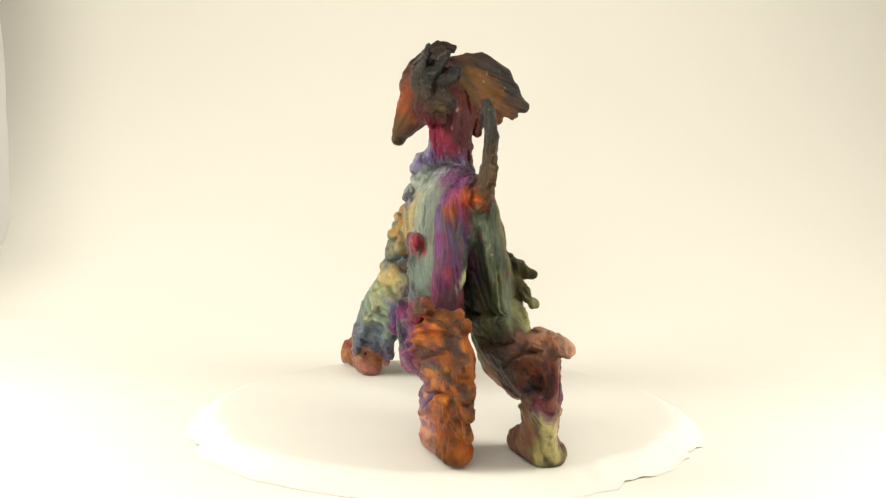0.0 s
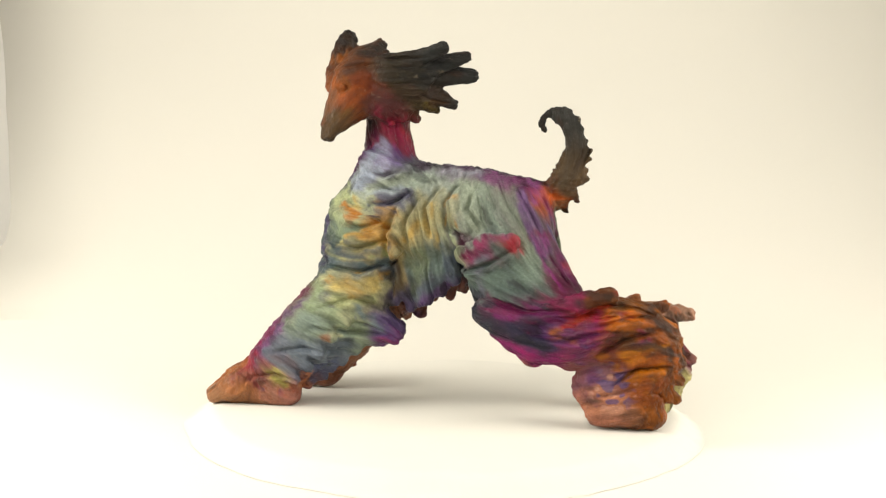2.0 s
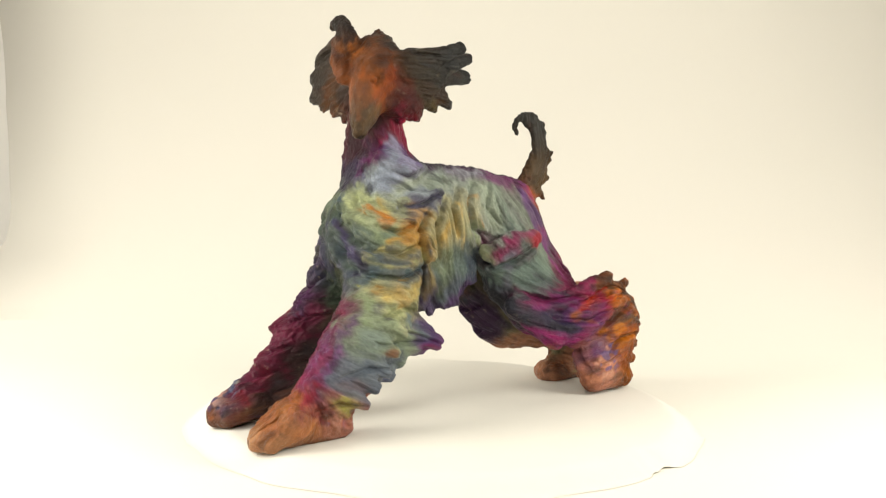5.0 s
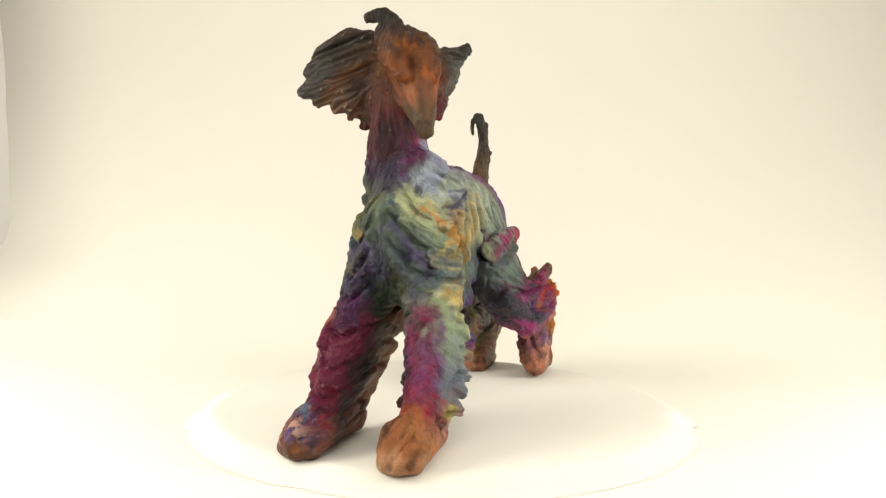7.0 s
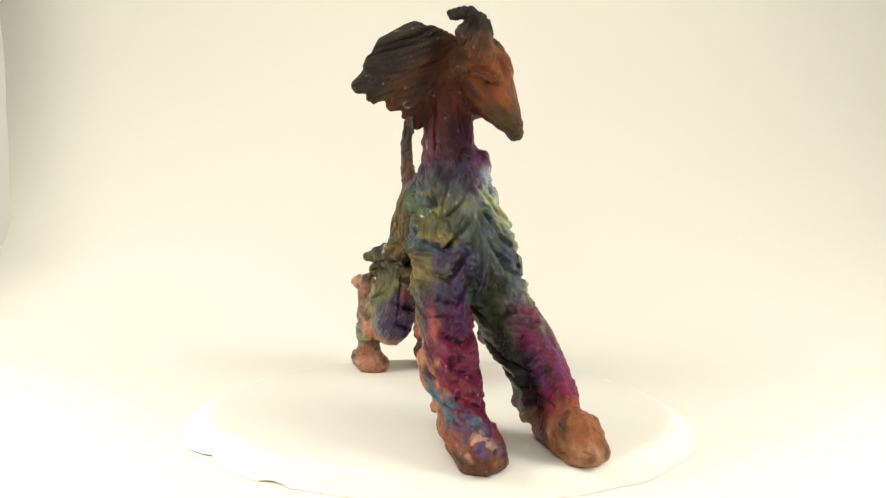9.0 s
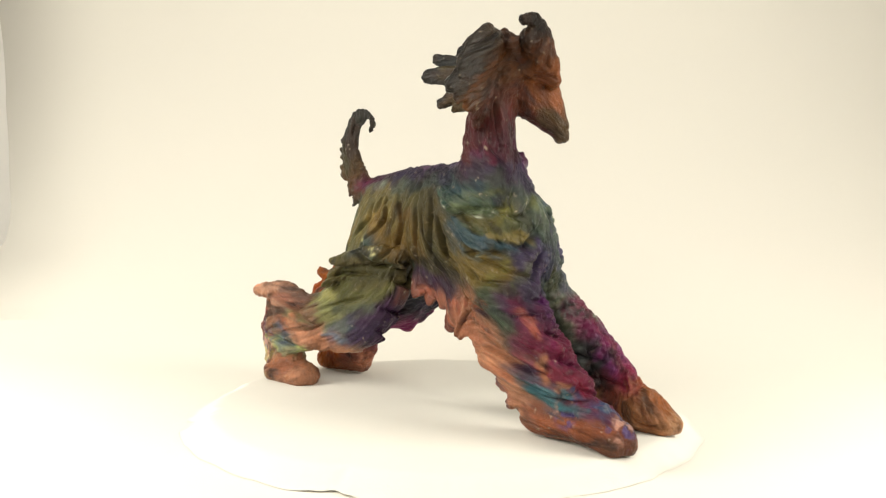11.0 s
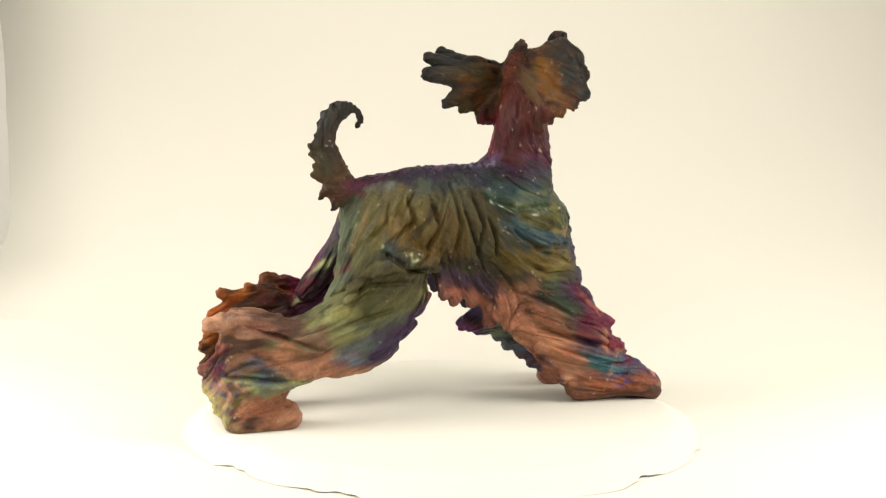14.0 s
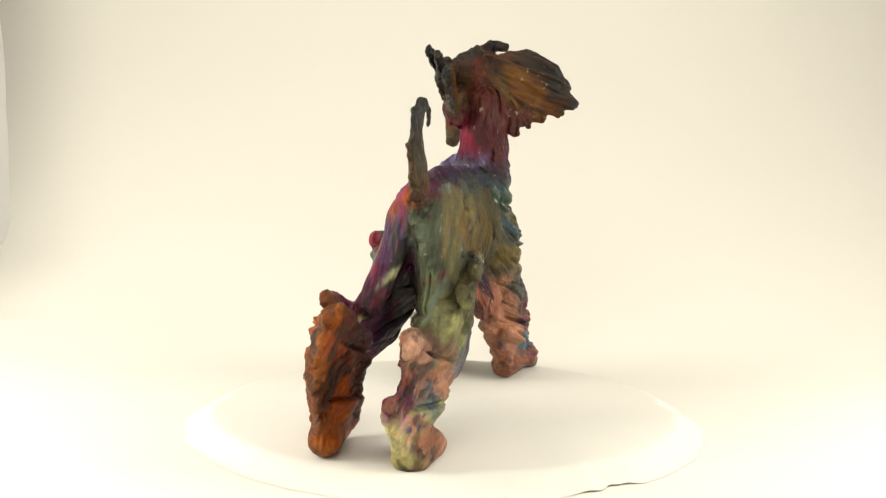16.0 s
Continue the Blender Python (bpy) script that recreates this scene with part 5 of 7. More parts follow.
    touch(LEFT, [(0.186, -0.063, 0.104), (0.227, -0.028, 0.111)], 0.0081, "b0601c")
    touch(LEFT, [(0.203, -0.045, 0.118), (0.241, 0.044, 0.104)], 0.0037, "7a4a22")
    touch(LEFT, [(0.181, -0.061, 0.097), (0.215, -0.05, 0.089)], 0.0023, "3e1e18")
    touch(LEFT, [(0.209, -0.05, 0.08), (0.232, -0.043, 0.085)], 0.0034, "5a3418")
    touch(LEFT, [(0.199, -0.051, 0.074), (0.226, -0.046, 0.086)], 0.0046, "c07a2a")
    touch(LEFT, [(0.199, -0.049, 0.051), (0.227, -0.043, 0.063)], 0.0069, "b56a20")
    touch(LEFT, [(0.175, -0.061, 0.108), (0.198, -0.047, 0.11)], 0.0040, "9c2a20")
    touch(LEFT, [(0.226, -0.036, 0.106), (0.235, -0.041, 0.062)], 0.0040, "3a2c1e")
    touch(LEFT, [(0.206, -0.047, 0.034), (0.228, -0.038, 0.033)], 0.0058, "8e4a20")
    touch(LEFT, [(0.182, -0.055, 0.085), (0.194, -0.049, 0.062)], 0.0057, "6a2a30")
    touch(LEFT, [(0.154, -0.062, 0.074), (0.161, -0.052, 0.045)], 0.0080, "6a3a66")
    touch(LEFT, [(0.172, -0.052, 0.062), (0.183, -0.052, 0.046)], 0.0068, "8a5a5c")
    touch(LEFT, [(0.175, -0.054, 0.034), (0.195, -0.05, 0.029)], 0.0057, "b4785a")
    touch(LEFT, [(0.169, -0.055, 0.054)], 0.0034, "c79a88")
    touch(LEFT, [(0.182, -0.05, 0.068)], 0.0034, "4c4a7c")
    touch(LEFT, [(0.159, -0.067, 0.087)], 0.0045, "55406e")
    touch(LEFT, [(-0.1, -0.058, 0.124), (-0.062, -0.047, 0.13)], 0.0069, "b09a5c")
    touch(LEFT, [(-0.107, -0.055, 0.132), (-0.052, -0.039, 0.138)], 0.0035, "a8803e")
    touch(LEFT, [(-0.1, -0.061, 0.11), (-0.062, -0.048, 0.116)], 0.0069, "9ba072")
    touch(LEFT, [(-0.121, -0.066, 0.11), (-0.088, -0.062, 0.1)], 0.0103, "8b9678")
    touch(LEFT, [(-0.072, -0.056, 0.105), (-0.049, -0.051, 0.088)], 0.0052, "6c7c80")
    touch(LEFT, [(-0.05, -0.047, 0.093), (-0.037, -0.052, 0.077)], 0.0057, "59406c")
    touch(LEFT, [(-0.055, -0.052, 0.073), (-0.034, -0.053, 0.074)], 0.0040, "7a2658")
    touch(LEFT, [(-0.151, -0.066, 0.098), (-0.131, -0.065, 0.11)], 0.0069, "6a4a70")
    touch(LEFT, [(-0.168, -0.067, 0.08), (-0.19, -0.072, 0.051)], 0.0053, "84244c")
    touch(LEFT, [(-0.155, -0.071, 0.087), (-0.171, -0.076, 0.064)], 0.0046, "7a4a7c")
    touch(LEFT, [(-0.131, -0.072, 0.088), (-0.094, -0.058, 0.081)], 0.0092, "727f78")
    touch(LEFT, [(-0.13, -0.077, 0.066), (-0.089, -0.054, 0.064)], 0.0081, "5c6672")
    touch(LEFT, [(-0.12, -0.069, 0.048), (-0.101, -0.053, 0.045)], 0.0058, "545a78")
    touch(LEFT, [(-0.152, -0.081, 0.055), (-0.131, -0.074, 0.048)], 0.0069, "6d5f66")
    touch(LEFT, [(-0.158, -0.08, 0.037), (-0.147, -0.077, 0.025)], 0.0052, "a09a52")
    touch(LEFT, [(-0.179, -0.077, 0.053), (-0.188, -0.079, 0.036)], 0.0047, "9a2238")
    touch(LEFT, [(-0.187, -0.08, 0.03), (-0.178, -0.081, 0.019)], 0.0041, "8e2a34")
    touch(LEFT, [(-0.228, -0.081, 0.017), (-0.212, -0.077, 0.034), (-0.197, -0.069, 0.045)], 0.0106, "a66a3c")
    touch(LEFT, [(-0.21, -0.09, 0.025), (-0.186, -0.083, 0.016)], 0.0070, "b5764a")
    touch(LEFT, [(-0.164, -0.081, 0.017), (-0.139, -0.065, 0.02)], 0.0059, "a85f4a")
    touch(LEFT, [(-0.133, -0.065, 0.029), (-0.139, -0.059, 0.015)], 0.0035, "6a3a3a")
    touch(LEFT, [(0.1, -0.009, 0.229), (0.115, 0.005, 0.221)], 0.0071, "c0561c")
    touch(LEFT, [(0.118, 0.015, 0.209), (0.123, 0.009, 0.221)], 0.0071, "9a4f20")
    touch(LEFT, [(0.123, 0.007, 0.238), (0.134, 0.009, 0.262)], 0.0083, "5a4a36")
    touch(LEFT, [(0.133, 0.008, 0.279), (0.13, 0.013, 0.3), (0.113, 0.012, 0.305)], 0.0060, "34322c")
    RIGHT = (-0.011, 1.000, 0.15)
    touch(RIGHT, [(-0.051, 0.025, 0.295), (-0.056, 0.039, 0.266)], 0.0171, "5a1a1c")
    touch(RIGHT, [(-0.085, 0.04, 0.272), (-0.09, 0.043, 0.255)], 0.0057, "6a2238")
    touch(RIGHT, [(-0.04, 0.03, 0.252), (-0.073, 0.044, 0.249)], 0.0057, "3c2040")
    touch(RIGHT, [(0.052, 0.021, 0.242), (-0.023, 0.017, 0.251)], 0.0070, "3a3048")
    touch(RIGHT, [(0.081, 0.025, 0.233), (0.11, 0.023, 0.229)], 0.0070, "5c2848")
    touch(RIGHT, [(0.093, 0.02, 0.235)], 0.0058, "7a2850")
    touch(RIGHT, [(0.04, 0.033, 0.23), (-0.017, 0.029, 0.234)], 0.0069, "4a5650")
    touch(RIGHT, [(0.085, 0.035, 0.207), (0.057, 0.035, 0.219), (0.016, 0.041, 0.22)], 0.0142, "6a6440")
    touch(RIGHT, [(0.096, 0.037, 0.19), (0.107, 0.041, 0.161)], 0.0069, "6d6a44")
    touch(RIGHT, [(0.05, 0.038, 0.19), (0.016, 0.044, 0.18), (-0.007, 0.046, 0.192)], 0.0170, "6b5628")
    touch(RIGHT, [(-0.001, 0.042, 0.214), (-0.024, 0.045, 0.164)], 0.0114, "4d4a30")
    touch(RIGHT, [(-0.035, 0.045, 0.192), (-0.047, 0.039, 0.152)], 0.0086, "57491f")
    touch(RIGHT, [(-0.034, 0.046, 0.226), (-0.08, 0.046, 0.221), (-0.097, 0.042, 0.227)], 0.0103, "43584c")
    touch(RIGHT, [(-0.046, 0.04, 0.229), (-0.085, 0.045, 0.233)], 0.0045, "2f4450")
    touch(RIGHT, [(-0.057, 0.052, 0.213), (-0.097, 0.039, 0.21)], 0.0029, "7a8668")
    touch(RIGHT, [(-0.032, 0.04, 0.232), (-0.03, 0.044, 0.215), (-0.051, 0.055, 0.205), (-0.086, 0.046, 0.205), (-0.1, 0.043, 0.219)], 0.0014, "b8bca8")
    touch(RIGHT, [(-0.096, 0.045, 0.244), (-0.122, 0.024, 0.204), (-0.131, 0.027, 0.175)], 0.0070, "4a4a46")
    touch(RIGHT, [(-0.08, 0.042, 0.193), (-0.121, 0.035, 0.193)], 0.0081, "5c5a38")
    touch(RIGHT, [(-0.054, 0.05, 0.198), (-0.075, 0.052, 0.176), (-0.12, 0.046, 0.174)], 0.0046, "36505a")
    touch(RIGHT, [(-0.063, 0.051, 0.193), (-0.109, 0.044, 0.182)], 0.0046, "556046")
    touch(RIGHT, [(-0.064, 0.05, 0.159), (-0.114, 0.051, 0.154)], 0.0125, "6c5a2c")
    touch(RIGHT, [(-0.13, 0.037, 0.17), (-0.131, 0.045, 0.143)], 0.0052, "3f3550")
    touch(RIGHT, [(-0.007, 0.037, 0.157), (-0.048, 0.034, 0.14), (-0.075, 0.051, 0.137)], 0.0068, "3f3a30")
    touch(RIGHT, [(0.004, 0.031, 0.145), (-0.019, 0.032, 0.133)], 0.0058, "443048")
    touch(RIGHT, [(0.01, 0.034, 0.127), (-0.006, 0.025, 0.11), (-0.037, 0.037, 0.105)], 0.0081, "8a5444")
    touch(RIGHT, [(0.004, 0.033, 0.13), (-0.031, 0.032, 0.122)], 0.0046, "4a2a3a")
    touch(RIGHT, [(-0.048, 0.04, 0.112), (-0.077, 0.042, 0.084)], 0.0104, "a56a50")
    touch(RIGHT, [(-0.03, 0.032, 0.09), (-0.051, -0.026, 0.075)], 0.0062, "6a3028")
    touch(RIGHT, [(-0.077, 0.043, 0.107), (-0.1, 0.046, 0.091)], 0.0080, "9a6048")
    touch(RIGHT, [(-0.083, 0.04, 0.072), (-0.116, 0.055, 0.067)], 0.0069, "b07a5c")
    touch(RIGHT, [(-0.106, 0.05, 0.057), (-0.128, 0.054, 0.052)], 0.0081, "a8684a")
    touch(RIGHT, [(-0.101, 0.039, 0.049), (-0.118, 0.045, 0.027)], 0.0041, "3e4656")
    touch(RIGHT, [(-0.098, 0.056, 0.132), (-0.121, 0.051, 0.103)], 0.0092, "46553f")
    touch(RIGHT, [(-0.082, 0.048, 0.125), (-0.115, 0.055, 0.115)], 0.0034, "2c3a34")
    touch(RIGHT, [(-0.13, 0.049, 0.126), (-0.144, 0.053, 0.104)], 0.0069, "6a2040")
    touch(RIGHT, [(-0.156, 0.051, 0.092), (-0.175, 0.041, 0.08)], 0.0070, "7a2244")
    touch(RIGHT, [(-0.133, 0.052, 0.081), (-0.162, 0.047, 0.08)], 0.0046, "8a4a48")
    touch(RIGHT, [(-0.174, 0.048, 0.069), (-0.2, 0.031, 0.055)], 0.0060, "8a2038")
    touch(RIGHT, [(-0.15, 0.054, 0.058), (-0.175, 0.047, 0.052)], 0.0047, "5a3a50")
    touch(RIGHT, [(-0.152, 0.046, 0.042), (-0.181, 0.044, 0.034)], 0.0059, "3f7880")
    touch(RIGHT, [(-0.159, 0.041, 0.033), (-0.187, 0.044, 0.028)], 0.0029, "2c3c58")
    touch(RIGHT, [(-0.199, 0.038, 0.047), (-0.217, 0.035, 0.038)], 0.0048, "3a4a70")
    touch(RIGHT, [(-0.159, 0.044, 0.016), (-0.227, 0.043, 0.023)], 0.0072, "94512e")
    touch(RIGHT, [(-0.23, 0.027, 0.03), (-0.234, 0.039, 0.022)], 0.0048, "7a4028")
    touch(RIGHT, [(-0.159, 0.043, 0.011), (-0.233, 0.046, 0.013)], 0.0024, "3a2a22")
    touch(RIGHT, [(0.075, 0.045, 0.168), (0.049, 0.055, 0.155), (0.016, 0.03, 0.147)], 0.0046, "4a5a50")
    touch(RIGHT, [(0.078, 0.046, 0.171), (0.049, 0.057, 0.161)], 0.0014, "b0ac80")
    touch(RIGHT, [(0.109, 0.028, 0.189), (0.128, -0.006, 0.151), (0.152, -0.03, 0.111)], 0.0037, "a8a87c")
    touch(RIGHT, [(0.138, -0.014, 0.119), (0.103, 0.071, 0.147)], 0.0045, "2c2a28")
    touch(RIGHT, [(0.094, 0.053, 0.134), (0.038, 0.047, 0.146)], 0.0114, "4c4a2c")
    touch(RIGHT, [(0.105, 0.054, 0.111), (0.054, 0.05, 0.117)], 0.0102, "5a5a34")
    touch(RIGHT, [(0.151, 0.053, 0.099), (0.111, 0.055, 0.111)], 0.0068, "98945c")
    touch(RIGHT, [(0.104, 0.059, 0.095), (0.06, 0.05, 0.1)], 0.0069, "50584a")
    touch(RIGHT, [(0.105, 0.05, 0.053), (0.071, 0.047, 0.065), (0.046, 0.031, 0.085)], 0.0058, "3f2a50")
    touch(RIGHT, [(0.122, 0.055, 0.071), (0.094, 0.054, 0.077)], 0.0057, "5f6a5c")
    touch(RIGHT, [(0.128, 0.052, 0.062), (0.094, 0.05, 0.059)], 0.0035, "6a7a8a")
    touch(RIGHT, [(0.184, 0.059, 0.065), (0.14, 0.048, 0.052)], 0.0093, "b07a5e")
    touch(RIGHT, [(0.219, 0.055, 0.098), (0.173, 0.053, 0.093)], 0.0081, "8a5a4a")
    touch(RIGHT, [(0.203, 0.05, 0.109), (0.157, 0.05, 0.098)], 0.0058, "5c4238")
    touch(RIGHT, [(0.19, 0.057, 0.081), (0.15, 0.057, 0.076)], 0.0046, "6a6a48")
    touch(RIGHT, [(0.246, 0.058, 0.109), (0.237, 0.048, 0.091)], 0.0053, "c08a6c")
    touch(RIGHT, [(0.243, 0.049, 0.073), (0.231, 0.053, 0.051)], 0.0047, "5a2448")
    touch(RIGHT, [(0.236, 0.054, 0.051), (0.206, 0.06, 0.042), (0.162, 0.053, 0.044)], 0.0035, "a0a468")
    touch(RIGHT, [(0.219, 0.055, 0.052), (0.178, 0.057, 0.047)], 0.0029, "4a6068")
    touch(RIGHT, [(0.25, 0.046, 0.041), (0.243, 0.049, 0.021)], 0.0036, "b4ac60")
    touch(RIGHT, [(0.218, 0.059, 0.018), (0.174, 0.052, 0.023)], 0.0117, "a87050")
    touch(RIGHT, [(0.222, 0.064, 0.007), (0.162, 0.054, 0.008)], 0.0029, "4a3026")
    touch(RIGHT, [(0.194, -0.022, 0.123), (0.161, -0.046, 0.121)], 0.0038, "6a3a28")
    touch(RIGHT, [(0.188, -0.022, 0.114), (0.144, -0.013, 0.128), (0.113, 0.04, 0.149)], 0.0046, "7a1c38")
    touch(RIGHT, [(0.134, 0.02, 0.292), (0.122, 0.02, 0.301), (0.111, 0.018, 0.301)], 0.0047, "38382f")
    touch(RIGHT, [(0.143, 0.016, 0.269), (0.136, 0.02, 0.246)], 0.0070, "44402a")
    touch(RIGHT, [(0.124, 0.023, 0.24), (0.116, 0.02, 0.217)], 0.0082, "54341e")
    touch(RIGHT, [(0.11, 0.023, 0.229), (0.103, 0.026, 0.221)], 0.0052, "6a2a2a")
    touch(RIGHT, [(0.002, 0.005, 0.347), (-0.039, -0.006, 0.349)], 0.0072, "5a4a1e")
    touch(RIGHT, [(0.023, -0.005, 0.361), (0.002, -0.005, 0.36)], 0.0072, "2c3230")
    touch(RIGHT, [(-0.033, -0.001, 0.336), (-0.046, 0.0, 0.313)], 0.0053, "6a3a1a")
    touch(RIGHT, [(-0.078, 0.025, 0.357), (-0.08, 0.052, 0.321)], 0.0045, "6a4a24")
    touch(RIGHT, [(-0.11, 0.013, 0.387), (-0.099, 0.099, 0.344)], 0.0049, "2a2a28")
    touch(RIGHT, [(-0.094, 0.102, 0.323), (-0.114, -0.008, 0.309)], 0.0048, "5a3428")
    FRONT = (-0.903, -0.430, 0.15)
    touch(FRONT, [(-0.127, 0.017, 0.392), (-0.124, -0.005, 0.381)], 0.0074, "241c18")
    touch(FRONT, [(-0.132, -0.004, 0.36), (-0.125, -0.018, 0.34)], 0.0052, "5c3422")
    touch(FRONT, [(-0.112, -0.019, 0.359)], 0.0043, "a4602a")
    touch(FRONT, [(-0.133, -0.01, 0.334), (-0.125, -0.024, 0.314)], 0.0083, "8a4e28")
    touch(FRONT, [(-0.104, 0.011, 0.319)], 0.0033, "6a3218")
    touch(FRONT, [(-0.117, -0.014, 0.299), (-0.126, -0.031, 0.286)], 0.0073, "5c4426")
    touch(FRONT, [(-0.123, -0.032, 0.314), (-0.123, -0.038, 0.299)], 0.0036, "7a4826")
    touch(FRONT, [(-0.107, 0.066, 0.369), (-0.103, 0.043, 0.371)], 0.0067, "3c3024")
    touch(FRONT, [(-0.108, 0.091, 0.35), (-0.107, 0.066, 0.355)], 0.0078, "3a3026")
    touch(FRONT, [(-0.105, 0.103, 0.324), (-0.102, 0.095, 0.318)], 0.0080, "3c362c")
    touch(FRONT, [(-0.103, 0.081, 0.329), (-0.098, 0.046, 0.345)], 0.0056, "5e3a20")
    touch(FRONT, [(-0.096, 0.073, 0.307), (-0.089, 0.051, 0.302)], 0.0067, "50301e")
    touch(FRONT, [(-0.096, 0.047, 0.339), (-0.09, 0.044, 0.307)], 0.0034, "2c1c14")
    touch(FRONT, [(-0.091, 0.043, 0.318), (-0.105, 0.011, 0.322)], 0.0043, "6a3422")
    touch(FRONT, [(-0.094, -0.037, 0.347), (-0.023, -0.024, 0.364)], 0.0046, "2c241e")
    touch(FRONT, [(-0.067, -0.024, 0.329), (0.007, 0.005, 0.313)], 0.0048, "2a2420")
    touch(FRONT, [(-0.102, 0.031, 0.279), (-0.098, 0.014, 0.263)], 0.0087, "4c1626")
    touch(FRONT, [(-0.096, 0.015, 0.285), (-0.089, 0.0, 0.274)], 0.0055, "3c1826")
    touch(FRONT, [(-0.079, -0.006, 0.275)], 0.0038, "a01c50")
    touch(FRONT, [(-0.096, -0.004, 0.258), (-0.104, -0.002, 0.247)], 0.0043, "742062")
    touch(FRONT, [(-0.105, 0.022, 0.247), (-0.116, 0.004, 0.231)], 0.0064, "3a2e48")
    touch(FRONT, [(-0.099, -0.017, 0.232), (-0.065, -0.03, 0.248)], 0.0077, "8c94a4")
    touch(FRONT, [(-0.114, -0.014, 0.216), (-0.068, -0.033, 0.21)], 0.0077, "a4aa7e")
    touch(FRONT, [(-0.128, -0.033, 0.196), (-0.099, -0.048, 0.179)], 0.0063, "8c9874")
    touch(FRONT, [(-0.132, -0.005, 0.2), (-0.128, -0.022, 0.17), (-0.115, -0.044, 0.159)], 0.0037, "544a70")
    touch(FRONT, [(-0.13, -0.011, 0.174), (-0.131, -0.035, 0.15)], 0.0062, "46525c")
    touch(FRONT, [(-0.121, -0.041, 0.165), (-0.094, -0.052, 0.153)], 0.0043, "9a9a6a")
    touch(FRONT, [(-0.099, 0.044, 0.219), (-0.131, 0.013, 0.205)], 0.0063, "45464e")
    touch(FRONT, [(-0.137, 0.022, 0.178), (-0.14, 0.002, 0.169)], 0.0073, "4e4a64")
    touch(FRONT, [(-0.131, 0.019, 0.194), (-0.128, -0.003, 0.205)], 0.0052, "5c6a5c")
    touch(FRONT, [(-0.138, 0.02, 0.147), (-0.136, 0.004, 0.158)], 0.0052, "3a3c58")
    touch(FRONT, [(-0.122, -0.001, 0.131), (-0.131, -0.023, 0.144)], 0.0062, "3f4436")
    touch(FRONT, [(-0.122, -0.043, 0.139), (-0.105, -0.051, 0.143)], 0.0032, "8a8a44")
    touch(FRONT, [(-0.144, -0.043, 0.116), (-0.172, -0.054, 0.08), (-0.192, -0.06, 0.055)], 0.0049, "7e1f3c")
    touch(FRONT, [(-0.158, -0.061, 0.099), (-0.175, -0.076, 0.058)], 0.0049, "702a4c")
    touch(FRONT, [(-0.12, -0.053, 0.124), (-0.128, -0.069, 0.105)], 0.0072, "8a9a74")
    touch(FRONT, [(-0.14, -0.029, 0.114), (-0.068, 0.022, 0.077)], 0.0069, "4c5a56")
    touch(FRONT, [(-0.116, -0.063, 0.113), (-0.059, -0.052, 0.083)], 0.0050, "4e4468")
    touch(FRONT, [(-0.193, -0.055, 0.045), (-0.192, -0.073, 0.047)], 0.0058, "9a5428")
    touch(FRONT, [(-0.224, -0.064, 0.029), (-0.222, -0.084, 0.022)], 0.0104, "9a5a34")
    touch(FRONT, [(-0.186, -0.082, 0.027), (-0.2, -0.091, 0.017)], 0.0039, "a4583a")
    touch(FRONT, [(-0.167, -0.077, 0.062), (-0.146, -0.078, 0.058)], 0.0041, "5c6070")
    touch(FRONT, [(-0.152, 0.024, 0.122), (-0.155, 0.016, 0.102)], 0.0052, "5a3a5c")
    touch(FRONT, [(-0.177, 0.02, 0.084), (-0.156, 0.009, 0.087)], 0.0063, "7a2444")
    touch(FRONT, [(-0.18, 0.013, 0.065), (-0.171, 0.012, 0.042)], 0.0073, "6a1f38")
    touch(FRONT, [(-0.151, 0.006, 0.071), (-0.146, 0.015, 0.037)], 0.0053, "3c2a34")
    touch(FRONT, [(-0.217, 0.012, 0.032), (-0.213, 0.004, 0.017)], 0.0050, "8a2030")
    touch(FRONT, [(-0.22, 0.046, 0.028), (-0.24, 0.02, 0.022)], 0.0059, "24486c")
    touch(FRONT, [(-0.234, 0.007, 0.015), (-0.199, 0.007, 0.009)], 0.0041, "4a2a58")
    touch(FRONT, [(-0.248, 0.026, 0.011), (-0.245, 0.017, 0.009)], 0.0034, "a06038")
    touch(FRONT, [(-0.219, 0.031, 0.038)], 0.0030, "8a8a80")
    touch(FRONT, [(-0.15, 0.012, 0.027), (-0.158, 0.013, 0.008)], 0.0048, "4a2a20")
    REAR = (0.982, -0.191, 0.15)
    touch(REAR, [(0.042, -0.008, 0.242), (-0.04, 0.026, 0.255)], 0.0050, "857f92")
    touch(REAR, [(0.082, 0.006, 0.243), (0.099, -0.014, 0.221)], 0.0048, "8a4a80")
    touch(REAR, [(0.107, -0.025, 0.185), (0.113, -0.031, 0.153), (0.135, -0.038, 0.13)], 0.0036, "8a2c74")
    touch(REAR, [(0.113, -0.016, 0.196), (0.13, -0.019, 0.16)], 0.0041, "4a4a70")
    touch(REAR, [(0.131, -0.024, 0.155), (0.151, -0.025, 0.127)], 0.0025, "a02c40")
    touch(REAR, [(0.19, -0.045, 0.123), (0.211, -0.034, 0.121)], 0.0047, "6a4a24")
    touch(REAR, [(0.216, -0.035, 0.113), (0.24, -0.026, 0.103)], 0.0055, "b86c28")
    touch(REAR, [(0.244, -0.031, 0.094), (0.24, -0.026, 0.103)], 0.0037, "6a5a48")
    touch(REAR, [(0.208, -0.053, 0.097), (0.203, -0.054, 0.082)], 0.0048, "8a2460")
    touch(REAR, [(0.193, -0.05, 0.109)], 0.0039, "4c4468")
    touch(REAR, [(0.219, -0.045, 0.061), (0.223, -0.043, 0.034)], 0.0038, "6a4630")
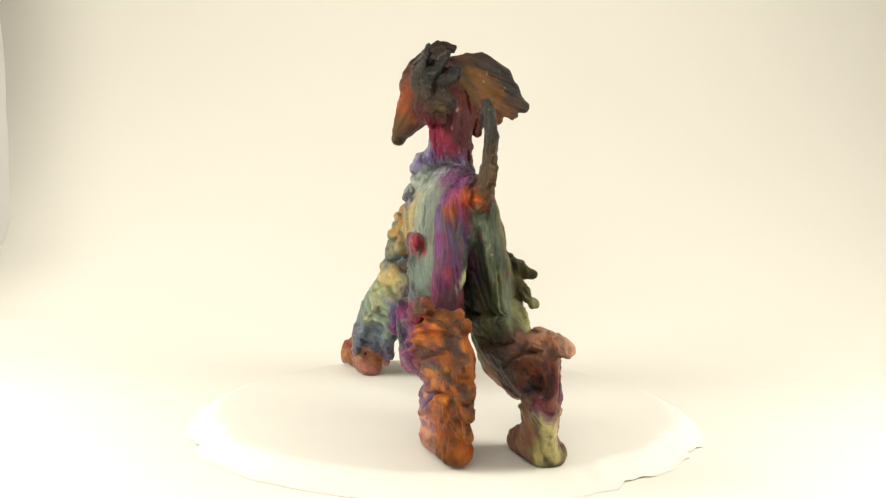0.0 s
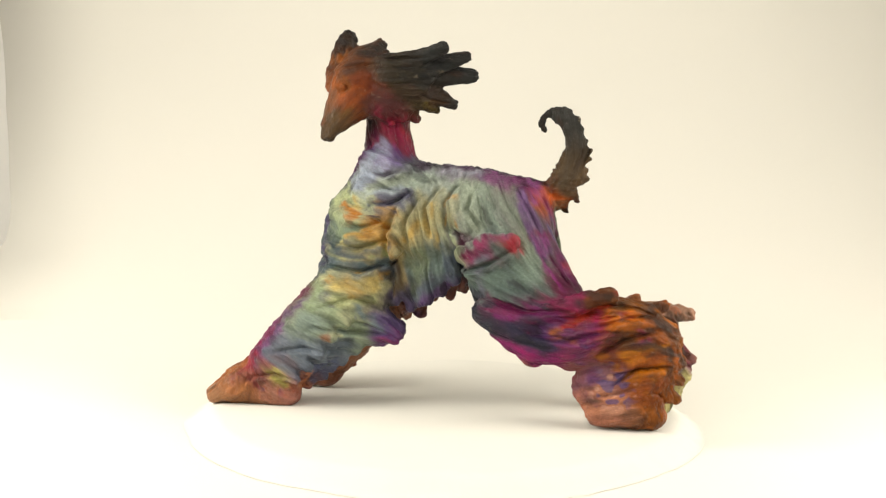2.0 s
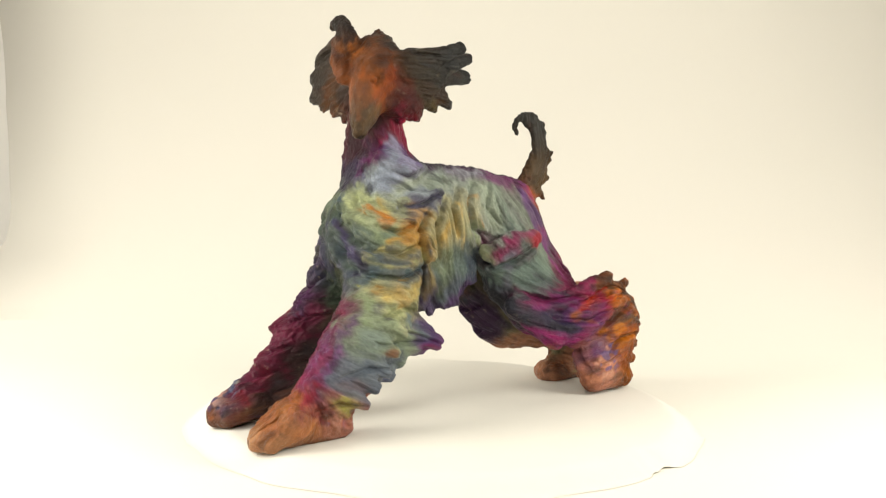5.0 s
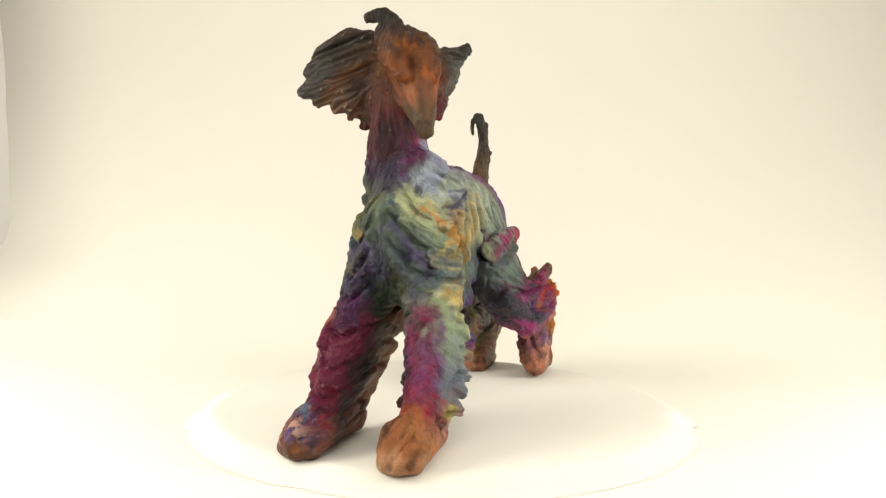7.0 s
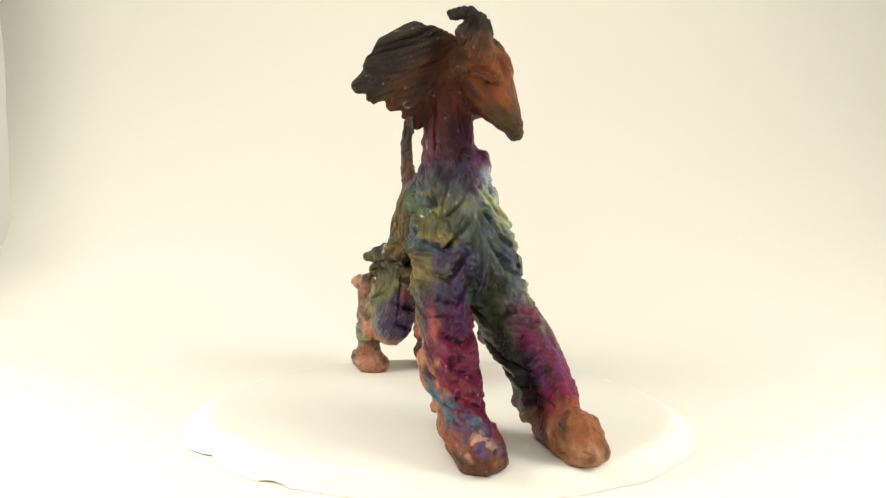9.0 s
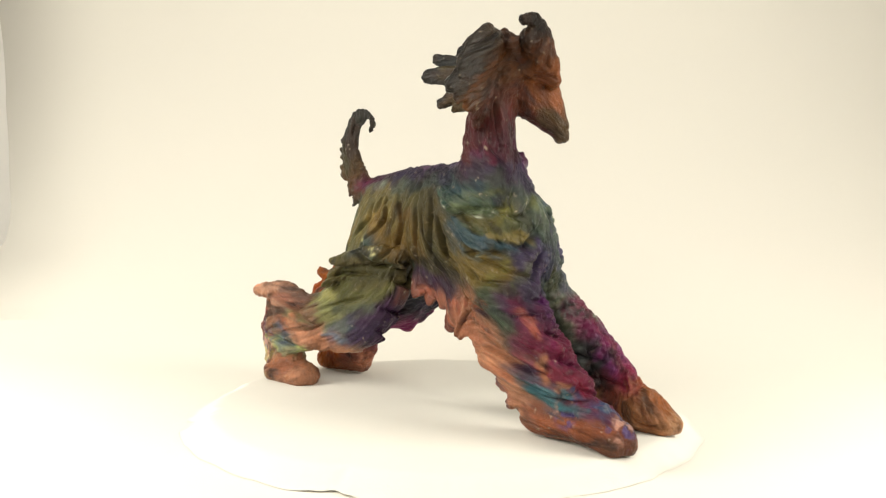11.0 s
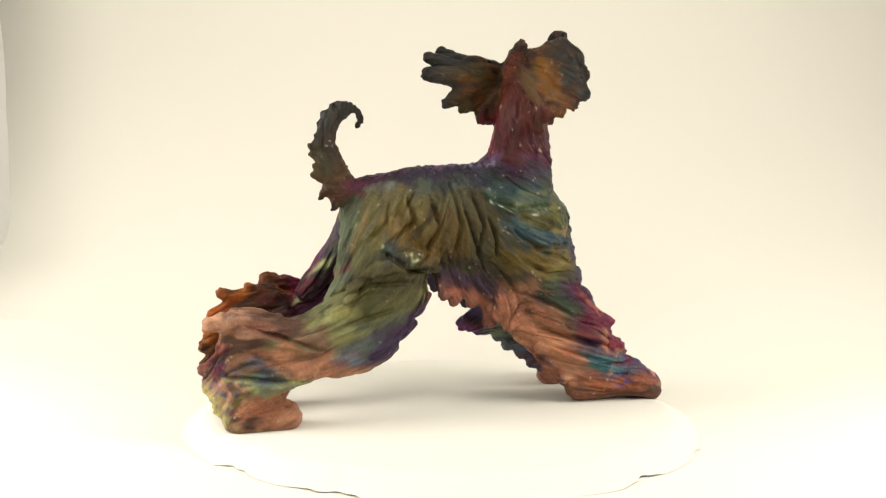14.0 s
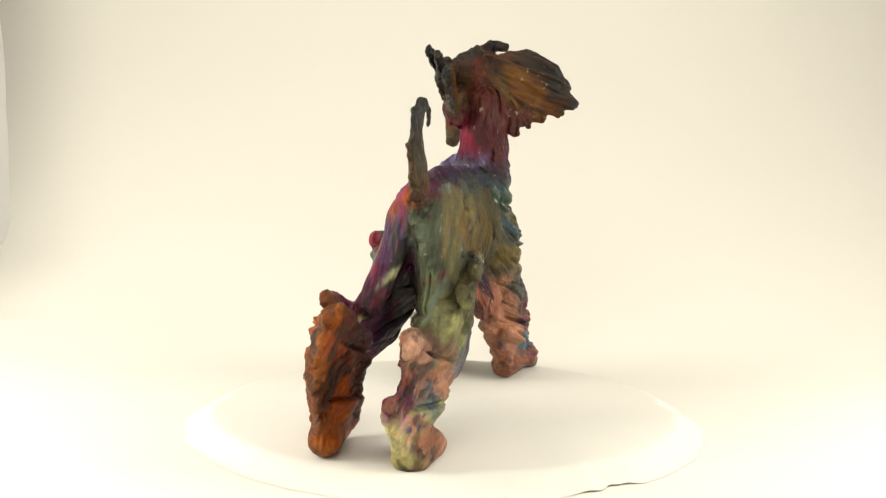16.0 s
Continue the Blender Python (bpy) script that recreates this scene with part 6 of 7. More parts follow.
    touch(REAR, [(0.243, -0.035, 0.071), (0.243, -0.03, 0.048)], 0.0037, "b05a1c")
    touch(REAR, [(0.231, -0.037, 0.022), (0.228, -0.022, 0.02)], 0.0067, "9c501c")
    touch(REAR, [(0.22, -0.045, 0.05)], 0.0024, "c87a2c")
    touch(REAR, [(0.115, 0.016, 0.169), (0.124, 0.02, 0.123)], 0.0074, "565a3c")
    touch(REAR, [(0.115, 0.011, 0.18), (0.118, 0.016, 0.143)], 0.0032, "30342c")
    touch(REAR, [(0.122, 0.031, 0.143), (0.141, 0.033, 0.114)], 0.0052, "6a6a4a")
    touch(REAR, [(0.139, 0.017, 0.093), (0.165, 0.022, 0.067)], 0.0061, "30302a")
    touch(REAR, [(0.158, 0.028, 0.102), (0.194, 0.029, 0.098)], 0.0039, "5a4a5c")
    touch(REAR, [(0.194, 0.029, 0.103), (0.244, 0.048, 0.109)], 0.0037, "b0603a")
    touch(REAR, [(0.204, 0.037, 0.08), (0.223, 0.037, 0.06)], 0.0048, "9c3c14")
    touch(REAR, [(0.234, 0.045, 0.081), (0.24, 0.043, 0.068)], 0.0033, "34203c")
    touch(REAR, [(0.249, 0.034, 0.057), (0.255, 0.042, 0.058)], 0.0028, "7a1c44")
    touch(REAR, [(0.241, 0.051, 0.045)], 0.0029, "8a6a9a")
    touch(REAR, [(0.234, 0.034, 0.039), (0.245, 0.036, 0.037)], 0.0038, "3a3050")
    touch(REAR, [(0.25, 0.039, 0.038), (0.234, 0.054, 0.014)], 0.0039, "b8b07c")
    touch(REAR, [(0.204, 0.028, 0.011), (0.234, 0.039, 0.015)], 0.0039, "8a8a5c")
    touch(REAR, [(0.159, 0.032, 0.041), (0.191, 0.027, 0.012)], 0.0040, "4a2c1c")
    BACK = (0.946, 0.326, 0.15)
    touch(BACK, [(0.225, -0.021, 0.06), (0.223, -0.016, 0.017)], 0.0079, "9a4414")
    touch(BACK, [(0.245, -0.027, 0.059), (0.224, -0.045, 0.022)], 0.0060, "4a2c18")
    touch(BACK, [(0.179, -0.02, 0.046), (0.176, -0.016, 0.014)], 0.0072, "4c1a12")
    touch(BACK, [(0.232, -0.028, 0.013), (0.213, -0.018, 0.011)], 0.0040, "a85c22")
    touch(BACK, [(0.184, -0.024, 0.117), (0.176, -0.017, 0.101)], 0.0051, "4c2c1c")
    touch(BACK, [(0.175, -0.012, 0.086), (0.106, -0.018, 0.085)], 0.0055, "2a1c28")
    touch(BACK, [(0.171, 0.003, 0.077), (0.235, 0.042, 0.071)], 0.0047, "94421c")
    touch(BACK, [(0.245, 0.048, 0.071), (0.241, 0.052, 0.066)], 0.0041, "46204c")
    touch(BACK, [(0.251, 0.042, 0.049), (0.245, 0.049, 0.048)], 0.0028, "8a3a88")
    touch(BACK, [(0.237, 0.051, 0.037), (0.227, 0.052, 0.03)], 0.0038, "b0b070")
    touch(BACK, [(0.243, 0.046, 0.019)], 0.0028, "7a9098")
    touch(BACK, [(0.177, 0.054, 0.022), (0.205, 0.064, 0.011)], 0.0068, "8a5240")
    touch(BACK, [(0.204, 0.058, 0.073), (0.173, 0.057, 0.056)], 0.0040, "2e2420")
    touch(BACK, [(0.179, 0.059, 0.083), (0.127, 0.052, 0.062)], 0.0042, "a86a50")
    touch(BACK, [(0.134, 0.043, 0.115), (0.149, 0.059, 0.092)], 0.0051, "787a58")
    touch(BACK, [(0.115, 0.041, 0.144), (0.141, 0.034, 0.115)], 0.0041, "6a7a70")
    touch(BACK, [(0.12, -0.019, 0.173), (0.138, -0.012, 0.138)], 0.0042, "6a2058")
    touch(BACK, [(0.151, -0.017, 0.124), (0.104, -0.014, 0.107)], 0.0044, "6a2030")
    touch(BACK, [(0.056, 0.037, 0.215), (0.035, 0.043, 0.192)], 0.0068, "7a7040")
    touch(BACK, [(0.106, 0.025, 0.216), (0.105, 0.031, 0.185)], 0.0063, "46543c")
    touch(BACK, [(-0.093, 0.036, 0.057), (-0.117, 0.04, 0.026)], 0.0066, "905444")
    touch(BACK, [(-0.125, 0.051, 0.049)], 0.0047, "40505c")
    touch(BACK, [(-0.093, 0.071, 0.368), (-0.094, 0.097, 0.337)], 0.0057, "2c2a28")
    touch(BACK, [(-0.082, 0.042, 0.355), (-0.084, 0.068, 0.324)], 0.0063, "7a4e20")
    touch(BACK, [(-0.081, 0.056, 0.318), (-0.087, 0.074, 0.312)], 0.0050, "5c3a1c")
    touch(BACK, [(-0.062, -0.01, 0.354), (-0.054, 0.003, 0.322)], 0.0050, "5c4420")
    touch(BACK, [(-0.063, 0.022, 0.335), (-0.049, 0.034, 0.273)], 0.0098, "5a1a18")
    touch(BACK, [(-0.033, 0.02, 0.255), (-0.048, 0.028, 0.267)], 0.0055, "6a4a78")
    FACE = (0.296, -0.955, 0.15)
    touch(FACE, [(-0.125, -0.015, 0.344), (-0.104, -0.037, 0.329)], 0.0060, "9a5428")
    touch(FACE, [(-0.118, -0.039, 0.301), (-0.111, -0.04, 0.289)], 0.0071, "5a4428")
    touch(FACE, [(-0.093, -0.032, 0.317)], 0.0071, "8a4420")
    touch(FACE, [(-0.084, -0.032, 0.337), (-0.061, -0.025, 0.33)], 0.0083, "6a2e1a")
    touch(FACE, [(-0.105, -0.034, 0.349), (-0.082, -0.028, 0.353)], 0.0060, "5a3018")
    touch(FACE, [(-0.06, -0.029, 0.357), (-0.028, -0.024, 0.353)], 0.0070, "3a3018")
    touch(FACE, [(-0.011, -0.025, 0.36), (0.023, 0.002, 0.347)], 0.0083, "2a2c2a")
    touch(FACE, [(-0.02, -0.009, 0.319), (-0.014, -0.001, 0.311)], 0.0048, "5a4a1e")
    touch(FACE, [(-0.061, -0.026, 0.318), (-0.04, -0.014, 0.307)], 0.0071, "5c1c1c")
    touch(FACE, [(-0.131, -0.005, 0.365), (-0.119, -0.009, 0.38)], 0.0062, "4a2a1a")
    touch(FACE, [(-0.082, -0.018, 0.375)], 0.0048, "2e2418")
    QUARTER = (-0.922, 0.386, 0.15)
    touch(QUARTER, [(-0.126, 0.01, 0.366), (-0.127, -0.001, 0.336)], 0.0053, "6a3a1e")
    touch(QUARTER, [(-0.126, 0.005, 0.382), (-0.104, -0.021, 0.366)], 0.0076, "3a281c")
    touch(QUARTER, [(-0.124, 0.003, 0.336), (-0.118, -0.012, 0.317)], 0.0085, "6a3518")
    touch(QUARTER, [(-0.122, -0.019, 0.304), (-0.125, -0.027, 0.288)], 0.0075, "4c3a20")
    touch(QUARTER, [(-0.105, 0.012, 0.327), (-0.105, 0.005, 0.312)], 0.0064, "5c2614")
    touch(QUARTER, [(-0.106, 0.063, 0.37), (-0.089, 0.023, 0.375)], 0.0087, "3a2c20")
    touch(QUARTER, [(-0.094, 0.024, 0.369), (-0.11, 0.014, 0.352)], 0.0048, "5a2c16")
    touch(QUARTER, [(-0.094, 0.041, 0.342), (-0.098, 0.059, 0.325)], 0.0074, "2a1a10")
    touch(QUARTER, [(-0.104, 0.073, 0.334), (-0.098, 0.082, 0.314)], 0.0042, "5a3418")
    touch(QUARTER, [(-0.105, 0.101, 0.328), (-0.106, 0.111, 0.32)], 0.0061, "3c342c")
    touch(QUARTER, [(-0.109, 0.097, 0.348), (-0.109, 0.076, 0.354)], 0.0052, "3c342a")
    touch(QUARTER, [(-0.096, 0.036, 0.316), (-0.102, 0.022, 0.327)], 0.0064, "4a1c10")
    touch(QUARTER, [(-0.085, 0.054, 0.295), (-0.091, 0.039, 0.306)], 0.0054, "4a2a18")
    touch(QUARTER, [(-0.094, 0.04, 0.274), (-0.104, 0.027, 0.259)], 0.0074, "5a1a28")
    touch(QUARTER, [(-0.098, 0.019, 0.291), (-0.1, 0.017, 0.259)], 0.0064, "3c1420")
    touch(QUARTER, [(-0.087, 0.043, 0.248), (-0.107, 0.011, 0.243)], 0.0064, "3c2e4a")
    touch(QUARTER, [(-0.102, -0.003, 0.249), (-0.1, -0.017, 0.227)], 0.0054, "5a5a70")
    touch(QUARTER, [(-0.07, 0.047, 0.223), (-0.102, 0.037, 0.227)], 0.0053, "6a6a48")
    touch(QUARTER, [(-0.112, 0.024, 0.227), (-0.125, 0.018, 0.212)], 0.0083, "3f4a48")
    touch(QUARTER, [(-0.114, 0.041, 0.196), (-0.132, 0.01, 0.202)], 0.0093, "5a6040")
    touch(QUARTER, [(-0.1, 0.052, 0.185), (-0.126, 0.03, 0.186)], 0.0052, "8a7a48")
    touch(QUARTER, [(-0.133, 0.021, 0.181), (-0.134, 0.038, 0.156)], 0.0051, "4a3560")
    touch(QUARTER, [(-0.137, 0.017, 0.156), (-0.143, 0.031, 0.141)], 0.0051, "46304e")
    touch(QUARTER, [(-0.117, 0.048, 0.16), (-0.101, 0.052, 0.142)], 0.0053, "7a7440")
    touch(QUARTER, [(-0.137, 0.028, 0.166), (-0.127, 0.046, 0.14)], 0.0062, "5c6040")
    touch(QUARTER, [(-0.12, -0.001, 0.222), (-0.133, -0.007, 0.197)], 0.0052, "46586a")
    touch(QUARTER, [(-0.128, -0.022, 0.175), (-0.135, -0.022, 0.155)], 0.0063, "3f3450")
    touch(QUARTER, [(-0.132, -0.008, 0.155), (-0.127, -0.018, 0.133)], 0.0048, "4a4a2c")
    touch(QUARTER, [(-0.143, 0.03, 0.126), (-0.159, 0.026, 0.113)], 0.0051, "5e2460")
    touch(QUARTER, [(-0.095, -0.01, 0.112), (-0.1, -0.014, 0.091)], 0.0055, "38424a")
    touch(QUARTER, [(-0.169, 0.047, 0.09), (-0.114, -0.019, 0.071)], 0.0065, "7a2050")
    touch(QUARTER, [(-0.173, 0.037, 0.075), (-0.191, 0.015, 0.061)], 0.0070, "6c1f44")
    touch(QUARTER, [(-0.165, 0.05, 0.075), (-0.172, 0.048, 0.056)], 0.0050, "b07a58")
    touch(QUARTER, [(-0.182, 0.047, 0.053), (-0.193, 0.041, 0.05)], 0.0039, "a06a4c")
    touch(QUARTER, [(-0.183, 0.044, 0.038), (-0.204, 0.041, 0.038)], 0.0034, "3f6c78")
    touch(QUARTER, [(-0.216, 0.036, 0.038), (-0.229, 0.026, 0.033)], 0.0034, "3c5a78")
    touch(QUARTER, [(-0.22, 0.016, 0.035), (-0.239, 0.016, 0.021)], 0.0043, "2c3a64")
    touch(QUARTER, [(-0.22, 0.048, 0.023), (-0.207, 0.045, 0.007)], 0.0069, "844a30")
    touch(QUARTER, [(-0.241, 0.037, 0.018), (-0.247, 0.019, 0.011)], 0.0057, "7a4028")
    touch(QUARTER, [(-0.227, 0.035, 0.031)], 0.0029, "b0826a")
    touch(QUARTER, [(-0.203, 0.024, 0.046), (-0.218, 0.021, 0.04)], 0.0039, "7a1c38")
    touch(QUARTER, [(-0.155, 0.052, 0.098), (-0.137, 0.05, 0.116)], 0.0046, "a05a48")
    # near-black strokes down the inner side of the left foreleg
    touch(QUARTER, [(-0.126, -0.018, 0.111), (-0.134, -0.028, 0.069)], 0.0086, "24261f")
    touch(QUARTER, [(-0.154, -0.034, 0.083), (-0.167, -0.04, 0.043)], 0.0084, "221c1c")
    touch(QUARTER, [(-0.135, -0.031, 0.122), (-0.149, -0.042, 0.108)], 0.0053, "3c443c")
    touch(QUARTER, [(-0.152, -0.047, 0.108), (-0.17, -0.055, 0.084)], 0.0042, "5a2040")
    touch(QUARTER, [(-0.176, -0.052, 0.075), (-0.196, -0.058, 0.048)], 0.0052, "561a1c")
    touch(QUARTER, [(-0.17, -0.045, 0.032), (-0.181, -0.045, 0.014)], 0.0053, "3a1a16")
    touch(QUARTER, [(-0.206, -0.058, 0.04), (-0.231, -0.067, 0.02)], 0.0071, "96582e")
    touch(QUARTER, [(-0.213, -0.043, 0.023), (-0.22, -0.045, 0.012)], 0.0041, "7a4424")
    touch(QUARTER, [(0.244, 0.058, 0.096), (0.19, 0.06, 0.068)], 0.0063, "aa6a50")
    touch(QUARTER, [(0.232, 0.057, 0.049), (0.222, 0.058, 0.036)], 0.0043, "a09050")
    touch(QUARTER, [(0.226, 0.063, 0.013), (0.178, 0.049, 0.028)], 0.0083, "8a5034")
    touch(QUARTER, [(0.126, 0.051, 0.057), (0.057, 0.041, 0.081)], 0.0056, "4a3a58")
    touch(QUARTER, [(0.092, 0.056, 0.095), (0.035, 0.043, 0.127)], 0.0073, "6a6a44")
    touch(QUARTER, [(0.205, -0.019, 0.019)], 0.0065, "5c2440")
    touch(QUARTER, [(0.157, -0.031, 0.055), (-0.096, 0.05, 0.11)], 0.0048, "38243a")
    touch(QUARTER, [(0.004, 0.029, 0.118), (-0.101, 0.052, 0.121)], 0.0048, "a05c48")
    touch(QUARTER, [(0.067, 0.055, 0.165), (0.038, 0.049, 0.151)], 0.0061, "5c5430")
    touch(QUARTER, [(0.086, 0.036, 0.208), (0.063, 0.04, 0.186)], 0.0056, "8a7444")
    CROUP = (0.690, 0.724, 0.15)
    touch(CROUP, [(0.025, -0.002, 0.365), (0.012, -0.003, 0.358)], 0.0036, "2c2c2a")
    touch(CROUP, [(0.01, 0.008, 0.346), (0.003, 0.009, 0.318)], 0.0059, "343432")
    touch(CROUP, [(-0.047, -0.009, 0.358), (-0.05, -0.001, 0.321)], 0.0062, "6e4a20")
    touch(CROUP, [(-0.068, 0.009, 0.364), (-0.055, 0.027, 0.309)], 0.0085, "6a2616")
    touch(CROUP, [(-0.082, 0.034, 0.358), (-0.075, 0.045, 0.327)], 0.0049, "5a4a24")
    touch(CROUP, [(-0.086, 0.054, 0.357), (-0.087, 0.074, 0.321)], 0.0048, "6e4a1e")
    touch(CROUP, [(-0.094, 0.07, 0.368), (-0.093, 0.095, 0.332)], 0.0066, "33342e")
    touch(CROUP, [(-0.085, 0.064, 0.303), (-0.078, 0.055, 0.297)], 0.0048, "4a2c18")
    touch(CROUP, [(-0.049, 0.026, 0.285), (-0.075, 0.042, 0.28)], 0.0085, "561622")
    touch(CROUP, [(-0.042, 0.016, 0.264), (-0.076, 0.042, 0.262)], 0.0049, "5c2044")
    touch(CROUP, [(-0.04, 0.001, 0.261)], 0.0037, "8a3a50")
    touch(CROUP, [(0.014, 0.014, 0.251), (-0.017, 0.009, 0.255)], 0.0036, "7a5a7a")
    touch(CROUP, [(0.079, 0.01, 0.242), (0.05, 0.011, 0.248)], 0.0057, "5a2a4a")
    touch(CROUP, [(0.045, 0.022, 0.242), (0.019, 0.028, 0.237)], 0.0069, "38324c")
    touch(CROUP, [(0.093, 0.027, 0.226), (0.064, 0.027, 0.231)], 0.0056, "6a7264")
    touch(CROUP, [(0.086, 0.036, 0.21), (0.085, 0.043, 0.172)], 0.0108, "6e6438")
    touch(CROUP, [(0.034, 0.045, 0.209), (0.008, 0.043, 0.174)], 0.0092, "5a5030")
    touch(CROUP, [(0.111, 0.015, 0.204), (0.118, 0.015, 0.166)], 0.0076, "5e6a50")
    touch(CROUP, [(0.099, 0.035, 0.194), (0.107, 0.036, 0.167)], 0.0054, "80683a")
    touch(CROUP, [(-0.063, 0.046, 0.226), (-0.094, 0.043, 0.213)], 0.0062, "5a6450")
    touch(CROUP, [(-0.072, 0.055, 0.184), (-0.09, 0.057, 0.165)], 0.0055, "4a5c5c")
    touch(CROUP, [(-0.021, 0.028, 0.243), (-0.034, 0.041, 0.231)], 0.0047, "3a3a50")
    touch(CROUP, [(0.119, -0.021, 0.179), (0.137, -0.021, 0.148), (0.156, -0.032, 0.115)], 0.0039, "701c3c")
    touch(CROUP, [(0.122, -0.006, 0.165), (0.118, -0.019, 0.125)], 0.0056, "28202c")
    touch(CROUP, [(0.107, -0.007, 0.147), (0.124, -0.02, 0.102)], 0.0039, "48304e")
    touch(CROUP, [(0.121, 0.028, 0.151), (0.134, 0.028, 0.12)], 0.0048, "74845c")
    touch(CROUP, [(0.105, 0.042, 0.157), (0.129, 0.038, 0.121)], 0.0053, "6a6a40")
    touch(CROUP, [(0.087, 0.055, 0.141), (0.101, 0.054, 0.109)], 0.0086, "56582e")
    touch(CROUP, [(0.145, 0.05, 0.102), (0.117, 0.058, 0.095)], 0.0048, "86885a")
    touch(CROUP, [(0.085, 0.053, 0.086), (0.113, 0.054, 0.068)], 0.0048, "4e4658")
    touch(CROUP, [(0.164, 0.066, 0.076), (0.185, 0.061, 0.078)], 0.0070, "a06a4a")
    touch(CROUP, [(0.208, 0.058, 0.085), (0.191, 0.06, 0.073)], 0.0050, "7a4c38")
    touch(CROUP, [(0.231, 0.057, 0.098), (0.217, 0.054, 0.101)], 0.0035, "b07a5c")
    touch(CROUP, [(0.206, -0.014, 0.079), (0.242, 0.049, 0.074)], 0.0044, "a04a18")
    touch(CROUP, [(0.236, 0.053, 0.078), (0.234, 0.055, 0.064)], 0.0039, "3f1c4a")
    touch(CROUP, [(0.243, 0.05, 0.059)], 0.0029, "6a2038")
    touch(CROUP, [(0.217, 0.054, 0.061), (0.184, 0.059, 0.052)], 0.0041, "3c3a34")
    touch(CROUP, [(0.24, 0.051, 0.044), (0.247, 0.048, 0.035)], 0.0035, "7a6a9a")
    touch(CROUP, [(0.233, 0.053, 0.039), (0.235, 0.051, 0.024)], 0.0035, "b8b478")
    touch(CROUP, [(0.219, 0.058, 0.042), (0.194, 0.057, 0.028)], 0.0051, "8a503a")
    touch(CROUP, [(0.177, 0.051, 0.024), (0.21, 0.062, 0.017)], 0.0070, "7a4630")
    touch(CROUP, [(0.228, 0.062, 0.015), (0.211, 0.064, 0.005)], 0.0035, "3a2a24")
    touch(CROUP, [(0.226, -0.021, 0.081), (0.238, -0.021, 0.051)], 0.0074, "4a2c18")
    touch(CROUP, [(0.221, -0.019, 0.049), (0.226, -0.021, 0.018)], 0.0064, "a8521a")
    touch(CROUP, [(0.248, -0.023, 0.073), (0.243, -0.028, 0.038)], 0.0037, "2e2014")
    touch(CROUP, [(0.209, -0.019, 0.1), (0.223, 0.046, 0.115)], 0.0049, "54301e")
    touch(CROUP, [(0.181, -0.024, 0.118), (0.164, -0.03, 0.113)], 0.0039, "4a2a1a")
    touch(CROUP, [(-0.024, 0.029, 0.113), (-0.054, 0.041, 0.105)], 0.0072, "94604a")
    touch(CROUP, [(-0.037, -0.027, 0.087), (-0.092, -0.036, 0.06)], 0.0079, "3c2424")
    touch(CROUP, [(-0.107, -0.046, 0.034), (-0.131, -0.036, 0.036)], 0.0067, "8a4428")
    touch(CROUP, [(-0.096, 0.03, 0.05), (-0.116, 0.03, 0.028)], 0.0077, "92583c")
    touch(CROUP, [(-0.141, 0.049, 0.054), (-0.178, 0.045, 0.036)], 0.0053, "3f5a64")
    touch(CROUP, [(-0.15, 0.043, 0.026), (-0.187, 0.047, 0.022)], 0.0060, "84482c")
    touch(FRONT, [(0.168, -0.034, 0.122), (0.129, -0.06, 0.094)], 0.0066, "b06020")
    touch(FRONT, [(0.146, -0.064, 0.093), (0.219, -0.046, 0.04)], 0.0064, "a8641e")
    touch(FRONT, [(0.1, -0.054, 0.059), (0.157, -0.048, 0.022)], 0.0082, "b07058")
    touch(FRONT, [(0.061, -0.052, 0.089), (0.089, -0.058, 0.074)], 0.0057, "8a2464")
    touch(FRONT, [(0.056, -0.024, 0.1), (0.065, -0.04, 0.088)], 0.0075, "3c3048")
    touch(FRONT, [(-0.103, -0.075, 0.076), (0.189, 0.031, 0.02)], 0.0071, "8a5432")
    touch(FRONT, [(0.049, -0.045, 0.164), (0.049, -0.039, 0.127)], 0.0061, "6a6a78")
    touch(FRONT, [(0.014, -0.033, 0.19), (0.028, -0.041, 0.159)], 0.0072, "8a9474")
    touch(REAR, [(-0.109, -0.039, 0.316), (-0.083, -0.031, 0.336)], 0.0090, "9a4a1e")
    touch(REAR, [(-0.118, -0.041, 0.295), (-0.098, -0.034, 0.305)], 0.0078, "6a4a24")
    touch(REAR, [(-0.079, -0.025, 0.37), (-0.073, -0.001, 0.376)], 0.0077, "34302c")
    touch(REAR, [(-0.083, 0.033, 0.363), (-0.084, 0.06, 0.345)], 0.0059, "7a5020")
    touch(REAR, [(0.108, -0.026, 0.185), (0.098, -0.029, 0.179)], 0.0048, "6a1830")
    touch(REAR, [(-0.067, -0.044, 0.172), (-0.06, -0.051, 0.142)], 0.0063, "b0a070")
    touch(REAR, [(-0.083, -0.06, 0.107), (-0.096, -0.071, 0.08)], 0.0078, "a8a886")
    touch(REAR, [(-0.127, -0.067, 0.034), (-0.14, -0.052, 0.022)], 0.0068, "b06c40")
    touch(REAR, [(0.083, -0.048, 0.139), (0.106, -0.049, 0.126)], 0.0048, "3a3440")
    touch(REAR, [(0.109, 0.007, 0.142), (0.1, 0.007, 0.119)], 0.0043, "38343c")
    touch(REAR, [(0.112, -0.005, 0.206), (0.113, 0.0, 0.18)], 0.0048, "4a3a60")
    touch(REAR, [(0.118, 0.009, 0.212), (0.115, 0.021, 0.185)], 0.0064, "5a6450")
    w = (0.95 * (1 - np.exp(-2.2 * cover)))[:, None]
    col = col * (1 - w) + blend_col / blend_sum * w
    # streaks along the hair, sooty threads and flecks of bare clay
    s = streaks(v, d, 260, 91)
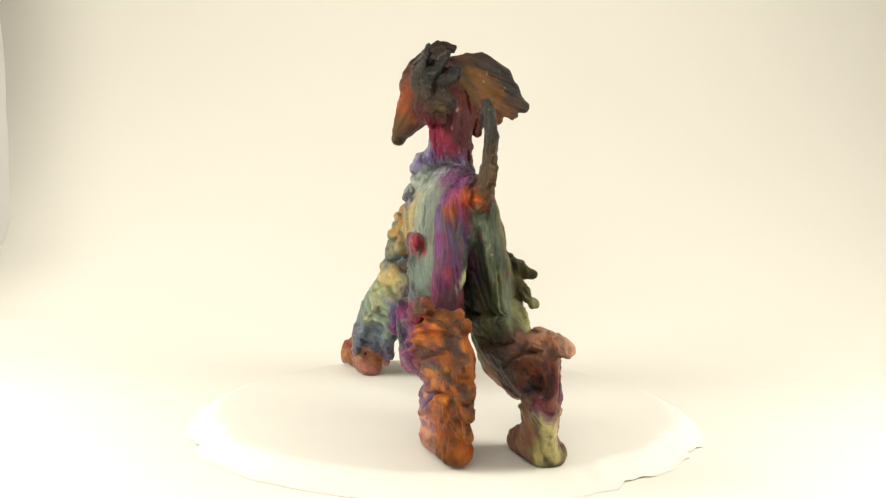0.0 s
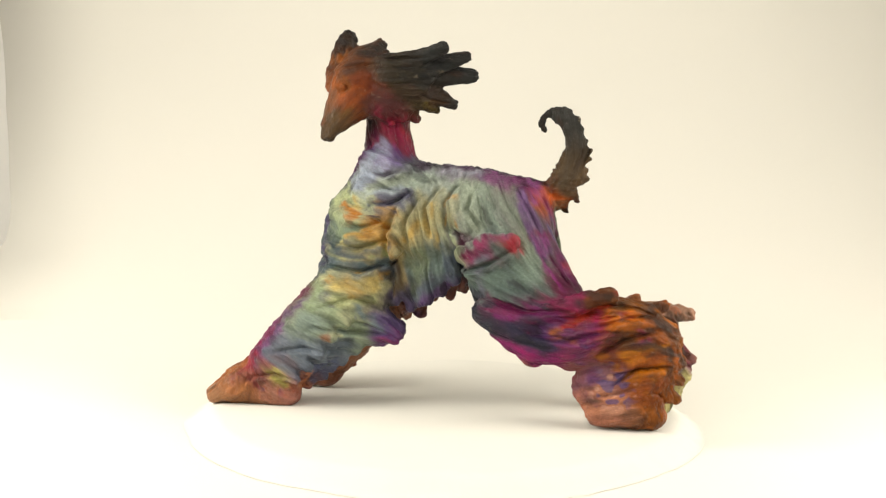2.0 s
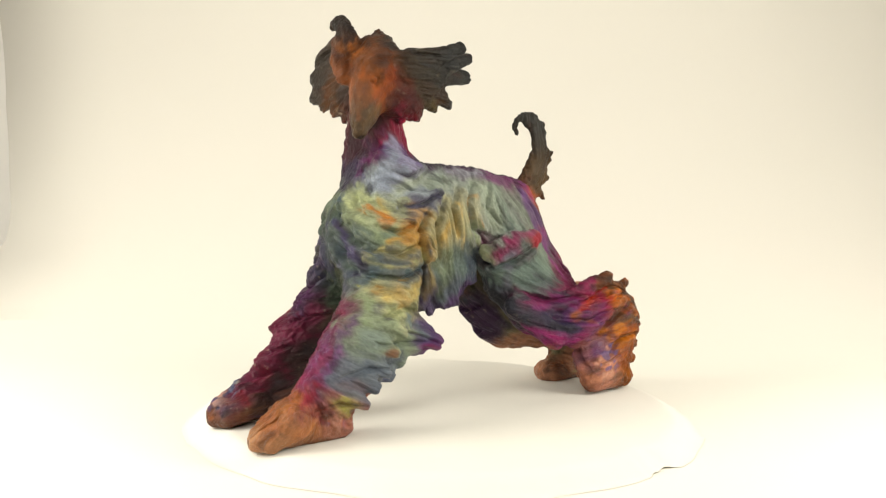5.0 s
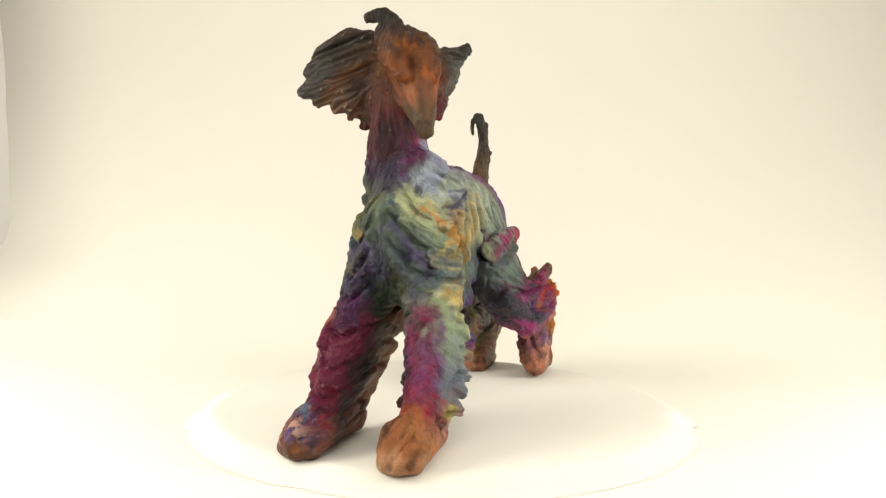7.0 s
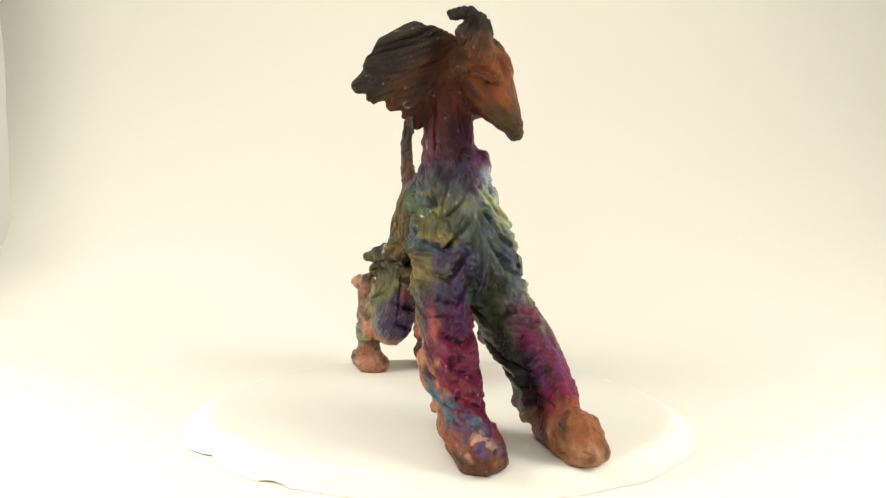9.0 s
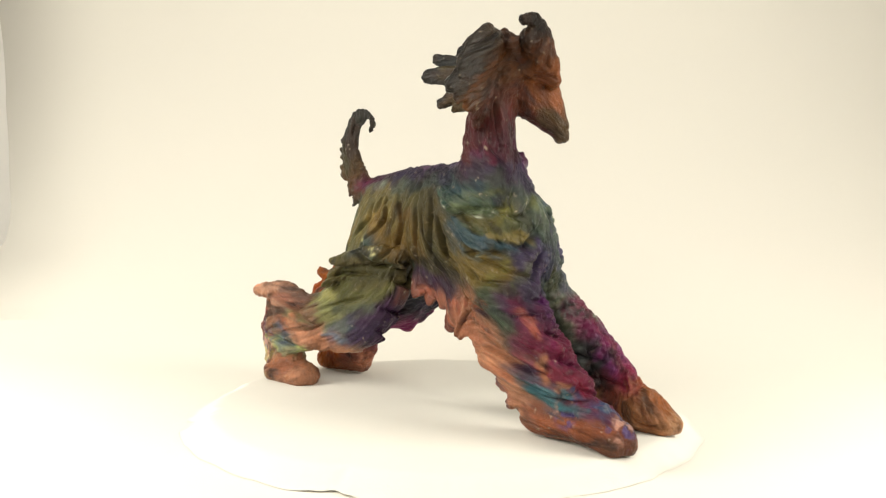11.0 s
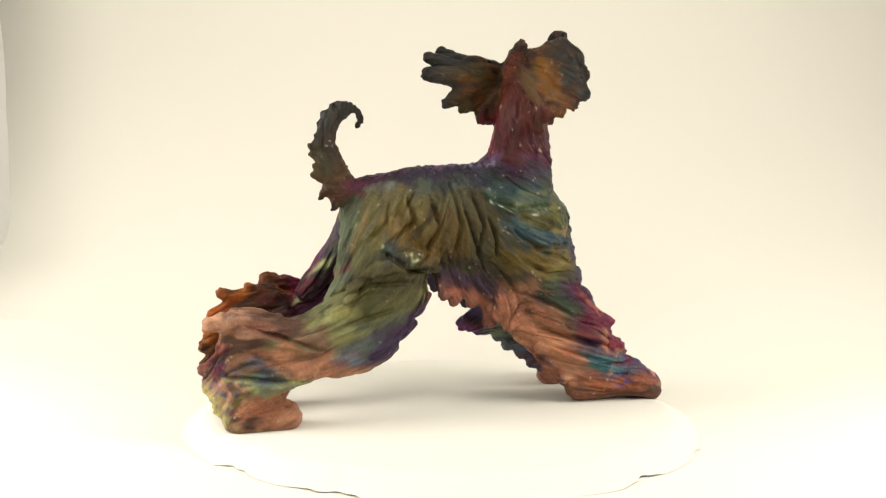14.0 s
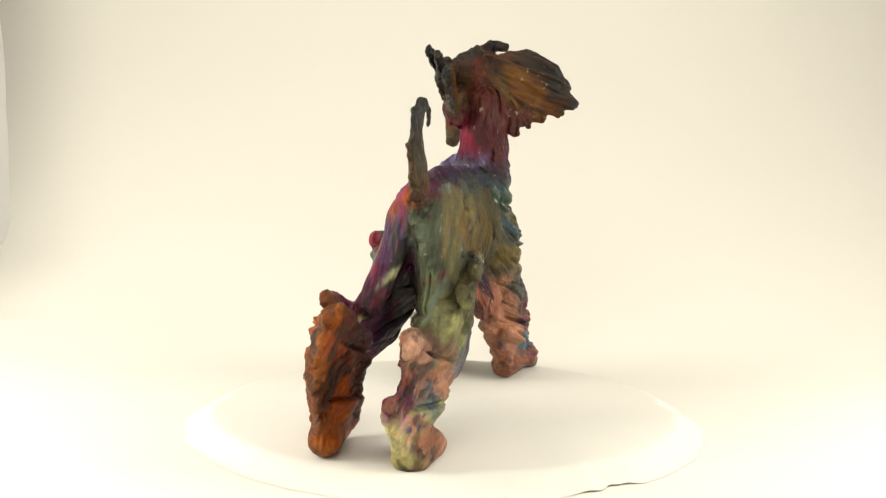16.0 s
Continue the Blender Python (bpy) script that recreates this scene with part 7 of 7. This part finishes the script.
    pink, blue = np.array(srgb("b98a76")), np.array(srgb("3f3c70"))
    for spot, r in (((0.185, -0.05, 0.04), 0.03), ((-0.165, -0.065, 0.02), 0.022), ((-0.19, 0.042, 0.03), 0.02), ((0.23, 0.05, 0.04), 0.025), ((-0.235, 0.03, 0.02), 0.02)):
        near = 1 - step(0.4 * r, r, np.linalg.norm(v - np.array(spot), axis=1))
        k = vnoise(v, 170, 97)
        for hue, w in ((pink, step(0.2, 0.4, k)), (blue, step(0.2, 0.4, -k))):
            w = (0.7 * w * near)[:, None]
            col = col * (1 - w) + hue * w
    col *= (1 + 0.13 * s)[:, None]
    soot = step(0.9, 2.2, streaks(v, d, 120, 93))[:, None] * 0.9
    col *= 1 - soot * 0.6
    wear = step(1.7, 2.2, HAIR["crest"]) * step(0.5, 0.8, vnoise(v, 420, 98)) * (0.15 + 0.4 * step(0.0, 0.02, v[:, 1]))
    dark = np.array(srgb("2c1e16"))
    for spot, r, cut in (((0.222, -0.035, 0.09), 0.055, 0.35), ((0.225, 0.04, 0.08), 0.045, 0.7), ((-0.23, 0.03, 0.0), 0.03, 0.5), ((0.2, 0.045, 0.0), 0.03, 0.9), ((-0.105, 0.06, 0.36), 0.07, 0.5), ((-0.02, -0.01, 0.36), 0.06, 0.2), ((0.12, 0.013, 0.28), 0.05, 0.5)):
        near = 1 - step(0.5 * r, r, np.linalg.norm(v - np.array(spot), axis=1))
        w = (0.8 * near * step(cut, cut + 0.9, streaks(v, d, 130, 113)))[:, None]
        col = col * (1 - w) + dark * w
    fleck = np.maximum(step(0.86, 0.95, vnoise(v, 520, 95)) * 0.14, wear)[:, None]
    col = col * (1 - fleck) + np.array(srgb("b8a890")) * fleck
    return np.clip(col, 0.003, 0.9)


def statue():
    sculpt()
    v, q = surface()
    v = soften(v, q, 2)
    v, flow = comb(v, q)
    v[:, 2] = np.maximum(v[:, 2], 0.0)
    col = paint(v, normals(v, q), flow)
    me = bpy.data.meshes.new("dog_statue")
    me.vertices.add(len(v))
    me.vertices.foreach_set("co", v.astype(np.float32).ravel())
    me.loops.add(q.size)
    me.loops.foreach_set("vertex_index", q.astype(np.int32).ravel())
    me.polygons.add(len(q))
    me.polygons.foreach_set("loop_start", np.arange(0, q.size, 4, dtype=np.int32))
    me.polygons.foreach_set("use_smooth", np.ones(len(q), bool))
    me.update(calc_edges=True)
    me.validate()
    c = me.attributes.new("paint", "FLOAT_COLOR", "POINT")
    c.data.foreach_set("color", np.concatenate([col, np.ones((len(v), 1))], 1).astype(np.float32).ravel())
    fl = me.attributes.new("flow", "FLOAT_VECTOR", "POINT")
    fl.data.foreach_set("vector", flow.astype(np.float32).ravel())
    me.materials.append(GLAZE)
    ob = new("dog_statue", me)
    return tagged(ob, "glazed ceramic long-haired hound statue striding, iridescent green, magenta and copper", "statue")


# ---------------------------------------------------------------- motion
def motions():
    turn = [
        (0, -79.00),
        (0.5, -62.60),
        (1, -47.63),
        (1.5, -33.04),
        (2, -17.21),
        (2.5, -7.00),
        (3, -0.28),
        (3.5, 8.02),
        (6, 46.85),
        (6.5, 54.90),
        (7, 64.55),
        (7.5, 75.21),
        (8, 85.56),
        (8.5, 95.86),
        (9, 104.48),
        (9.5, 113.40),
        (12, 156.76),
        (12.5, 167.86),
        (13, 179.35),
        (13.5, 189.07),
        (14, 199.23),
        (14.5, 211.00),
        (15, 224.20),
        (15.5, 237.00),
        (16, 251.00),
    ]
    for thing in (COVER, DOG):
        walk(thing, [(t, pose(0, 0, LIFT[thing.name], 0, 0, a)) for t, a in turn])


COVER, DOG = disc(), statue()
LIFT = {COVER.name: 0.0, DOG.name: 0.0004}
motions()
